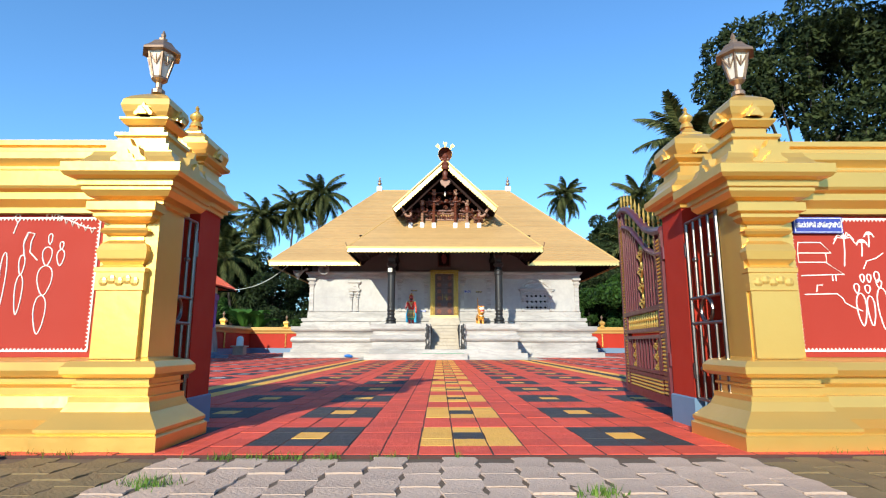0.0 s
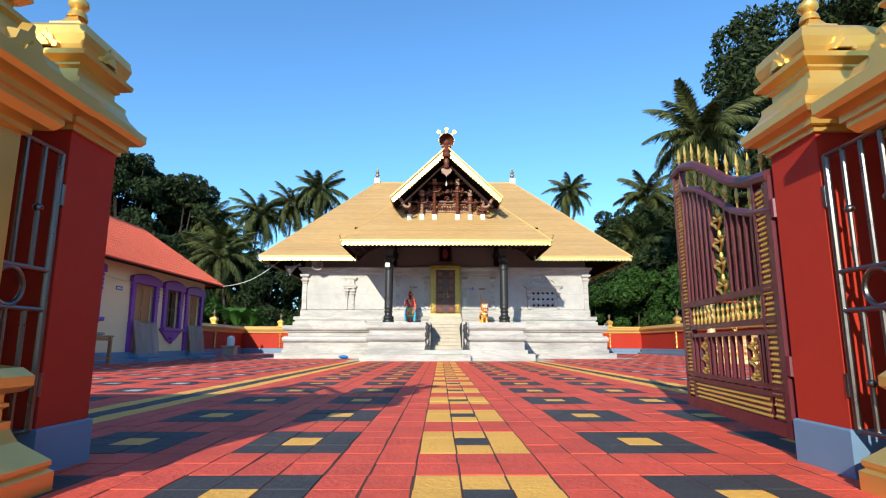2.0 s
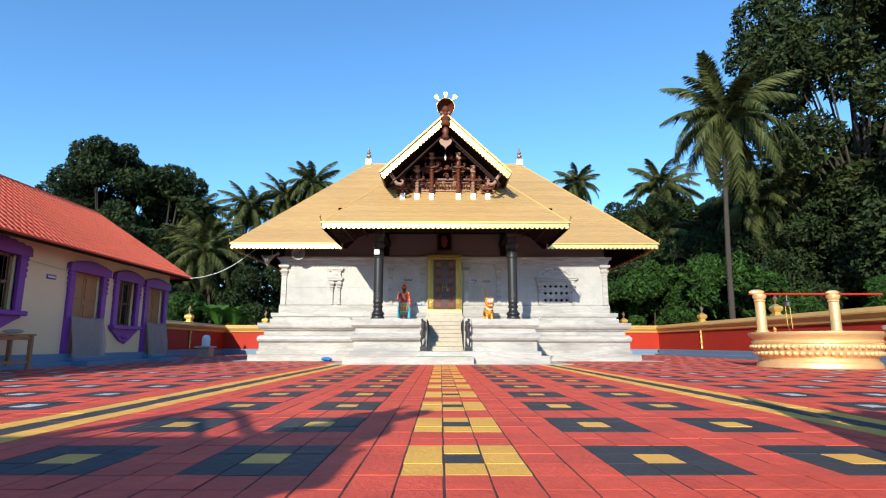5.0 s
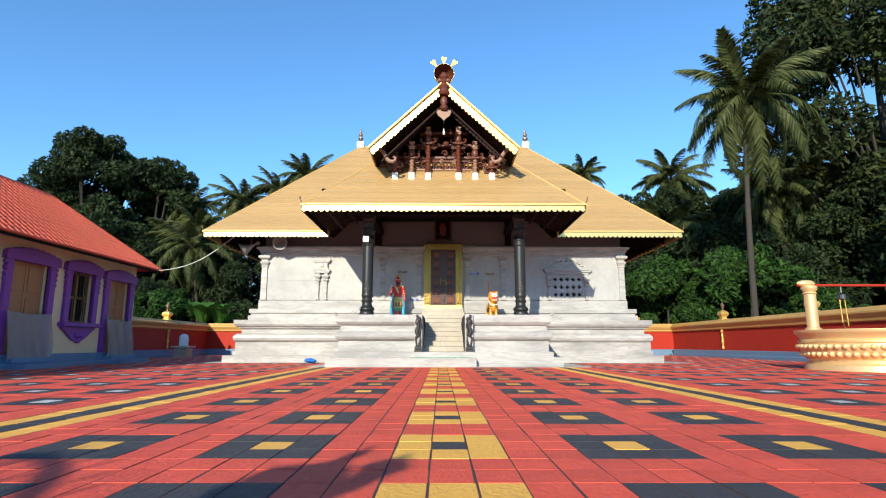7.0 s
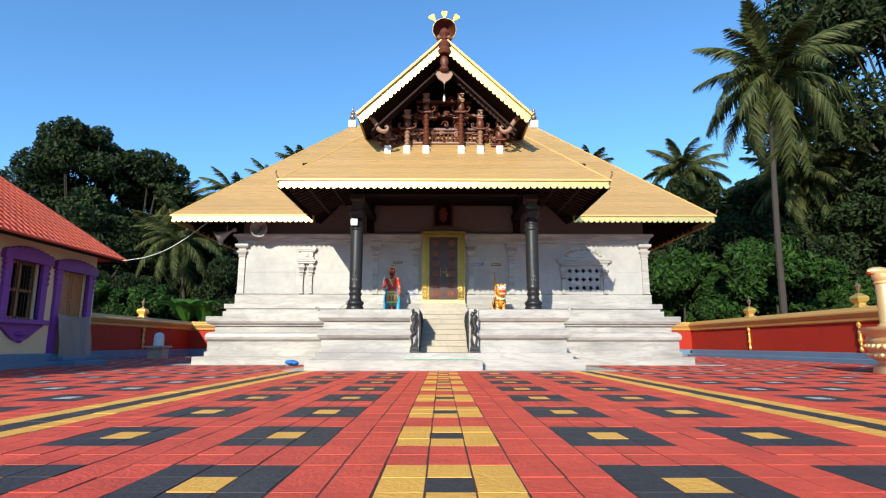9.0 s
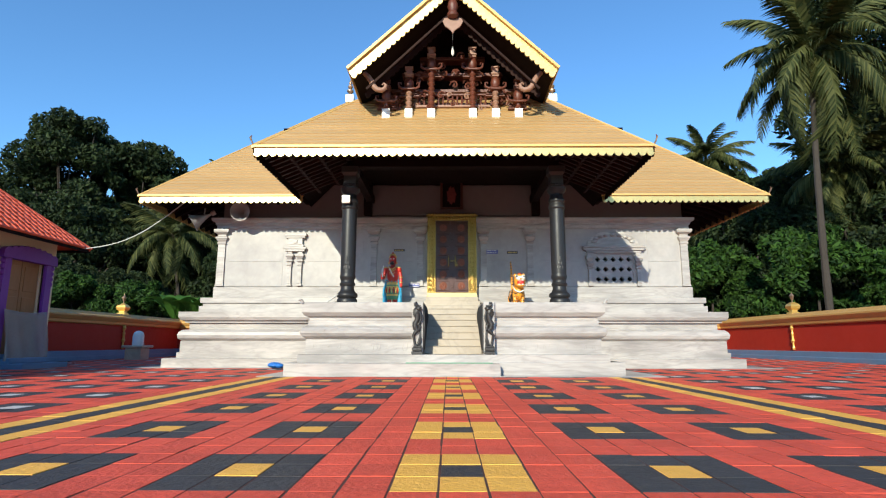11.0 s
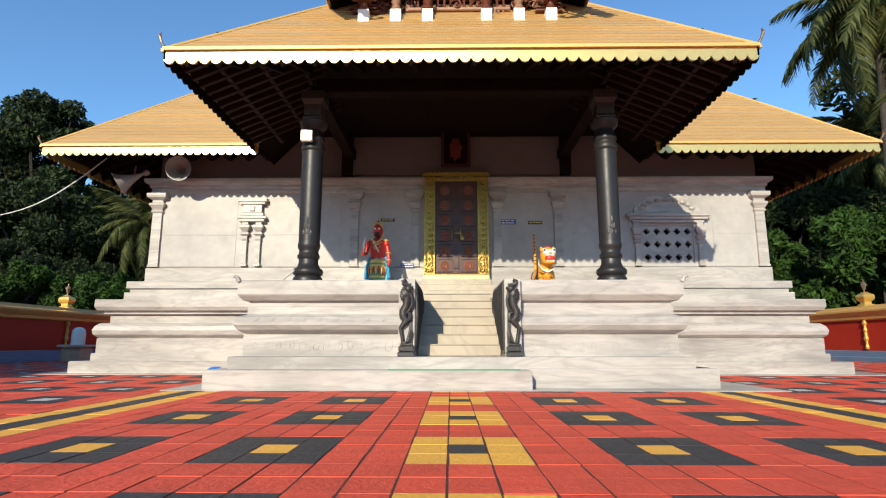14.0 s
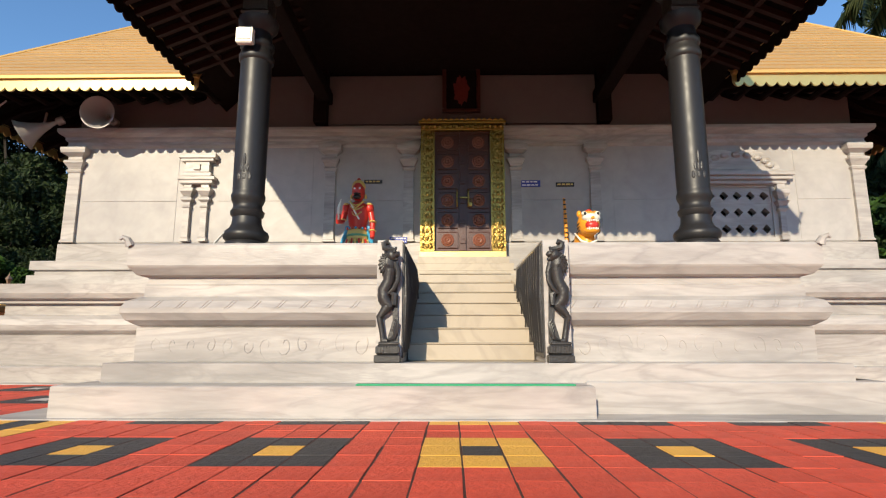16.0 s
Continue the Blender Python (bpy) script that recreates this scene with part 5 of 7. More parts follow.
        line([(0.28, 0.555), (0.28, 0.51)])
        line([(0.305, 0.555), (0.305, 0.51)])
        line([(0.06, 0.41), (0.30, 0.415), (0.34, 0.38), (0.35, 0.35), (0.40, 0.32), (0.47, 0.29)])
        line([(0.20, 0.48), (0.16, 0.48), (0.15, 0.43)])
        for u, v, k in ((0.40, 0.83, 1.0), (0.53, 0.80, 0.5), (0.59, 0.86, 0.45), (0.8, 0.82, 0.8)):
            line([(u - 0.02 * k, v - 0.21 * k), (u - 0.005 * k, v - 0.1 * k), (u, v)])
            for i in range(7):
                a = math.pi * (i / 6)
                line([(u, v), (u + 0.05 * k * math.cos(a), v + 0.045 * k * math.sin(a) + 0.01 * k), (u + 0.085 * k * math.cos(a), v + 0.05 * k * math.sin(a) - 0.04 * k * abs(math.cos(a)))])
        for i, (u, v0, v1, w) in enumerate(((0.47, 0.18, 0.42, 0.045), (0.45, 0.42, 0.49, 0.025), (0.54, 0.18, 0.40, 0.035), (0.53, 0.42, 0.48, 0.025), (0.50, 0.50, 0.56, 0.02), (0.55, 0.50, 0.56, 0.02), (0.61, 0.50, 0.58, 0.025), (0.63, 0.15, 0.46, 0.05), (0.62, 0.46, 0.52, 0.025), (0.75, 0.15, 0.5, 0.05), (0.9, 0.2, 0.55, 0.05))):
            pod(u, v0, v1, w)
        line([(0.52, 0.60), (0.55, 0.66), (0.62, 0.68), (0.68, 0.72)])
        # enamel sign at the panel's upper corner
        sg = thing("footwear_sign", (f0 + 0.2, 4.02, 1.56), "blue enamel sign with white Kannada writing", "sign")
        bm = B()
        box(bm, f0 + 0.015, f0 + 0.385, 4.005, 4.022, 1.515, 1.64, 0.003)
        part("plate", bm, SIGN_BLUE, sg)
        bm = B()
        for u0, v0, u1, v1 in ((0.025, 1.525, 0.375, 1.525), (0.025, 1.63, 0.375, 1.63), (0.025, 1.525, 0.025, 1.63), (0.375, 1.525, 0.375, 1.63)):
            beam(bm, (f0 + u0, 4.004, v0), (f0 + u1, 4.004, v1), 0.004, 0.004)
        part("border", bm, WHITE_PAINT, sg)
        cu = bpy.data.curves.new("writing", "FONT")
        cu.body, cu.size, cu.align_x, cu.align_y, cu.extrude, cu.offset = "\u0caa\u0cbe\u0ca6\u0cb0\u0c95\u0ccd\u0cb7\u0cc6 \u0ca8\u0cbf\u0cb7\u0cc7\u0ca7\u0cbf\u0cb8\u0cbf\u0ca6\u0cc6", 0.05, "CENTER", "CENTER", 0.001, 0.0008
        tmp = new("writing_curve", cu)
        me = bpy.data.meshes.new_from_object(tmp.evaluated_get(bpy.context.evaluated_depsgraph_get()))
        bpy.data.objects.remove(tmp)
        wid = max(v.co.x for v in me.vertices) - min(v.co.x for v in me.vertices)
        k = 0.315 * K / wid
        for v in me.vertices:
            v.co = Vector((v.co.x * k * 1.06, -v.co.z - 0.017 * K, v.co.y * k * 1.6 + 0.016 * K))
        me.materials.append(WHITE_PAINT)
        wr = new("writing", me)
        wr.parent = sg
    return p


gate_pillar(-1)
gate_pillar(1)


def rear_pillar(s):
    xi, xo = -0.2 + s * 2.13, -0.2 + s * 2.54
    x0, x1 = min(xi, xo), max(xi, xo)
    y0, y1 = 4.74, 5.17
    p = thing("gate_post", ((x0 + x1) / 2, (y0 + y1) / 2, 0), "red square gate post with blue foot and golden top", "pillar", "gate posts")
    bm = B()
    box(bm, x0 - 0.02, x1 + 0.02, y0 - 0.02, y1 + 0.02, -0.02, 0.256, 0.01)
    part("foot", bm, BLUE_PAINT, p)
    bm = B()
    box(bm, x0, x1, y0, y1, 0.256, 1.915)
    part("shaft", bm, RED_PAINT, p)
    bm = B()
    mould(bm, x0, x1, y0, y1, [(0.02, 1.894), (0.02, 1.927), (0.05, 1.932), (0.05, 1.970), (0.10, 1.989), (0.12, 2.018), (0.12, 2.066), (0.09, 2.085), (0.04, 2.142), (0.02, 2.190), (0.02, 2.218), (-0.03, 2.228), (-0.03, 2.295), (-0.01, 2.309), (-0.01, 2.324), (0.04, 2.352), (0.045, 2.381)])
    part("cornice", bm, YELLOW_PAINT, p)
    bm = B()
    mould(bm, x0, x1, y0, y1, [(0.03, 2.381), (0.0, 2.390), (0.015, 2.429), (0.03, 2.486), (0.02, 2.543), (-0.02, 2.581), (-0.08, 2.620), (-0.11, 2.624), (-0.11, 2.648), (-0.15, 2.677), (-0.18, 2.734)])
    part("dome", bm, YELLOW_PAINT, p)
    bm = B()
    cx, cy = (x0 + x1) / 2, (y0 + y1) / 2
    lathe(bm, [(0.06, 2.725), (0.05, 2.763), (0.035, 2.782), (0.06, 2.811), (0.06, 2.839), (0.03, 2.868), (0.012, 2.896), (0.02, 2.916), (0.004, 2.944)], 14, cx, cy)
    part("finial", bm, YELLOW_PAINT, p, smooth=True)
    bm = B()
    kudu(bm, cx, y0 - 0.0, 2.40, 0.085, "y", -1)
    part("leaf_ornament", bm, YELLOW_PAINT, p)
    bm = B()
    kudu(bm, xi, cy, 2.40, 0.085, "x", -s)
    part("leaf_ornament", bm, YELLOW_PAINT, p)


rear_pillar(-1)
rear_pillar(1)


def gate_leaf(hx, hy, ex, ey, name_label):
    """A maroon gate leaf with gold lattice edges, from its hinge to its free end."""
    W, Z0 = 2.06, 0.12
    g = thing("metal_gate", (0, 0, 0), name_label, "gate", "gate leaves")
    def bar(name, u0, v0, u1, v1, w, d=0.05, m=MAROON):
        bm = B()
        beam(bm, (u0, 0, v0), (u1, 0, v1), d, w) if abs(u1 - u0) > abs(v1 - v0) else beam(bm, (u0, 0, v0), (u1, 0, v1), w, d)
        return part(name, bm, m, g)
    def topz(u, base):
        us, zs = (0.0, 0.32, 0.65, 1.03, 1.42, 1.79, 2.06), (1.79, 1.84, 1.94, 2.14, 2.33, 2.43, 2.42)
        return base - 2.30 + float(np.interp(u, us, zs))
    bar("stile", 0.03, Z0, 0.03, topz(0, 2.30), 0.07)
    bar("stile", W - 0.03, Z0, W - 0.03, topz(W, 2.30), 0.07)
    bar("stile", 0.24, Z0 + 0.3, 0.24, topz(0.24, 2.28), 0.035)
    bar("stile", W - 0.24, Z0, W - 0.24, topz(W - 0.24, 2.28), 0.035)
    for z, w in ((Z0 + 0.045, 0.09), (0.375, 0.035), (0.42, 0.035), (0.775, 0.035), (0.85, 0.04), (1.065, 0.05)):
        bar("rail", 0.05, z, W - 0.05, z, w)
    for base, r in ((2.30, 0.045), (2.07, 0.03)):
        bm = B()
        tube(bm, [(u * W / 24, 0, topz(u * W / 24, base)) for u in range(25)], r, 8)
        part("curved_rail", bm, MAROON, g, smooth=True)
    # bars of the upper field, leaving the middle to the scroll panel
    for i in range(13):
        u = 0.32 + i * (W - 0.64) / 12
        if 5 <= i <= 6:
            continue
        bar("bar", u, 1.07, u, topz(u, 2.07), 0.036, 0.03)
    for i in range(11):
        u = 0.32 + i * (W - 0.64) / 10
        if i in (1, 2, 8, 9):
            continue
        bar("bar", u, 0.39, u, 0.775, 0.032, 0.03)
    # gold scrolls
    def scrolls(u0, u1, z0, z1, n, m=GATE_GOLD):
        bm = B()
        uc = (u0 + u1) / 2
        for k in range(n):
            z = z0 + (k + 0.5) * (z1 - z0) / n
            h = (z1 - z0) / n
            for s in (-1, 1):
                wd = (u1 - u0) * 0.5
                curl = []
                for q in range(16):
                    a = -1.4 + q * 0.42
                    rad = wd * 0.5 * (1.0 - q / 19)
                    curl.append((uc + s * (wd * 0.52 + rad * math.cos(a)), 0.012 * math.sin(q), z - h * 0.05 + h / wd * 0.45 * rad * math.sin(a)))
                tube(bm, [(uc + s * 0.005, 0, z - h * 0.52)] + curl, [0.011] + [0.013 - 0.0005 * q for q in range(16)], 6)
            blob(bm, (uc, -0.01, z + h * 0.25), (0.022, 0.02, h * 0.22), 8, 5)
        part("gold_scroll", bm, m, g, smooth=True)
    scrolls(0.88, 1.10, 1.09, 1.82, 4)
    scrolls(0.40, 0.56, 0.42, 0.75, 3)
    scrolls(1.42, 1.58, 0.42, 0.75, 3)
    for u in (0.38, 0.58, 1.40, 1.60):
        bar("bar", u, 0.39, u, 0.775, 0.02, 0.03)
    # gold rosettes of the middle band
    for i in range(15):
        bm = B()
        u = 0.30 + i * (W - 0.6) / 14
        lathe(bm, [(0.012, 0.86), (0.018, 0.91), (0.009, 0.94), (0.019, 0.97), (0.003, 1.045)], 6, u, 0)
        tube(bm, [(u + 0.01, 0, 0.87), (u + 0.045, 0, 0.91), (u + 0.08, 0, 0.87)], 0.009, 5)
        part("gold_spike", bm, GATE_GOLD, g)
    # woven gold lattice on the edges and foot
    def lattice(u0, u1, z0, z1):
        bm = B()
        st = 0.036
        back = B()
        box(back, u0, u1, -0.004, 0.012, z0, z1)
        part("lattice_backing", back, MAROON, g)
        n = int((u1 - u0) / st) + 1
        mrows = int((z1 - z0) / st)
        for j in range(mrows):
            for i in range(n):
                u = u0 + 0.02 + i * st + (st / 2 if j % 2 else 0)
                if u > u1 - 0.01:
                    continue
                z = z0 + (j + 0.5) * st
                for side in (-1, 1):
                    y0 = 0.004 + side * 0.009
                    a = ring(bm, [(u - 0.015, y0, z + 0.004), (u, y0, z - 0.013), (u + 0.015, y0, z + 0.004), (u, y0, z + 0.015)])
                    t = bm.verts.new((u, y0 + side * 0.017, z - 0.004))
                    for k in range(4):
                        bm.faces.new((a[k], a[(k + 1) % 4], t))
        part("gold_lattice", bm, GATE_GOLD, g, "woven gold lattice strip")
    lattice(0.075, 0.22, 0.22, 1.74)
    lattice(W - 0.22, W - 0.075, 0.22, 2.34)
    lattice(0.26, W - 0.26, 0.21, 0.355)
    # spearheads
    for base, n in ((2.33, 10), (2.09, 9)):
        for i in range(n):
            u = 0.12 + i * (W - 0.3) / (n - 1)
            z = topz(u, base)
            bm = B()
            lathe(bm, [(0.008, z), (0.008, z + 0.04), (0.017, z + 0.055), (0.008, z + 0.07), (0.016, z + 0.10), (0.003, z + 0.19)], 6, u, 0)
            part("spearhead", bm, GATE_GOLD, g)
    bm = B()
    tube(bm, [(W - 0.12, -0.03, 1.05), (W + 0.04, -0.06, 1.09), (W + 0.07, -0.06, 1.01)], 0.022, 7)
    part("latch", bm, MAROON, g)
    for z in (0.5, 1.5):
        bm = B()
        lathe(bm, [(0.03, z), (0.03, z + 0.12)], 8, -0.02, 0)
        part("hinge", bm, MAROON, g)
    ang = math.degrees(math.atan2(ey - hy, ex - hx))
    g.matrix_world = pose(K * hx, K * hy, 0, 0, 0, ang)
    return g


gate_leaf(1.945, 5.22, 2.20, 7.12, "maroon iron gate leaf with gold lattice and scrolls, standing open")
gate_leaf(-2.42, 5.22, -4.2, 5.75, "maroon iron gate leaf with gold lattice, folded back open")


def wicket(s):
    hx, hy = -0.2 + s * 2.14, 4.70
    g = thing("wicket_gate", (0, 0, 0), "stainless steel wicket gate with ring and bars", "gate", "wicket gates")
    Wd, Z0, Z1 = 0.52, 0.255, 1.74
    def bar(n, u0, z0, u1, z1, r):
        bm = B()
        tube(bm, [(u0, 0, z0), (u1, 0, z1)], r, 8)
        part(n, bm, STEEL, g, smooth=True)
    for u in (0, Wd):
        bar("stile", u, Z0, u, Z1, 0.017)
    for z in (Z0, 0.87, 1.08, Z1):
        bar("rail", 0, z, Wd, z, 0.014)
    for i in (1, 2, 3):
        u = i * Wd / 4
        bar("bar", u, Z0, u, 0.87, 0.013)
        bar("bar", u, 1.08, u, Z1, 0.013)
        if i != 2:
            for z in (0.5, 1.40):
                bm = B()
                blob(bm, (u, 0, z), (0.026, 0.026, 0.022), 10, 7)
                part("ball", bm, STEEL, g, smooth=True)
    bm = B()
    tube(bm, [(Wd / 2 + 0.095 * math.cos(a * math.pi / 12), 0, 0.975 + 0.095 * math.sin(a * math.pi / 12)) for a in range(25)], 0.014, 8)
    part("ring", bm, STEEL, g, smooth=True)
    for z in (0.42, 1.45):
        bm = B()
        tube(bm, [(-0.03, 0, z), (-0.03, 0, z + 0.12)], 0.018, 8)
        part("hinge", bm, STEEL, g)
    ang = -90.0
    g.matrix_world = pose(K * hx, K * hy, 0, 0, 0, ang)


wicket(-1)
wicket(1)

# ---- well ----
well = thing("well", (11.75, 22.9, 0), "round gold-painted well like a lotus bowl, with a rope bar", "well")
bm = B()
lathe(bm, [(1.75, -0.02), (1.78, 0.02), (1.75, 0.16), (1.66, 0.22), (1.66, 0.30), (1.72, 0.34), (1.80, 0.48), (1.86, 0.62), (1.84, 0.72), (1.88, 0.76), (1.88, 0.80), (1.82, 0.84), (1.84, 0.90), (1.93, 0.98), (1.96, 1.04), (1.96, 1.09), (1.70, 1.10), (1.66, 1.06), (1.62, 0.3)], 72, 11.75, 22.9)
for v in bm.verts:
    v.co.x, v.co.y = 11.75 + (v.co.x - 11.75) * 0.945, 22.9 + (v.co.y - 22.9) * 0.945
part("bowl", bm, WELL_BRASS, well, "gold-painted bowl with petals", smooth=True)
for i in range(56):
    a = 2 * math.pi * i / 56
    bm = B()
    for z, r in ((0.44, 1.69), (0.64, 1.76)):
        c0 = Vector((11.75 + r * math.cos(a), 22.9 + r * math.sin(a), z))
        blob(bm, c0, (0.085, 0.085, 0.075), 7, 5)
    part("petal", bm, WELL_BRASS, well, smooth=True)
for x in (10.12, 12.5):
    bm = B()
    lathe(bm, [(0.20, 1.06), (0.20, 1.12), (0.15, 1.16), (0.15, 2.05), (0.18, 2.08), (0.15, 2.12), (0.20, 2.2), (0.20, 2.28), (0.12, 2.3)], 16, x, 22.9)
    part("post", bm, WELL_BRASS, well, smooth=True)
bm = B()
blob(bm, (10.05, 22.9, 2.36), (0.26, 0.12, 0.10), 10, 7)
part("post_head", bm, WELL_BRASS, well, smooth=True)
bm = B()
blob(bm, (12.5, 22.9, 2.36), (0.22, 0.12, 0.08), 10, 7)
part("post_head", bm, WELL_BRASS, well, smooth=True)
bm = B()
tube(bm, [(9.8, 22.9, 2.31), (14.1, 22.9, 2.31)], 0.035, 8)
part("bar", bm, RED_PAINT, well, "red iron bar")
bm = B()
tube(bm, [(11.0, 22.9, 2.28), (11.0, 22.9, 2.1)], 0.02, 6)
lathe(bm, [(0.03, 1.88), (0.10, 1.93), (0.10, 2.05), (0.03, 2.1)], 12, 11.0, 22.9)
part("pulley", bm, STEEL, well)
bm = B()
tube(bm, [(10.93, 22.9, 2.0), (10.95, 22.9, 1.3), (11.05, 22.95, 1.12)], 0.014, 6)
tube(bm, [(11.07, 22.9, 2.0), (11.10, 22.9, 1.2)], 0.014, 6)
part("rope", bm, BRASS, well, "yellow rope")
bm = B()
lathe(bm, [(0.10, 1.10), (0.17, 1.14), (0.18, 1.22), (0.19, 1.24), (0.16, 1.26)], 16, 12.9, 21.3)
part("bucket", bm, GREY_METAL, None, "small grey bucket on the well rim", category="bucket")

# small white stone beside the temple
st = thing("stone_altar", (-13.2, 36.3, 0), "small white round-topped stone on a slab", "altar")
bm = B()
box(bm, -13.53, -12.87, 35.97, 36.63, 0.0, 0.5, 0.02)
box(bm, -13.64, -12.76, 35.86, 36.74, 0.5, 0.60, 0.02)
part("slab", bm, MARBLE_STEP, st)
bm = B()
lathe(bm, [(0.22, 0.60), (0.22, 1.0), (0.19, 1.12), (0.11, 1.19), (0.02, 1.21)], 16, -13.2, 36.3)
part("stone", bm, WHITE_PAINT, st, smooth=True)
bm = B()
blob(bm, (-4.85, 28.25, 0.11), (0.2, 0.16, 0.085), 10, 7)
blob(bm, (-4.7, 28.2, 0.09), (0.12, 0.12, 0.07), 9, 6)
part("folded_tarpaulin", bm, TARP_BLUE, None, "crumpled blue tarpaulin lying on the marble edge", smooth=True, category="tarpaulin")

# sandals left by the wall
def sandal(x, y, rz):
    t = thing("sandal", (0, 0, 0), "dark worn sandal with a tan strap lying by the wall", "sandal", "sandals")
    bm = B()
    pts = [(0.13 * math.cos(a * math.pi / 8), 0.045 * math.sin(a * math.pi / 8) * (1.0 + 0.2 * math.cos(a * math.pi / 8))) for a in range(16)]
    prism(bm, pts, "z", 0.0, 0.028)
    part("sole", bm, BLACK_GLOSS, t)
    for u in (0.05, -0.06):
        bm = B()
        tube(bm, [(u, -0.048, 0.02), (u + 0.01, -0.03, 0.06), (u + 0.01, 0.0, 0.075), (u + 0.01, 0.03, 0.06), (u, 0.048, 0.02)], 0.014, 6)
        part("strap", bm, WOOD_TAN, t)
    t.matrix_world = pose(K * x, K * y, 0.0, 0, 0, rz)


sandal(-3.05, 3.42, 20)
sandal(-3.10, 3.30, 5)
sandal(-3.35, 3.40, -15)


# ---- red-roofed side house ----
HX = -12.1
house = thing("house", (-14.6, 19.0, 0), "cream side house with purple frames and a red tiled roof", "house")
HY0, HY1 = 6.0, 29.4
OPEN = [(18.55 - 3.6, 17.0 + 0.2, 1.55, 3.15), (18.80, 20.65, 1.62, 3.2), (23.05, 24.55, 0.28, 3.05), (25.55, 26.75, 1.38, 3.05), (27.62, 28.95, 0.28, 3.0)]
bm = B()
prev = HY0
for a, b, z0, z1 in OPEN:
    box(bm, HX - 0.3, HX, prev, a, 0.0, 4.2)
    box(bm, HX - 0.3, HX, a, b, z1, 4.2)
    if z0 > 0.3:
        box(bm, HX - 0.3, HX, a, b, 0.0, z0)
    prev = b
box(bm, HX - 0.3, HX, prev, HY1, 0.0, 4.2)
part("wall", bm, CREAM, house, "cream painted wall")
for y in (HY0, HY1):
    bm = B()
    box(bm, -17.1, HX - 0.3, y - (0.3 if y > 20 else 0.0), y + (0.0 if y > 20 else 0.3), 0.0, 4.2)
    part("wall", bm, CREAM, house)
bm = B()
box(bm, -17.2, -17.0, HY0, HY1, 0.0, 4.2)
part("wall", bm, CREAM, house)
bm = B()
box(bm, HX, HX + 0.12, HY0, HY1 + 0.1, -0.02, 0.40, 0.02)
box(bm, HX, HX + 0.4, HY0, HY1 + 0.3, -0.02, 0.14, 0.02)
part("wall_foot", bm, BLUE_PAINT, house, "blue painted foot")
bm = B()
box(bm, -13.4, -13.3, HY0 + 0.3, HY1 - 0.3, 0.0, 4.2)
part("inner_wall", bm, DARK_VOID, house)


def ornate_frame(a, b, z0, z1, sill):
    fr = B()
    w = 0.24
    x0, x1 = HX - 0.05, HX + 0.10
    box(fr, x0, x1, a - w, a, z0, z1, 0.015)
    box(fr, x0, x1, b, b + w, z0, z1, 0.015)
    # scalloped head
    pts = [(a - w - 0.12, z1 - 0.02)]
    n = 9
    mid = (a + b) / 2
    half = (b - a) / 2 + w + 0.1
    for i in range(n * 4 + 1):
        f = i / (n * 4)
        bulge = 0.05 * abs(math.sin(f * n * math.pi))
        pts.append((mid - half + 2 * half * f, z1 + 0.20 + 0.16 * math.sin(math.pi * f) + bulge))
    pts.append((b + w + 0.12, z1 - 0.02))
    prism(fr, pts, "x", x0, x1 + 0.05)
    for s, yy in ((-1, a - w), (1, b + w)):
        for k in range(4):
            blob(fr, (HX + 0.06, yy + s * 0.0, z1 - 0.1 - k * 0.16), (0.07, 0.09 - 0.012 * k, 0.08), 8, 6)
    if sill:
        box(fr, x0, x1 + 0.12, a - w - 0.1, b + w + 0.1, z0 - 0.14, z0, 0.02)
        pts = [(a - w, z0 - 0.14)]
        for i in range(17):
            f = i / 16
            pts.append((a - w + (b - a + 2 * w) * f, z0 - 0.2 - 0.42 * math.sin(math.pi * f) ** 1.4))
        pts.append((b + w, z0 - 0.14))
        prism(fr, pts[::-1], "x", x0, x1)
        blob(fr, (HX + 0.08, mid, z0 - 0.58), (0.08, 0.12, 0.1), 8, 6)
        blob(fr, (HX + 0.08, mid, z0 - 0.42), (0.1, 0.3, 0.08), 8, 6)
    return fr


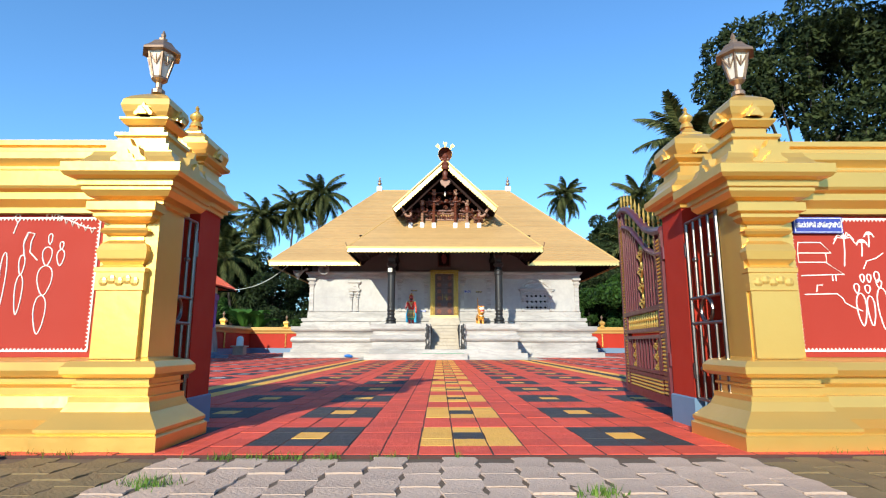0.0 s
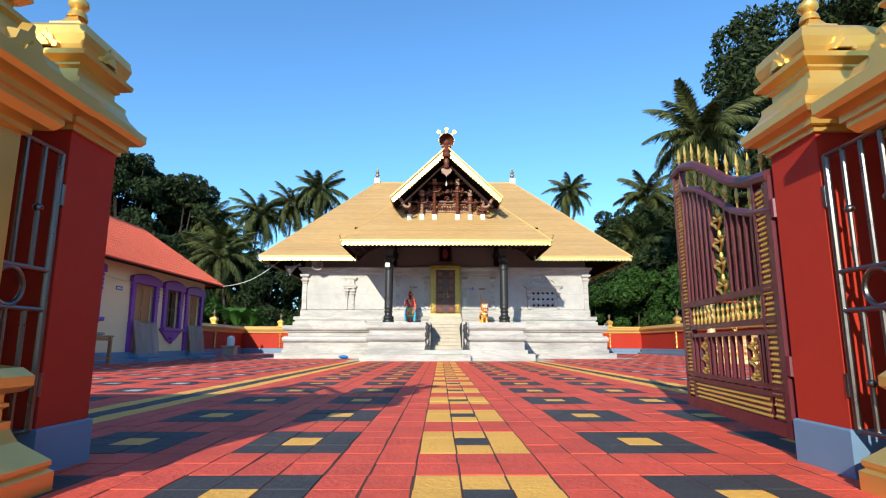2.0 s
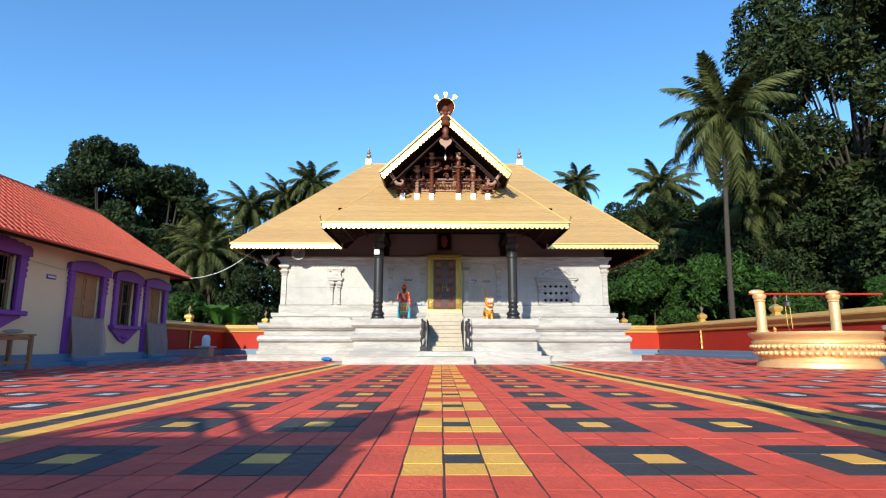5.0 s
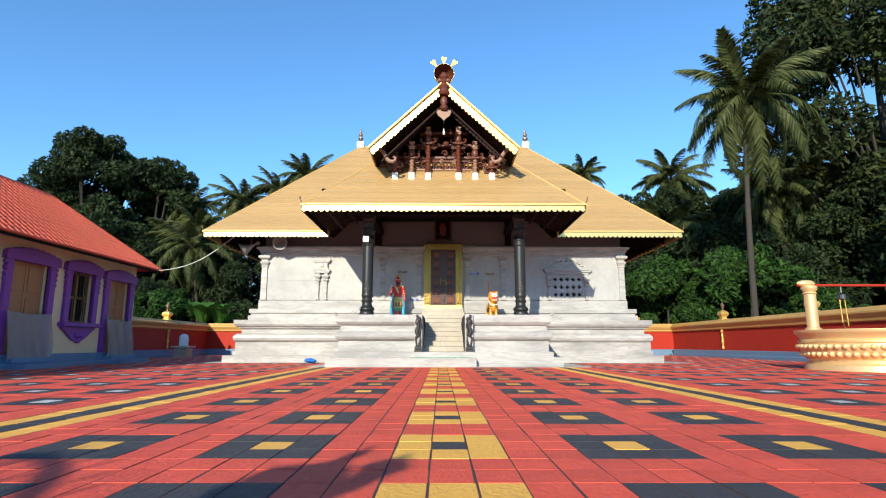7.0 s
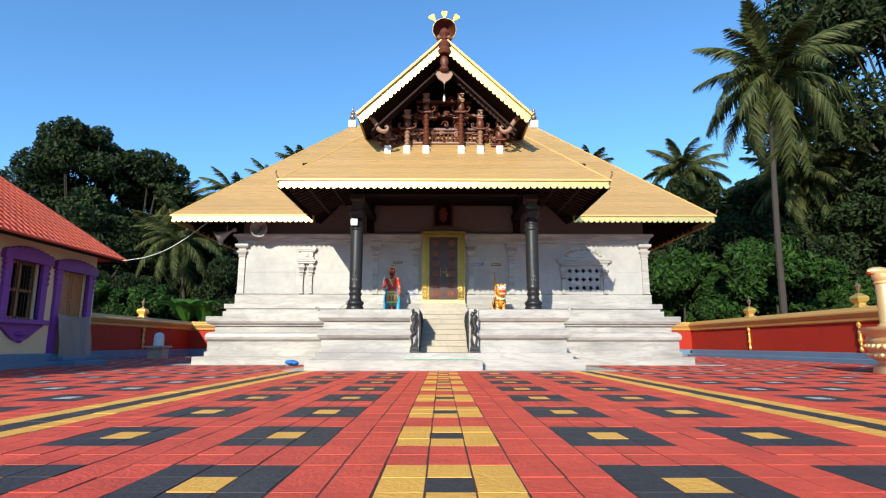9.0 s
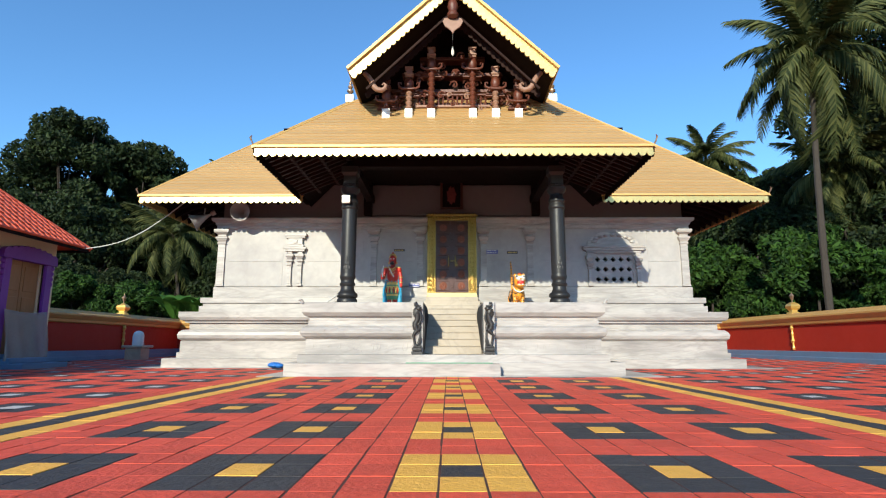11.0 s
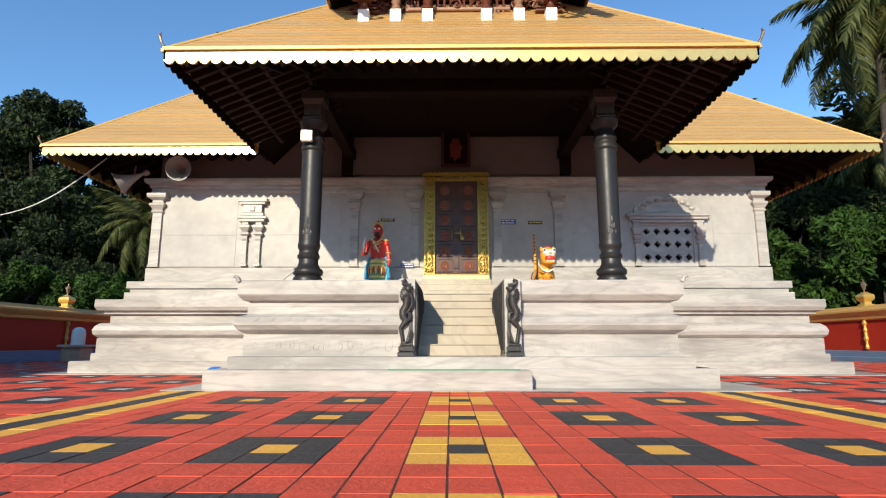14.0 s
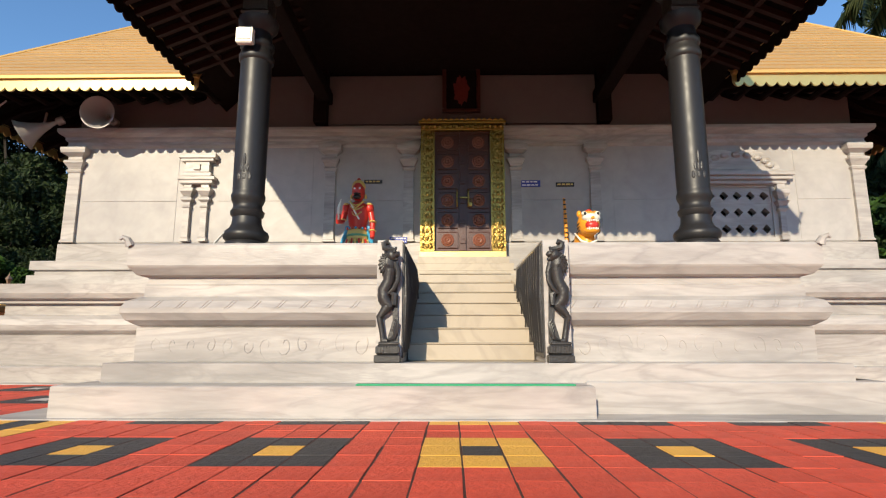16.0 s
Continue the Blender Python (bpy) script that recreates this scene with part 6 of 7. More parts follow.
for i, (a, b, z0, z1) in enumerate(OPEN):
    is_win = z0 > 0.5
    nm = "window" if is_win else "door"
    fr = part(nm + "_frame", ornate_frame(a, b, z0, z1, is_win), PURPLE, house, "purple scalloped plaster frame")
    if is_win:
        bm = B()
        for f in (0.0, 0.5, 1.0):
            y = a + 0.04 + (b - a - 0.08) * f
            box(bm, HX - 0.22, HX - 0.14, y - 0.045, y + 0.045, z0, z1)
        for z in (z0 + 0.04, (z0 + z1) / 2, z1 - 0.04):
            box(bm, HX - 0.22, HX - 0.14, a, b, z - 0.04, z + 0.04)
        part("casement", bm, WOOD_PLAIN, fr, "brown wooden casement")
        for k in range(1, 10):
            bm = B()
            y = a + (b - a) * k / 10
            tube(bm, [(HX - 0.10, y, z0), (HX - 0.10, y, z1)], 0.012, 5)
            part("window_bar", bm, BLACK_GLOSS, fr)
    else:
        for k in (0, 1):
            y0, y1 = a + k * (b - a) / 2 + 0.01, a + (k + 1) * (b - a) / 2 - 0.01
            bm = B()
            box(bm, HX - 0.2, HX - 0.13, y0, y1, z0, z1)
            for q in range(3):
                zz0 = z0 + 0.12 + q * (z1 - z0 - 0.1) / 3
                box(bm, HX - 0.135, HX - 0.105, y0 + 0.1, y1 - 0.1, zz0, zz0 + (z1 - z0) / 3 - 0.2, 0.012)
            part("door_leaf", bm, WOOD_PLAIN, fr, "closed brown panelled wooden door leaf")
        bm = B()
        box(bm, HX, HX + 0.9, a - 0.2, b + 0.2, -0.02, 0.16, 0.02)
        box(bm, HX, HX + 0.45, a - 0.1, b + 0.1, 0.16, 0.30, 0.02)
        part("door_step", bm, BLUE_PAINT, fr)
        # dusty net hung over the lower half
        bm = B()
        ny, nz = 22, 10
        grid = []
        for q in range(nz + 1):
            row = []
            for r in range(ny + 1):
                f = r / ny
                g = q / nz
                row.append(bm.verts.new((HX + 0.20 + 0.25 * (1 - g) * 0.5 + 0.05 * math.sin(f * 19 + q * 0.4) * (1.1 - g * 0.6), a - 0.15 + (b - a + 0.25) * f, 0.22 + 1.38 * g - 0.06 * math.sin(math.pi * f) * g)))
            grid.append(row)
        for q in range(nz):
            for r in range(ny):
                bm.faces.new((grid[q][r], grid[q][r + 1], grid[q + 1][r + 1], grid[q + 1][r]))
        net = part("net_curtain", bm, NET, None, "dusty grey net hung over the door", smooth=True, category="net", group="door nets")
        sol = net.modifiers.new("thick", "SOLIDIFY")
        sol.thickness = 0.004
# roof: hipped, clay tiles in courses with ribs
EXh, EZh, RXh, RZh = -11.25, 3.55, -14.2, 5.95
HYa, HYb = HY0 - 0.8, 29.7
slope = (RZh - EZh) / (EXh - RXh)
ew = 2 * RXh - EXh
ta, tb = (RXh, HYa + 0.2, RZh), (RXh, HYb - 2.6, RZh)
c0, c1, c2, c3 = (EXh, HYa, EZh), (EXh, HYb, EZh), (ew, HYb, EZh), (ew, HYa, EZh)
for q, n in (((c0, c1, tb, ta), 14), ((c2, c3, ta, tb), 14)):
    courses(house, ROOF_TILE, *q, n, 0.03, 0.03, "tile_course")
courses(house, ROOF_TILE, c1, c2, tuple(Vector(tb) + Vector((-0.01, 0, 0))), tb, 14, 0.03, 0.03, "tile_course")
# rolled tile ribs down the front slope and the hip
n_r = int((HYb - 7.0) / 0.24)
for i in range(n_r):
    y = HYb - 0.1 - i * 0.24
    top_f = min(1.0, (HYb - y) / 2.6)
    p = Vector((EXh, y, EZh + 0.055))
    q = Vector((EXh + (RXh - EXh) * top_f, y, EZh + (RZh - EZh) * top_f + 0.055))
    m = B()
    beam(m, p, q, 0.06, 0.05)
    part("tile_rib", m, ROOF_TILE, house)
bm = B()
tube(bm, [ta, tb], 0.09, 8)
tube(bm, [tb, c1], 0.08, 8)
tube(bm, [tb, c2], 0.08, 8)
part("ridge_tiles", bm, ROOF_TILE, house)
bm = B()
box(bm, EXh - 0.06, EXh - 0.01, HYa, HYb, EZh - 0.08, EZh - 0.01)
box(bm, ew, EXh, HYb - 0.06, HYb - 0.01, EZh - 0.08, EZh - 0.01)
part("fascia", bm, WOOD_SHADED, house)
bm = B()
v = ring(bm, [(EXh - 0.07, HYa, EZh - 0.05), (EXh - 0.07, HYb - 0.07, EZh - 0.05), (HX, HYb - 0.07, EZh + 0.3), (HX, HYa, EZh + 0.3)])
bm.faces.new(v)
part("soffit", bm, WOOD_SHADED, house)

# table by the wall
tab = thing("wooden_table", (-11.5, 19.75, 0), "old wooden table standing by the cream wall", "table")
bm = B()
box(bm, -11.85, -11.15, 19.10, 20.45, 0.92, 0.97, 0.008)
part("tabletop", bm, WOOD_PLAIN, tab)
for x in (-11.78, -11.22):
    for y in (19.20, 20.35):
        bm = B()
        box(bm, x - 0.045, x + 0.045, y - 0.045, y + 0.045, 0.022 if x > -11.5 else 0.14, 0.92)
        part("leg", bm, WOOD_PLAIN, tab)
bm = B()
box(bm, -11.80, -11.76, 19.20, 20.35, 0.80, 0.90)
box(bm, -11.24, -11.20, 19.20, 20.35, 0.80, 0.90)
box(bm, -11.24, -11.20, 19.20, 20.35, 0.2, 0.26)
part("apron", bm, WOOD_PLAIN, tab)
bm = B()
blob(bm, (-11.5, 20.05, 1.03), (0.22, 0.28, 0.06), 10, 6)
part("cloth_bundle", bm, NET, None, "grey cloth bundle lying on the table", smooth=True, category="cloth")

# notice board and small signs on the wall
nb = thing("notice_board", (HX, 17.6, 1.4), "black notice board with rows of pale writing", "notice board")
bm = B()
box(bm, HX, HX + 0.05, 16.98, 18.34, 1.35, 3.3, 0.01)
part("board", bm, SIGN_BLACK, nb)
rs = random.Random(3)
bm = B()
for r in range(12):
    z = 3.0 - r * 0.11
    u = 17.06
    while u < 18.2:
        w = rs.uniform(0.06, 0.16)
        box(bm, HX + 0.05, HX + 0.054, u, min(u + w, 18.27), z, z + 0.022)
        u += w + 0.05
part("writing", bm, WHITE_PAINT, nb)
bm = B()
box(bm, HX + 0.05, HX + 0.054, 17.02, 18.30, 1.42, 1.62)
part("gold_band", bm, SIGN_GOLD, nb)

hp = thing("wall_plate", (HX, 22.05, 2.7), "small dark blue plate with pale writing on the wall", "sign")
bm = B()
box(bm, HX, HX + 0.02, 21.85, 22.25, 2.66, 2.80, 0.003)
part("plate", bm, SIGN_BLUE, hp)
bm = B()
for k in range(5):
    box(bm, HX + 0.02, HX + 0.023, 21.89 + k * 0.07, 21.94 + k * 0.07, 2.70, 2.76)
part("writing", bm, WHITE_PAINT, hp)
bm = B()
tube(bm, [(HX + 0.06, 21.0, 3.10), (HX + 0.07, 22.3, 3.02), (HX + 0.06, 23.2, 3.12)], 0.012, 5)
part("wall_cable", bm, CABLE, None, "thin cable slung along the cream wall", category="cable")


# ---- temple door ----
door = thing("temple_door", (CX, 29.6, 2.07), "closed double teak door in an embossed brass frame", "door")
fy0, fy1 = 29.43, 29.72
for s in (-1, 1):
    bm = B()
    a, b = CX + s * 0.50, CX + s * 0.75
    a, b = min(a, b), max(a, b)
    box(bm, a, b, fy0, fy1, 2.21, 4.44, 0.01)
    part("brass_jamb", bm, DOOR_BRASS, door, "embossed brass jamb")
    bm = B()
    re_ = random.Random(70 + s)
    for i in range(16):
        z = 2.30 + i * 0.135
        xx = (a + b) / 2
        blob(bm, (xx, fy0 - 0.004, z), (0.035, 0.022, 0.045), 8, 5)
        for q in (-1, 1):
            tube(bm, [(xx + q * 0.03, fy0 - 0.004, z - 0.05), (xx + q * 0.085, fy0 - 0.014, z - 0.01), (xx + q * 0.07, fy0 - 0.014, z + 0.045), (xx + q * 0.04, fy0 - 0.006, z + 0.03)], [0.008, 0.018, 0.016, 0.008], 5)
            blob(bm, (xx + q * re_.uniform(0.03, 0.09), fy0 - 0.004, z + re_.uniform(0.04, 0.08)), (0.02, 0.014, 0.018), 6, 4)
    part("embossing", bm, DOOR_BRASS, door, smooth=True)
bm = B()
box(bm, CX - 0.75, CX + 0.75, fy0, fy1, 4.44, 4.56, 0.01)
box(bm, CX - 0.79, CX + 0.79, fy0 - 0.03, fy1, 4.56, 4.62, 0.015)
part("brass_head", bm, DOOR_BRASS, door)
bm = B()
for i in range(15):
    x = CX - 0.7 + i * 0.1
    blob(bm, (x, fy0 - 0.015, 4.505), (0.038, 0.03, 0.045), 7, 5)
    tube(bm, [(x - 0.05, fy0 - 0.01, 4.61), (x, fy0 - 0.02, 4.635), (x + 0.05, fy0 - 0.01, 4.61)], [0.012, 0.025, 0.012], 6)
part("embossing", bm, DOOR_BRASS, door, smooth=True)
bm = B()
box(bm, CX - 0.75, CX + 0.75, fy0 - 0.03, fy1, 2.071, 2.21, 0.01)
part("brass_sill", bm, GOLD_TRIM, door)
for s in (-1, 1):
    a, b = (CX - 0.5, CX - 0.055) if s < 0 else (CX + 0.055, CX + 0.5)
    bm = B()
    box(bm, a, b, 29.525, 29.605, 2.22, 4.44)
    leaf = part("door_leaf", bm, WOOD_DOOR, door)
    for j in range(6):
        z0 = 2.27 + j * 0.36
        bm = B()
        box(bm, a + 0.05, b - 0.03, 29.500, 29.530, z0, z0 + 0.30, 0.015)
        part("panel", bm, WOOD_DOOR, leaf)
        bm = B()
        xc, zc = (a + b) / 2 + 0.01, z0 + 0.15
        for rad, dep in ((0.115, 0.0), (0.075, 0.012)):
            rows = [ring(bm, [(xc + r2 * math.cos(2 * math.pi * i / 20), 29.500 - dep - y2, zc + r2 * math.sin(2 * math.pi * i / 20)) for i in range(20)]) for r2, y2 in ((rad, -0.004), (rad, 0.01), (rad - 0.02, 0.02), (rad - 0.035, 0.008))]
            skin(bm, rows)
        blob(bm, (xc, 29.480, zc), (0.025, 0.02, 0.025), 8, 5)
        part("rosette", bm, DOOR_CARVED, leaf, smooth=True)
bm = B()
box(bm, CX - 0.054, CX + 0.054, 29.485, 29.565, 2.22, 4.44, 0.015)
for j in range(6):
    box(bm, CX - 0.045, CX + 0.045, 29.465, 29.495, 2.35 + j * 0.36, 2.42 + j * 0.36, 0.008)
part("meeting_stile", bm, WOOD_DOOR, door)
bm = B()
for sg in (-1, 1):
    tube(bm, [(CX + sg * 0.10, 29.475, 3.02), (CX + sg * 0.10, 29.43, 3.08), (CX + sg * 0.10, 29.43, 3.28), (CX + sg * 0.10, 29.475, 3.34)], 0.014, 6)
beam(bm, (CX - 0.05, 29.45, 3.18), (CX + 0.12, 29.45, 3.18), 0.02, 0.024)
part("bolt", bm, DOOR_BRASS, door)
bm = B()
box(bm, CX + 0.10, CX + 0.17, 29.445, 29.475, 3.02, 3.10, 0.008)
tube(bm, [(CX + 0.115, 29.460, 3.10), (CX + 0.12, 29.460, 3.16), (CX + 0.15, 29.460, 3.16), (CX + 0.155, 29.460, 3.10)], 0.008, 6)
part("padlock", bm, DOOR_BRASS, door)

# framed picture over the door
DARK_RED_PICTURE = mat("dark_red_picture", (0.16, 0.018, 0.014), 0.5, var=0.8, scale=14, stain=0.8, bump=0.1)
pic = thing("framed_picture", (0.02, 29.62, 4.83), "dark red picture in a wooden frame above the door", "picture")
bm = B()
for a, b, c, d in ((-0.33, 0.37, 4.82, 4.89), (-0.33, 0.37, 5.70, 5.77), (-0.33, -0.26, 4.89, 5.70), (0.30, 0.37, 4.89, 5.70)):
    box(bm, a, b, 29.52, 29.60, c, d, 0.01)
part("frame", bm, WOOD_DOOR, pic)
bm = B()
box(bm, -0.27, 0.31, 29.57, 29.60, 4.88, 5.71)
part("canvas", bm, WOOD_SHADED, pic)
bm = B()
pts = []
for i in range(64):
    a = 2 * math.pi * i / 64
    q = 1 + 0.10 * math.sin(7 * a + 0.6) + 0.06 * math.sin(12 * a) + 0.05 * math.sin(19 * a)
    pts.append((0.02 + 0.14 * q * math.cos(a), 5.27 + 0.27 * q * math.sin(a)))
prism(bm, pts, "y", 29.566, 29.572)
part("painted_shape", bm, DARK_RED_PICTURE, pic)

# guardian statue, one plain mesh in painted bands
st = B()
sx, sy, sz = -1.70, 28.75, 1.62
SW, SH = 0.70, 0.945
def sblob(c, r, mi, seg=12, rw=9):
    n0 = len(st.faces)
    blob(st, (sx + SW * c[0], sy + c[1], sz + SH * c[2]), (SW * r[0], r[1], SH * r[2]), seg, rw)
    st.faces.ensure_lookup_table()
    for f in st.faces[n0:]:
        f.material_index = mi
def stube(pts, r, mi, seg=9):
    n0 = len(st.faces)
    tube(st, [(sx + SW * a, sy + b, sz + SH * c) for a, b, c in pts], [q * SW for q in r] if isinstance(r, list) else r * SW, seg)
    st.faces.ensure_lookup_table()
    for f in st.faces[n0:]:
        f.material_index = mi
def slathe(prof, mi, seg=16):
    n0 = len(st.faces)
    lathe(st, [(r * SW, sz + SH * z) for r, z in prof], seg, sx, sy)
    st.faces.ensure_lookup_table()
    for f in st.faces[n0:]:
        f.material_index = mi
RED_I, BLUE_I, GRN_I, GLD_I, BLK_I, WHT_I = range(6)
slathe([(0.34, 0.0), (0.34, 0.06), (0.30, 0.08)], WHT_I)
for s in (-1, 1):
    stube([(s * 0.12, 0, 0.08), (s * 0.12, -0.01, 0.35), (s * 0.1, 0, 0.62)], [0.085, 0.09, 0.11], RED_I)
    sblob((s * 0.13, -0.08, 0.1), (0.08, 0.15, 0.05), RED_I)
    stube([(s * 0.25, 0.02, 0.95), (s * 0.30, 0.03, 0.6), (s * 0.29, 0.03, 0.2)], [0.05, 0.09, 0.12], BLUE_I)
slathe([(0.2, 0.34), (0.25, 0.4), (0.24, 0.55), (0.21, 0.68)], GRN_I)
slathe([(0.24, 0.44), (0.265, 0.47), (0.25, 0.5)], GLD_I)
slathe([(0.21, 0.66), (0.255, 0.70), (0.25, 0.84), (0.21, 0.9)], GLD_I)
slathe([(0.225, 0.73), (0.262, 0.755), (0.258, 0.785), (0.225, 0.80)], GRN_I)
slathe([(0.18, 0.88), (0.22, 1.0), (0.25, 1.2), (0.22, 1.32), (0.09, 1.38), (0.075, 1.42)], RED_I)
for s in (-1, 1):
    sblob((s * 0.27, 0, 1.26), (0.1, 0.1, 0.1), RED_I)
stube([(0.28, 0, 1.25), (0.35, -0.02, 1.0), (0.36, -0.06, 0.8), (0.36, -0.1, 0.72)], [0.075, 0.07, 0.06, 0.05], RED_I)
stube([(-0.28, 0, 1.25), (-0.36, -0.05, 1.02), (-0.40, -0.2, 0.98), (-0.38, -0.26, 1.1)], [0.075, 0.07, 0.06, 0.05], RED_I)
for s, z in ((1, 1.02), (1, 0.86), (-1, 1.05)):
    sblob((s * 0.35, -0.02, z), (0.09, 0.09, 0.025), GLD_I)
stube([(-0.38, -0.27, 1.0), (-0.38, -0.28, 1.2), (-0.33, -0.26, 1.36)], [0.02, 0.035, 0.01], WHT_I)
sblob((0, -0.02, 1.55), (0.155, 0.15, 0.18), RED_I)
slathe([(0.15, 1.62), (0.165, 1.64), (0.15, 1.69), (0.11, 1.74), (0.05, 1.77)], GLD_I)
sblob((0, 0.0, 1.77), (0.05, 0.05, 0.04), RED_I)
for s in (-1, 1):
    sblob((s * 0.165, 0.0, 1.47), (0.032, 0.04, 0.045), GLD_I)
    sblob((s * 0.06, -0.155, 1.58), (0.028, 0.02, 0.02), WHT_I)
sblob((0, -0.17, 1.48), (0.09, 0.03, 0.02), BLK_I)
sblob((0, -0.15, 1.43), (0.10, 0.06, 0.04), BLK_I)
for z, w in ((1.30, 0.17), (1.22, 0.15), (1.12, 0.11)):
    stube([(-w, -0.14, z + 0.05), (-w * 0.5, -0.24, z - 0.02), (0, -0.265, z - 0.05), (w * 0.5, -0.24, z - 0.02), (w, -0.14, z + 0.05)], 0.014, GLD_I, 6)
for i in range(9):
    a = math.pi * (1.08 + 0.105 * i)
    sblob((0.25 * math.cos(a), 0.2 * math.sin(a), 0.88), (0.03, 0.03, 0.025), RED_I if i % 2 else BLUE_I, 6, 5)
    stube([(0.25 * math.cos(a), 0.2 * math.sin(a), 0.70), (0.27 * math.cos(a), 0.225 * math.sin(a), 0.60), (0.25 * math.cos(a), 0.21 * math.sin(a), 0.52)], [0.02, 0.03, 0.012], RED_I if i % 2 else GLD_I, 6)
for s in (-1, 1):
    sblob((s * 0.27, -0.03, 1.32), (0.075, 0.085, 0.03), GLD_I, 8, 5)
    stube([(s * 0.22, -0.06, 0.88), (s * 0.33, -0.04, 0.7), (s * 0.36, -0.03, 0.45)], [0.03, 0.05, 0.06], BLUE_I, 7)
stube([(-0.15, -0.18, 1.34), (-0.02, -0.25, 1.15), (0.08, -0.22, 1.02)], 0.02, WHT_I)
stube([(0.15, -0.18, 1.34), (0.0, -0.26, 1.2), (-0.15, -0.18, 1.34)], 0.022, GLD_I)
part("guardian_statue", st, [RED_GLOSS, BLUE_GLOSS, GREEN_GLOSS, SIGN_GOLD, BLACK_GLOSS, CREAM_GLOSS], None, "painted red guardian statue with gold crown on the porch", smooth=True, category="statue", at=(sx, sy, sz))

# tiger statue
st = B()
sx, sy, sz = 1.90, 28.6, 1.62
SW, SH = 0.64, 0.93
OR_I, BK_I, WH_I, RD_I = range(4)
sblob((-0.03, 0.40, 0.50), (0.27, 0.62, 0.24), OR_I, 16, 11)
sblob((0, -0.15, 0.56), (0.25, 0.28, 0.30), OR_I, 14, 9)
for s in (-1, 1):
    stube([(s * 0.15, -0.2, 0.5), (s * 0.16, -0.25, 0.3), (s * 0.16, -0.28, 0.06)], [0.12, 0.09, 0.09], OR_I)
    sblob((s * 0.16, -0.34, 0.06), (0.1, 0.15, 0.06), OR_I)
    stube([(s * 0.17, 0.8, 0.5), (s * 0.18, 0.85, 0.3), (s * 0.17, 0.8, 0.06)], [0.14, 0.1, 0.09], OR_I)
# head: orange skull, white brow and muzzle, wide red mouth with teeth
sblob((0.02, -0.40, 0.86), (0.26, 0.22, 0.22), OR_I, 16, 11)
sblob((0.03, -0.55, 0.93), (0.22, 0.11, 0.075), WH_I)
sblob((0.03, -0.55, 0.72), (0.19, 0.10, 0.06), OR_I)
sblob((0.03, -0.59, 0.80), (0.16, 0.07, 0.085), RD_I)
sblob((0.03, -0.64, 0.91), (0.05, 0.04, 0.03), OR_I, 8, 6)
for i in range(7):
    u = -0.09 + 0.04 * i
    sblob((u, -0.655 + 0.4 * abs(u - 0.03) ** 1.5, 0.865), (0.018, 0.015, 0.032 if i in (1, 5) else 0.018), WH_I, 6, 5)
    sblob((u, -0.650 + 0.4 * abs(u - 0.03) ** 1.5, 0.735), (0.018, 0.015, 0.028 if i in (1, 5) else 0.016), WH_I, 6, 5)
for s in (-1, 1):
    sblob((0.02 + s * 0.15, -0.57, 0.99), (0.07, 0.05, 0.04), WH_I)
    sblob((0.02 + s * 0.15, -0.61, 0.985), (0.035, 0.02, 0.028), BK_I)
    sblob((0.02 + s * 0.19, -0.34, 1.04), (0.06, 0.05, 0.06), OR_I)
    for k in range(3):
        stube([(0.02 + s * 0.24, -0.50, 0.86 - 0.06 * k), (0.02 + s * 0.265, -0.38, 0.84 - 0.06 * k), (0.02 + s * 0.22, -0.25, 0.82 - 0.06 * k)], [0.006, 0.016, 0.006], BK_I, 5)
        stube([(s * 0.05, -0.43, 0.52 - 0.11 * k), (s * 0.15, -0.41, 0.49 - 0.11 * k), (s * 0.25, -0.28, 0.53 - 0.11 * k)], [0.006, 0.018, 0.008], BK_I, 5)
    stube([(s * 0.26, -0.25, 0.74), (s * 0.18, -0.42, 0.58), (0, -0.46, 0.52)], [0.015, 0.03, 0.03], WH_I, 7)
sblob((0.03, -0.40, 1.07), (0.08, 0.08, 0.035), RD_I)
for i in range(9):
    y = -0.15 + i * 0.12
    for s in (-1, 1):
        stube([(s * 0.05, y, 0.75), (s * 0.21, y + 0.02, 0.66), (s * 0.275, y, 0.45), (s * 0.24, y, 0.3)], [0.008, 0.022, 0.022, 0.008], BK_I, 6)
stube([(0.0, 0.85, 0.5), (-0.08, 0.9, 0.8), (-0.10, 0.85, 1.2), (-0.14, 0.8, 1.64)], [0.06, 0.055, 0.05, 0.03], OR_I)
for k in range(9):
    sblob((-0.085 - 0.006 * k, 0.885 - 0.01 * k, 0.90 + k * 0.088), (0.055 - 0.002 * k, 0.06, 0.018), BK_I, 8, 5)
part("tiger_statue", st, [ORANGE_GLOSS, BLACK_GLOSS, CREAM_GLOSS, RED_GLOSS], None, "painted orange striped tiger statue with open mouth on the porch", smooth=True, category="statue", at=(sx, sy, sz))


# small name plates, their writing too small to read
def plate(x, z, w, h, base, ink, y=29.70, rows=1, label=""):
    p = thing("name_plate", (x, y, z), label, "sign")
    bm = B()
    box(bm, x - w / 2, x + w / 2, y - 0.02, y - 0.0, z - h / 2, z + h / 2, 0.003)
    part("plate", bm, base, p)
    bm = B()
    rr = random.Random(int(x * 100) + rows)
    for r in range(rows):
        zz = z + h * (0.5 - (r + 0.5) / rows)
        u = x - w * 0.42
        while u < x + w * 0.38:
            ww = rr.uniform(0.03, 0.07)
            box(bm, u, min(u + ww, x + w * 0.42), y - 0.023, y - 0.0195, zz - h * 0.17 / rows, zz + h * 0.2 / rows)
            u += ww + 0.018
    part("writing", bm, ink, p)


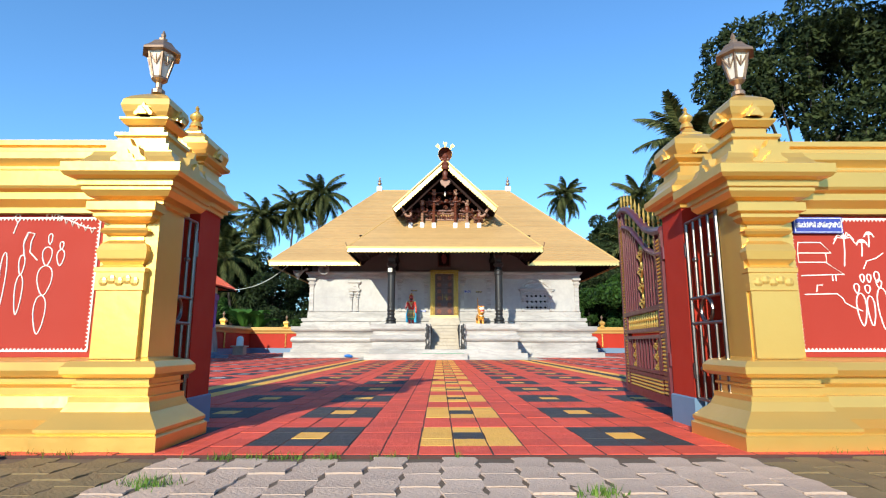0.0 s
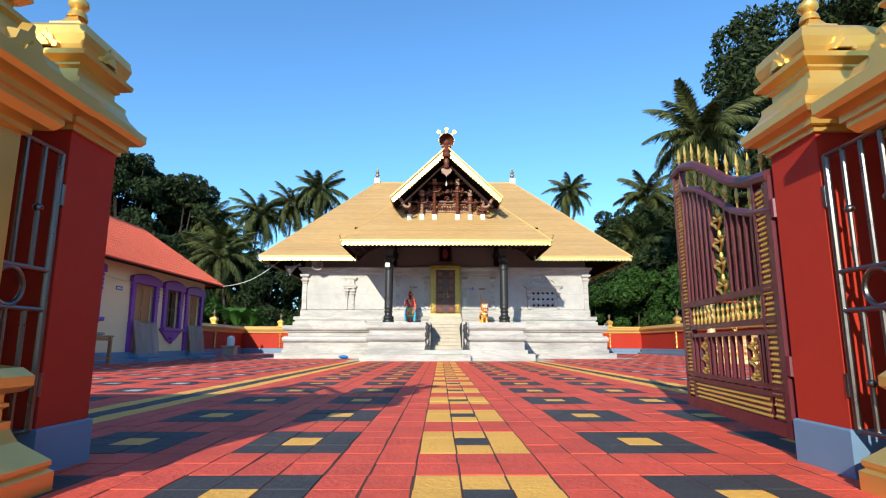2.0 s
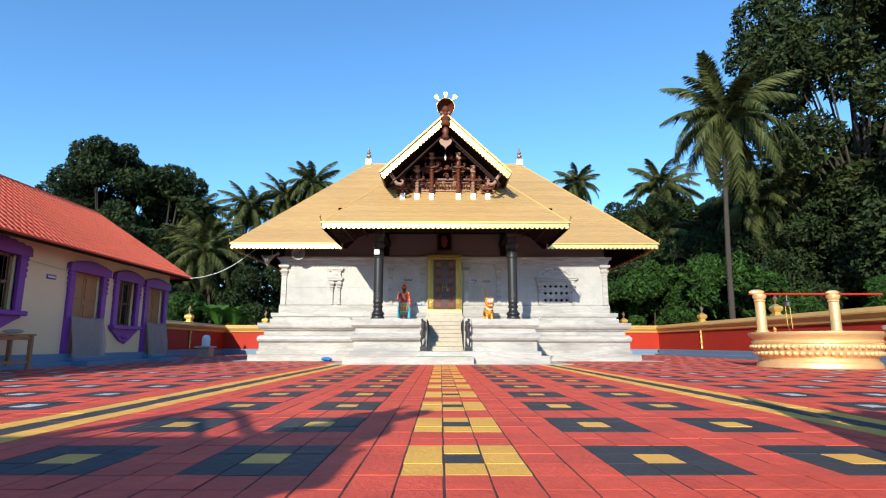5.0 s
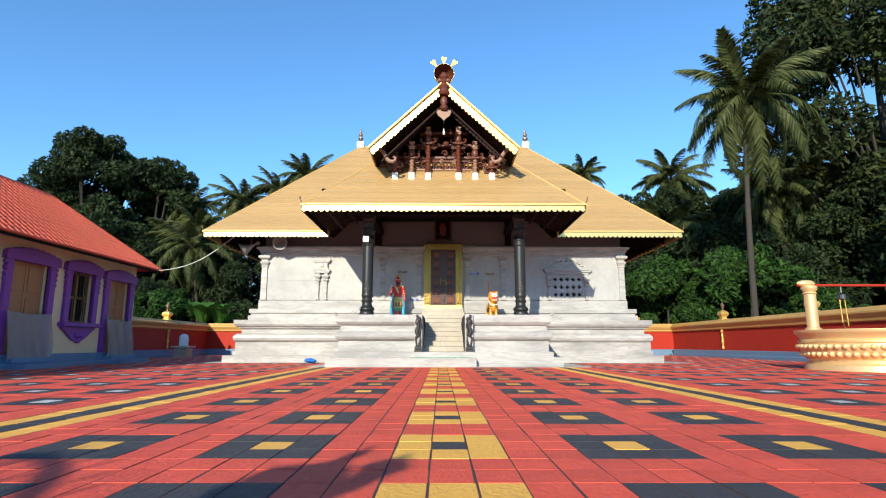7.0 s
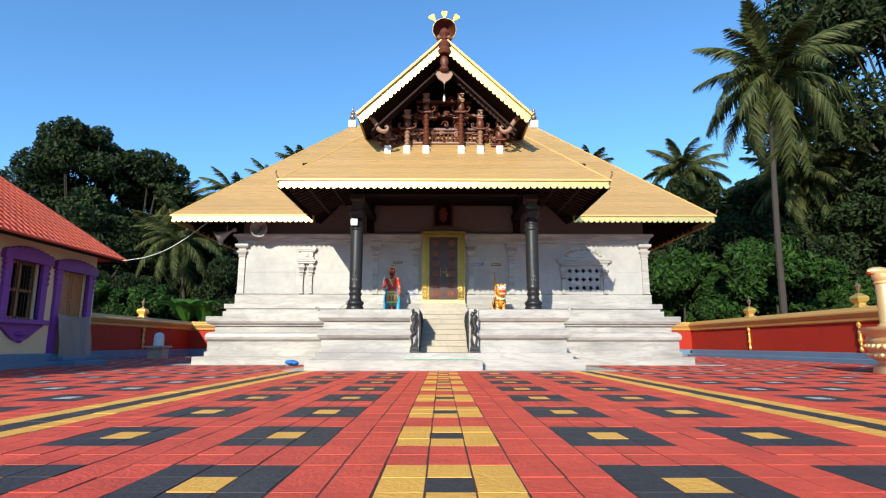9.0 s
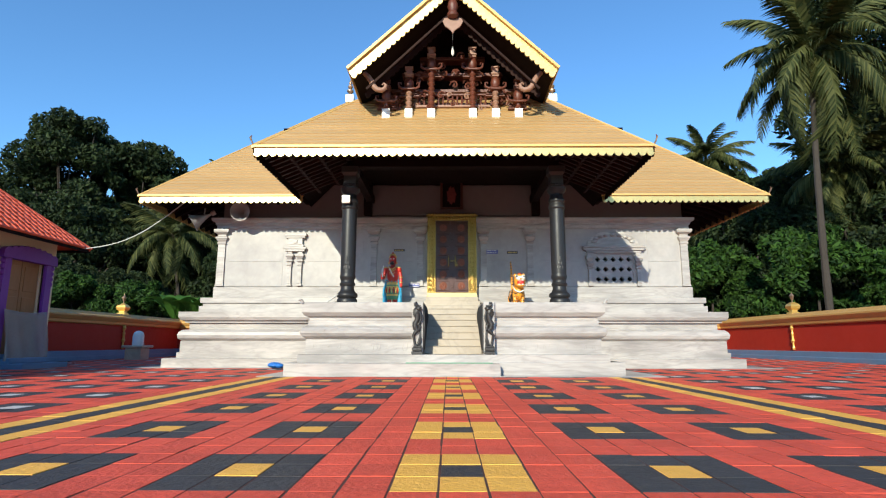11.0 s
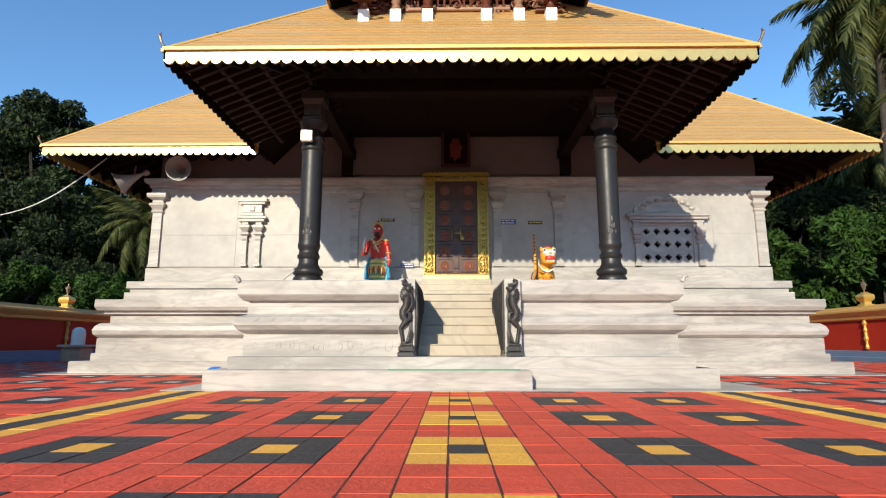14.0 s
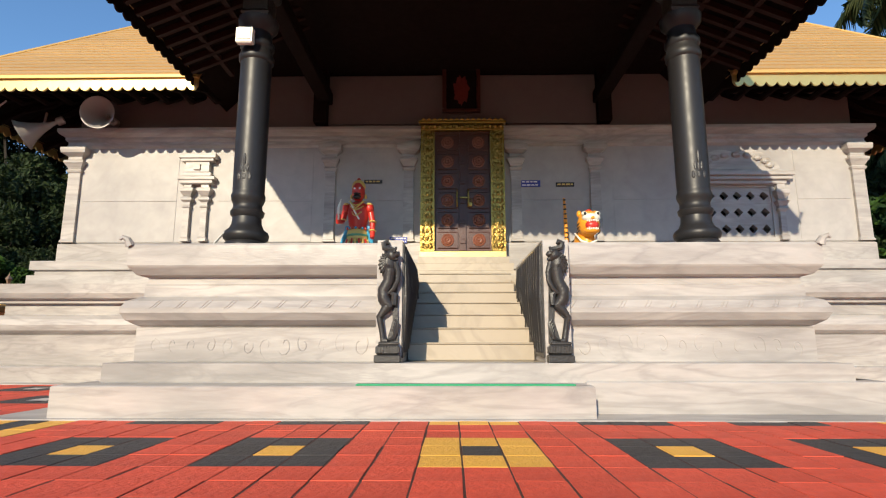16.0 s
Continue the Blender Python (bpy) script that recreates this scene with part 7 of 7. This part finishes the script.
plate(-1.60, 3.55, 0.33, 0.07, SIGN_BLACK, SIGN_GOLD, label="black name plate with gold writing over the statue")
plate(1.90, 3.48, 0.33, 0.08, SIGN_BLACK, SIGN_GOLD, label="black name plate with gold writing over the tiger")
plate(1.27, 3.50, 0.36, 0.12, SIGN_BLUE, WHITE_PAINT, rows=2, label="blue sign with two white lines on the marble wall")
plate(-1.12, 2.45, 0.31, 0.11, SIGN_BLUE, WHITE_PAINT, y=29.66, rows=2, label="blue sign with two white lines beside the door")


# horn loudspeakers under the eave
def horn(at, aim):
    at, aim = Vector(at), Vector(aim).normalized()
    h = thing("horn_loudspeaker", tuple(at), "grey metal horn loudspeaker under the eave", "loudspeaker", "horn loudspeakers")
    q = aim.to_track_quat("Z", "Y").to_matrix()
    def shaped(prof, seg=24):
        b2 = B()
        lathe(b2, prof, seg)
        for v in b2.verts:
            v.co = q @ v.co + at
        return b2
    part("bell", shaped([(0.03, -0.60), (0.05, -0.48), (0.10, -0.32), (0.17, -0.16), (0.25, -0.03), (0.285, 0.0), (0.29, 0.012), (0.275, 0.01), (0.24, -0.04), (0.16, -0.17), (0.09, -0.32), (0.03, -0.46), (0.005, -0.47)]), GREY_METAL, h, smooth=True)
    part("driver", shaped([(0.04, -0.72), (0.075, -0.71), (0.075, -0.60), (0.04, -0.58)]), GREY_METAL, h)
    bm = B()
    tube(bm, [at - aim * 0.35, at - aim * 0.35 + Vector((0, 0.05, 0.3))], 0.02, 6)
    part("bracket", bm, GREY_METAL, h)


horn((-6.38, 29.0, 4.63), (0.15, -1, -0.12))
horn((-7.95, 29.35, 4.36), (-0.95, -0.35, -0.62))
bm = B()
pts = []
p, q = Vector((-8.2, 29.2, 4.95)), Vector((-11.3, 29.4, 3.55))
for i in range(15):
    f = i / 14
    c0 = p.lerp(q, f)
    c0.z -= 0.35 * math.sin(math.pi * f)
    pts.append(c0)
tube(bm, pts, 0.016, 5)
part("overhead_cable", bm, CABLE, None, "pale sagging cable from eave to house roof", category="cable")
bm = B()
tube(bm, [(-2.7, 25.95, 1.85), (-3.05, 26.3, 1.68), (-3.3, 26.4, 1.63)], 0.014, 5)
part("floor_cable", bm, CABLE, None, "pale cable at the foot of the column", category="cable")


# ---- trees ----
def leaf_cloud(rng, blobs, n, size):
    """Small folded leaves strewn over and inside a set of clumps: verts and faces."""
    w = np.array([b[3] ** 2 for b in blobs], float)
    pick = rng.choice(len(blobs), n, p=w / w.sum())
    d = rng.normal(size=(n, 3))
    d /= np.linalg.norm(d, axis=1)[:, None]
    rad = rng.uniform(0.55, 1.12, n) ** 0.6
    ctr = np.array([b[:3] for b in blobs])[pick]
    r = np.array([b[3] for b in blobs])[pick]
    c = ctr + d * (r * rad)[:, None] * np.array([1, 1, 0.85])
    a = rng.normal(size=(n, 3)) + d * 0.6 + np.array([0, 0, -0.35])
    a /= np.linalg.norm(a, axis=1)[:, None]
    b = np.cross(a, rng.normal(size=(n, 3)))
    b /= np.linalg.norm(b, axis=1)[:, None]
    s = size * rng.uniform(0.6, 1.35, n)[:, None]
    nn = np.cross(a, b)
    v = np.stack([c - a * s, c + b * s * 0.42 + nn * s * 0.12, c + a * s, c - b * s * 0.42 + nn * s * 0.12], 1).reshape(-1, 3)
    i = np.arange(n)[:, None] * 4
    f = np.concatenate([i + np.array([[0, 1, 2]]), i + np.array([[0, 2, 3]])], 0)
    return v, f


def broad_tree(seed, height, spread, trunk_h, leafmat, n, leaf=0.16, clumps=26, low=0.35, limbs=True):
    """Builds a tree at the origin: trunk with limbs, crown of leaf clumps."""
    rng = np.random.default_rng(seed)
    rr = random.Random(seed)
    t = thing("tree", (0, 0, 0), "broad leafy tree with dark green crown", "tree", "broad trees")
    bm = B()
    th = 1.0 if limbs else 0.25
    tube(bm, [(0, 0, -0.2), (0.1, 0.05, trunk_h * 0.5), (0.0, 0.1, trunk_h), (0.1, 0, height * 0.75)], [0.42 * th, 0.34 * th, 0.27 * th, 0.08 * th], 9)
    blobs = []
    for i in range(clumps):
        a = rr.uniform(0, 2 * math.pi)
        f = rr.random()
        z = height * (low + (0.97 - low) * f)
        env = spread * (0.45 + 0.6 * math.sin(math.pi * min(1, 0.15 + 0.8 * f))) * math.sqrt(rr.random())
        r = spread * rr.uniform(0.15, 0.3)
        c = (env * math.cos(a), env * math.sin(a), z - r * 0.4)
        blobs.append((*c, r))
        if limbs and i % 2 == 0:
            z0 = trunk_h * rr.uniform(0.7, 1.1)
            tube(bm, [(0.05, 0.05, z0), (c[0] * 0.5, c[1] * 0.5, (z0 + c[2]) / 2 + 0.2), c], [0.14, 0.09, 0.03], 6)
    part("trunk", bm, BARK, t)
    v, f = leaf_cloud(rng, blobs, n, leaf)
    raw("crown", v, f, leafmat, t, kind="stuff")
    return t


def place(t, spots):
    for k, (x, y, z, s, rz) in enumerate(spots):
        m = pose(K * x, K * y, K * z, 0, 0, rz)
        if k == 0:
            t.matrix_basis = m @ Matrix.Diagonal((s, s, s, 1))
        else:
            c = copy_thing(t, m)
            c.scale = (s, s, s)


def frond_mesh(name, length, droop, seed):
    """One palm leaf along +y from the origin: arching midrib with two rows of leaflets."""
    rr = np.random.default_rng(seed)
    n = 44
    vs, fs = [], []
    def mid(f):
        return np.array([0.0, length * (f - 0.18 * droop * f ** 3), length * (0.28 * f - (0.28 + 0.62 * droop) * f ** 2.2)])
    for i in range(10):
        f = i / 9
        p = mid(f)
        w = 0.05 * (1 - f) + 0.008
        vs += [p + np.array([-w, 0, 0]), p + np.array([w, 0, 0.0]), p + np.array([0, 0, w])]
    for i in range(9):
        a, b = 3 * i, 3 * i + 3
        fs += [(a, a + 1, b + 1), (a, b + 1, b), (a + 1, a + 2, b + 2), (a + 1, b + 2, b + 1), (a + 2, a, b), (a + 2, b, b + 2)]
    for i in range(n):
        f = 0.12 + 0.87 * i / (n - 1)
        p = mid(f)
        tan = mid(min(1, f + 0.02)) - mid(f - 0.02)
        tan /= np.linalg.norm(tan)
        ll = length * 0.24 * (math.sin(math.pi * min(1, 0.18 + 0.75 * f)) ** 0.7) * rr.uniform(0.8, 1.1)
        for s in (-1, 1):
            d = np.array([s * 0.8, 0, -0.25 - 0.5 * rr.random() * (0.5 + droop)]) + tan * 0.65
            d /= np.linalg.norm(d)
            w = tan * 0.05 * length / 4
            e1 = p + d * ll * 0.55 + np.array([0, 0, 0.02])
            e2 = p + d * ll + np.array([0, 0, -ll * (0.22 + 0.3 * rr.random())])
            k = len(vs)
            vs += [p - w, p + w, e1 + w * 1.1, e1 - w * 1.1, e2]
            fs += [(k, k + 1, k + 2), (k, k + 2, k + 3), (k + 3, k + 2, k + 4)]
    me = bpy.data.meshes.new(name)
    me.from_pydata((np.array(vs) * K).tolist(), [], fs)
    me.materials.append(LEAF_PALM)
    return me


FRONDS = [frond_mesh("frond", 4.3, d, 10 + i) for i, d in enumerate((0.25, 0.6, 0.95, 1.25))]


def palm(seed, height, lean, big_f):
    rr = random.Random(seed)
    t = thing("coconut_palm", (0, 0, 0), "tall coconut palm with feathered drooping leaves", "palm", "coconut palms")
    bm = B()
    pts, rad = [], []
    for i in range(14):
        f = i / 13
        pts.append((lean * f ** 1.6, lean * 0.3 * math.sin(f * 2), height * f - 0.1))
        rad.append(0.18 - 0.08 * f + (0.012 if i % 2 else 0.0) + (0.08 if i == 0 else 0))
    tube(bm, pts, rad, 9)
    part("trunk", bm, BARK, t)
    top = Vector(pts[-1])
    bm = B()
    for i in range(7):
        a = rr.uniform(0, 6.28)
        blob(bm, top + Vector((0.3 * math.cos(a), 0.3 * math.sin(a), -0.35 - 0.25 * rr.random())), (0.14, 0.14, 0.17), 8, 6)
    part("coconuts", bm, LEAF_BUSH, t)
    for i in range(36):
        f = i / 35
        ob = new("frond", FRONDS[min(3, int(f * 4))])
        ob.parent = t
        tilt = 52 - 104 * f + rr.uniform(-8, 8)
        ob.matrix_basis = pose(K * top.x, K * top.y, K * (top.z - 0.1 - 0.25 * f), tilt, rr.uniform(-25, 25), i * 137.5 + rr.uniform(-12, 12))
        sc = big_f * rr.uniform(0.82, 1.1)
        ob.scale = (sc, sc, sc)
    return t


big = broad_tree(1, 24.4, 6.2, 7.0, LEAF_SHADED, 95000, 0.23, 150, 0.10)
place(big, [(-39.2, 67.7, 0, 1.0, 0), (38, 50, 0, 0.85, 140)])
mid_t = broad_tree(4, 15.0, 4.2, 4.0, LEAF_SHADED, 48000, 0.19, 90, 0.08)
place(mid_t, [(-34.0, 71.0, 0, 1.50, 200), (-46.5, 69, 0, 1.2, 30), (26.5, 53, 0, 0.95, 75), (18.2, 54.5, 0, 0.97, 300), (31, 50, 0, 1.0, 20), (22.8, 57, 0, 0.98, 120), (14.6, 57, 0, 0.74, 220), (25.8, 58, 0, 0.98, 260), (-29.5, 73, 0, 1.02, 80)])
back_t = broad_tree(2, 11.0, 5.4, 3.0, LEAF_SHADED, 26000, 0.20, 48, 0.04)
place(back_t, [(-18.5, 60, 0, 0.92, 0), (-14, 62, 0, 0.86, 120), (-9, 63, 0, 0.76, 60), (13.5, 55, 0, 0.8, 200), (20, 50.5, 0, 0.9, 100), (26, 47.5, 0, 1.0, 150), (31, 43, 0, 1.1, 45), (-24, 60, 0, 0.95, 250), (8, 62, 0, 0.7, 70), (36, 38, 0, 1.2, 10), (-30, 56, 0, 1.05, 33), (-35, 54, 0, 0.95, 133), (-27, 50, 0, 0.62, 300), (-42, 56, 0, 0.9, 80), (-22, 50, 0, 0.5, 10)])
near_t = broad_tree(3, 31.0, 8.6, 9.0, LEAF_MID, 46000, 0.27, 66, 0.16)
place(near_t, [(30.8, 44.0, 0, 1.0, 15), (37, 37, 0, 0.95, 120)])
bush = broad_tree(5, 5.2, 2.4, 0.8, LEAF_BUSH, 24000, 0.15, 44, -0.04, False)
place(bush, [(15.6, 45.8, 0, 1.30, 0), (18.7, 40.8, 0, 1.28, 80), (17.8, 47.0, 0, 1.0, 160), (12.6, 47.2, 0, 1.05, 210), (24, 42, 0, 0.85, 30), (19.5, 36.5, 0, 0.50, 30), (18.4, 31.5, 0, 0.46, 300), (-19.6, 48, 0, 0.9, 130), (-23, 46, 0, 0.95, 20), (-13, 49, 0, 0.55, 50), (26, 36, 0, 0.9, 60), (-9, 50, 0, 0.6, 250)])
for b in list(scene.objects):
    if b.get("category") == "tree" and any(c.data.materials[0] is LEAF_BUSH for c in b.children):
        tagged(b, "bright green leafy bush behind the wall", "bush", "bushes")
for k, (x, y, z, lean, big_f) in enumerate(((18.0, 38.2, 15.3, 0.7, 1.08), (21.2, 56.8, 16.0, -0.8, 0.9), (14.9, 64, 18.6, 0.6, 0.72), (-29.8, 72, 17.0, -0.7, 1.1), (-23.4, 70, 17.2, 0.9, 1.0), (-19.2, 70, 18.4, 0.8, 0.9),
                                            (-15.8, 70, 20.3, 0.6, 0.95), (-22.6, 57, 9.6, -1.2, 1.0), (28.5, 47, 14.5, 0.7, 1.0), (32, 42, 11.0, -0.6, 1.0), (24.6, 47, 12.0, -0.5, 0.9), (18.2, 52, 10.0, 0.5, 0.9), (-26.4, 66, 13.0, 0.7, 0.9))):
    pt = palm(21 + k, z, lean, big_f)
    pt.matrix_basis = pose(K * (x - lean), K * y, 0)

# banana plants by the wall
ban = thing("banana_plant", (0, 0, 0), "banana plant with broad light green leaves", "plant", "banana plants")
rb = random.Random(8)
bm = B()
tube(bm, [(0, 0, 0), (0.03, 0, 1.2)], [0.12, 0.07], 8)
part("stem", bm, LEAF_BANANA, ban)
for i in range(8):
    bm = B()
    a = i * 2.4
    L = rb.uniform(1.5, 2.1)
    d = Vector((math.cos(a), math.sin(a), 0))
    sd = Vector((-math.sin(a), math.cos(a), 0))
    prev = None
    for k in range(9):
        f = k / 8
        p = Vector((0, 0, 1.1)) + d * L * f * 0.75 + Vector((0, 0, L * (1.25 * f - 0.80 * f * f)))
        w = 0.27 * math.sin(math.pi * min(1, f * 0.95 + 0.05)) ** 0.7
        row = [bm.verts.new(p - sd * w + Vector((0, 0, 0.05))), bm.verts.new(p), bm.verts.new(p + sd * w + Vector((0, 0, 0.05)))]
        if prev:
            bm.faces.new((prev[0], prev[1], row[1], row[0]))
            bm.faces.new((prev[1], prev[2], row[2], row[1]))
        prev = row
    part("leaf", bm, LEAF_BANANA, ban)
place(ban, [(-16.2, 45.4, 0, 1.7, 0), (-15.2, 46.0, 0, 1.45, 150)])


# ---- the paved yard, stone by stone ----
CW, CL = 0.2395, 0.2928
Y_FIRST = 4.82 - 4 * CL - 0.005       # first whole row after the kerb line
bm = B()
box(bm, -16.5, 14.9, 3.62, 43.5, -0.05, 0.0088)
floor = part("floor", bm, JOINT, None, "red, charcoal and yellow paved temple yard", kind="structure", category="floor")


def colour_of(i, j):
    """i: column from the axis; j: row from the gate. 0 red, 1 yellow, 2 charcoal, 3 white."""
    r = (j - 1) % 5
    a = abs(i)
    if a <= 1:
        if r >= 3:
            return 0
        return 2 if (i == 0 and r == 1) else 1
    if 14 <= a <= 16:
        return 2 if a == 15 else 1
    if a < 14:
        c = (a - 4) % 5
        if c < 3 and a <= 11 and r < 3:
            return 1 if (c == 1 and r == 1) else 2
        return 0
    c = (a - 19) % 5
    if a >= 19 and c < 3 and r < 3:
        return 3 if (c == 1 and r == 1) else 2
    return 0


def paver_mesh(name, material, w, l, h=0.012, b=0.0014):
    x, y = w / 2, l / 2
    v = [(-x, -y, -0.02), (x, -y, -0.02), (x, y, -0.02), (-x, y, -0.02), (-x, -y, h - 0.0015), (x, -y, h - 0.0015), (x, y, h - 0.0015), (-x, y, h - 0.0015),
         (-x + b, -y + b, h), (x - b, -y + b, h), (x - b, y - b, h), (-x + b, y - b, h)]
    f = [(0, 1, 5, 4), (1, 2, 6, 5), (2, 3, 7, 6), (3, 0, 4, 7), (4, 5, 9, 8), (5, 6, 10, 9), (6, 7, 11, 10), (7, 4, 8, 11), (8, 9, 10, 11)]
    me = bpy.data.meshes.new(name)
    me.from_pydata((np.array(v) * K).tolist(), [], f)
    me.materials.append(material)
    return me, np.array(v), np.array(f)


GAPX, GAPY = 0.012, 0.006
stones = [paver_mesh("paver", m, CW - GAPX, CL - GAPY) for m in (TILE_RED, TILE_YEL, TILE_BLK, TILE_WHT)]
rp = random.Random(11)
rest = {0: [], 1: [], 2: [], 3: []}
ncol = 61
for j in range(0, 136):
    y = Y_FIRST + (j + 0.5) * CL
    if y > 43.2:
        break
    for i in range(-ncol, ncol + 1):
        x = i * CW
        if 24.62 < y < 28.6 and -4.0 < x < 4.4:
            continue
        if 28.5 < y < 38.4 and -9.0 < x < 9.0:
            continue
        if x < -12.0 and 5.0 < y < 31.0:
            continue
        c = colour_of(i, j)
        jx, jy, jz = rp.uniform(-0.003, 0.003), rp.uniform(-0.002, 0.002), rp.uniform(-0.0025, 0.0025)
        if abs(i) <= 11 and 19.9 < y < 23.95:
            ob = new("paver", stones[c][0])
            ob.parent = floor
            ob.matrix_basis = pose(K * (x + jx), K * (y + jy), K * jz, 0, 0, rp.uniform(-0.5, 0.5))
        else:
            rest[c].append((x + jx, y + jy, jz))
for c, nm, m in ((0, "red_pavers", TILE_RED_S), (1, "yellow_pavers", TILE_YEL_S), (2, "charcoal_pavers", TILE_BLK_S), (3, "white_pavers", TILE_WHT_S)):
    o = np.array(rest[c])
    tv, tf = stones[c][1], stones[c][2]
    v = (o[:, None, :] + tv[None]).reshape(-1, 3)
    f = (np.arange(len(o))[:, None, None] * len(tv) + tf[None]).reshape(-1, 4)
    raw(nm, v, f, m, floor, kind="stuff")

# grey interlocking pavers before the gate
bm = B()
box(bm, -12, 12, -12, 3.615, -0.05, -0.008)
apron = part("pavement", bm, EARTH, None, "worn grey interlocking pavers before the gate", kind="structure", category="pavement")
PW, PL = 0.285, 0.215


def zig(h=0.0):
    z = 0.016
    w, l = PW / 2, PL / 2
    o = [(-w, -l), (-w * 0.5, -l + z), (0, -l), (w * 0.5, -l - z), (w, -l), (w + z * 0.6, 0), (w, l), (w * 0.5, l - z), (0, l), (-w * 0.5, l + z), (-w, l), (-w + z * 0.6, 0)]
    sh = lambda k, hh: [(-b * (1 - k * 1.3), a * (1 - k), hh) for a, b in o]
    v = np.array(sh(0.035, -0.03) + sh(0.035, -0.003) + sh(0.05, 0.0))
    n = len(o)
    f = [(i, (i + 1) % n, n + (i + 1) % n, n + i) for i in range(n)] + [(n + i, n + (i + 1) % n, 2 * n + (i + 1) % n, 2 * n + i) for i in range(n)] + [tuple(range(2 * n, 3 * n))]
    return v, f


zv, zf = zig()
def grey_paver_mesh(material):
    me = bpy.data.meshes.new("grey_paver")
    me.from_pydata((zv * K).tolist(), [], zf)
    me.materials.append(material)
    return me


zme, brown_me = grey_paver_mesh(GREY_PAVER), grey_paver_mesh(BROWN_PAVER)
outer = {False: ([], []), True: ([], [])}
for i in range(-28, 29):
    x = -0.1 + i * PL
    # columns left and right of the gateway get the darker brown pavers
    is_brown = x < -2.02 or x > 1.8
    for j in range(15):
        y = 3.615 - PW / 2 - j * PW + (PW / 2 if i % 2 else 0)
        if y > 3.615 - PW * 0.45:
            continue
        jz = rp.uniform(-0.006, 0.004)
        if abs(x) < 3.0 and j < 10:
            ob = new("grey_paver", brown_me if is_brown else zme)
            ob.parent = apron
            ob.matrix_basis = pose(K * x, K * y, K * jz, rp.uniform(-0.8, 0.8), rp.uniform(-0.8, 0.8), rp.uniform(-1.2, 1.2))
        else:
            vs, fs = outer[is_brown]
            k = len(vs) * len(zv)
            vs.append(zv + np.array([x, y, jz]))
            fs += [tuple(a + k for a in f) for f in zf]
for is_brown, (vs, fs) in outer.items():
    raw("mossy_pavers" if is_brown else "grey_pavers", np.concatenate(vs), fs, BROWN_PAVER_S if is_brown else GREY_PAVER_S, apron, kind="stuff")

# grass tufts in the joints
rgz = np.random.default_rng(5)
gv, gf = [], []
for cx, cy, r, n in ((-1.35, 3.60, 0.35, 160), (-0.55, 3.60, 0.12, 40), (-0.9, 3.6, 0.06, 40), (0.55, 2.75, 0.12, 120), (-1.7, 2.95, 0.16, 160), (-2.75, 3.66, 0.4, 140), (2.6, 3.68, 0.5, 90), (-0.1, 3.61, 0.05, 20)):
    for q in range(n):
        a = rgz.uniform(0, 6.28)
        x, y = cx + rgz.normal() * r * 0.55, min(3.66, cy + rgz.normal() * (0.02 if cy > 3.5 else r * 0.3))
        h = rgz.uniform(0.02, 0.065)
        d = np.array([math.cos(a), math.sin(a), 0])
        s = np.array([-math.sin(a), math.cos(a), 0]) * 0.004
        p = np.array([x, y, -0.01])
        k = len(gv)
        gv += [p - s, p + s, p + d * h * 0.6 + np.array([0, 0, h])]
        gf.append((k, k + 1, k + 2))
raw("grass", gv, gf, GRASS, None, "green grass tufts in the paving joints", "grass", "stuff")
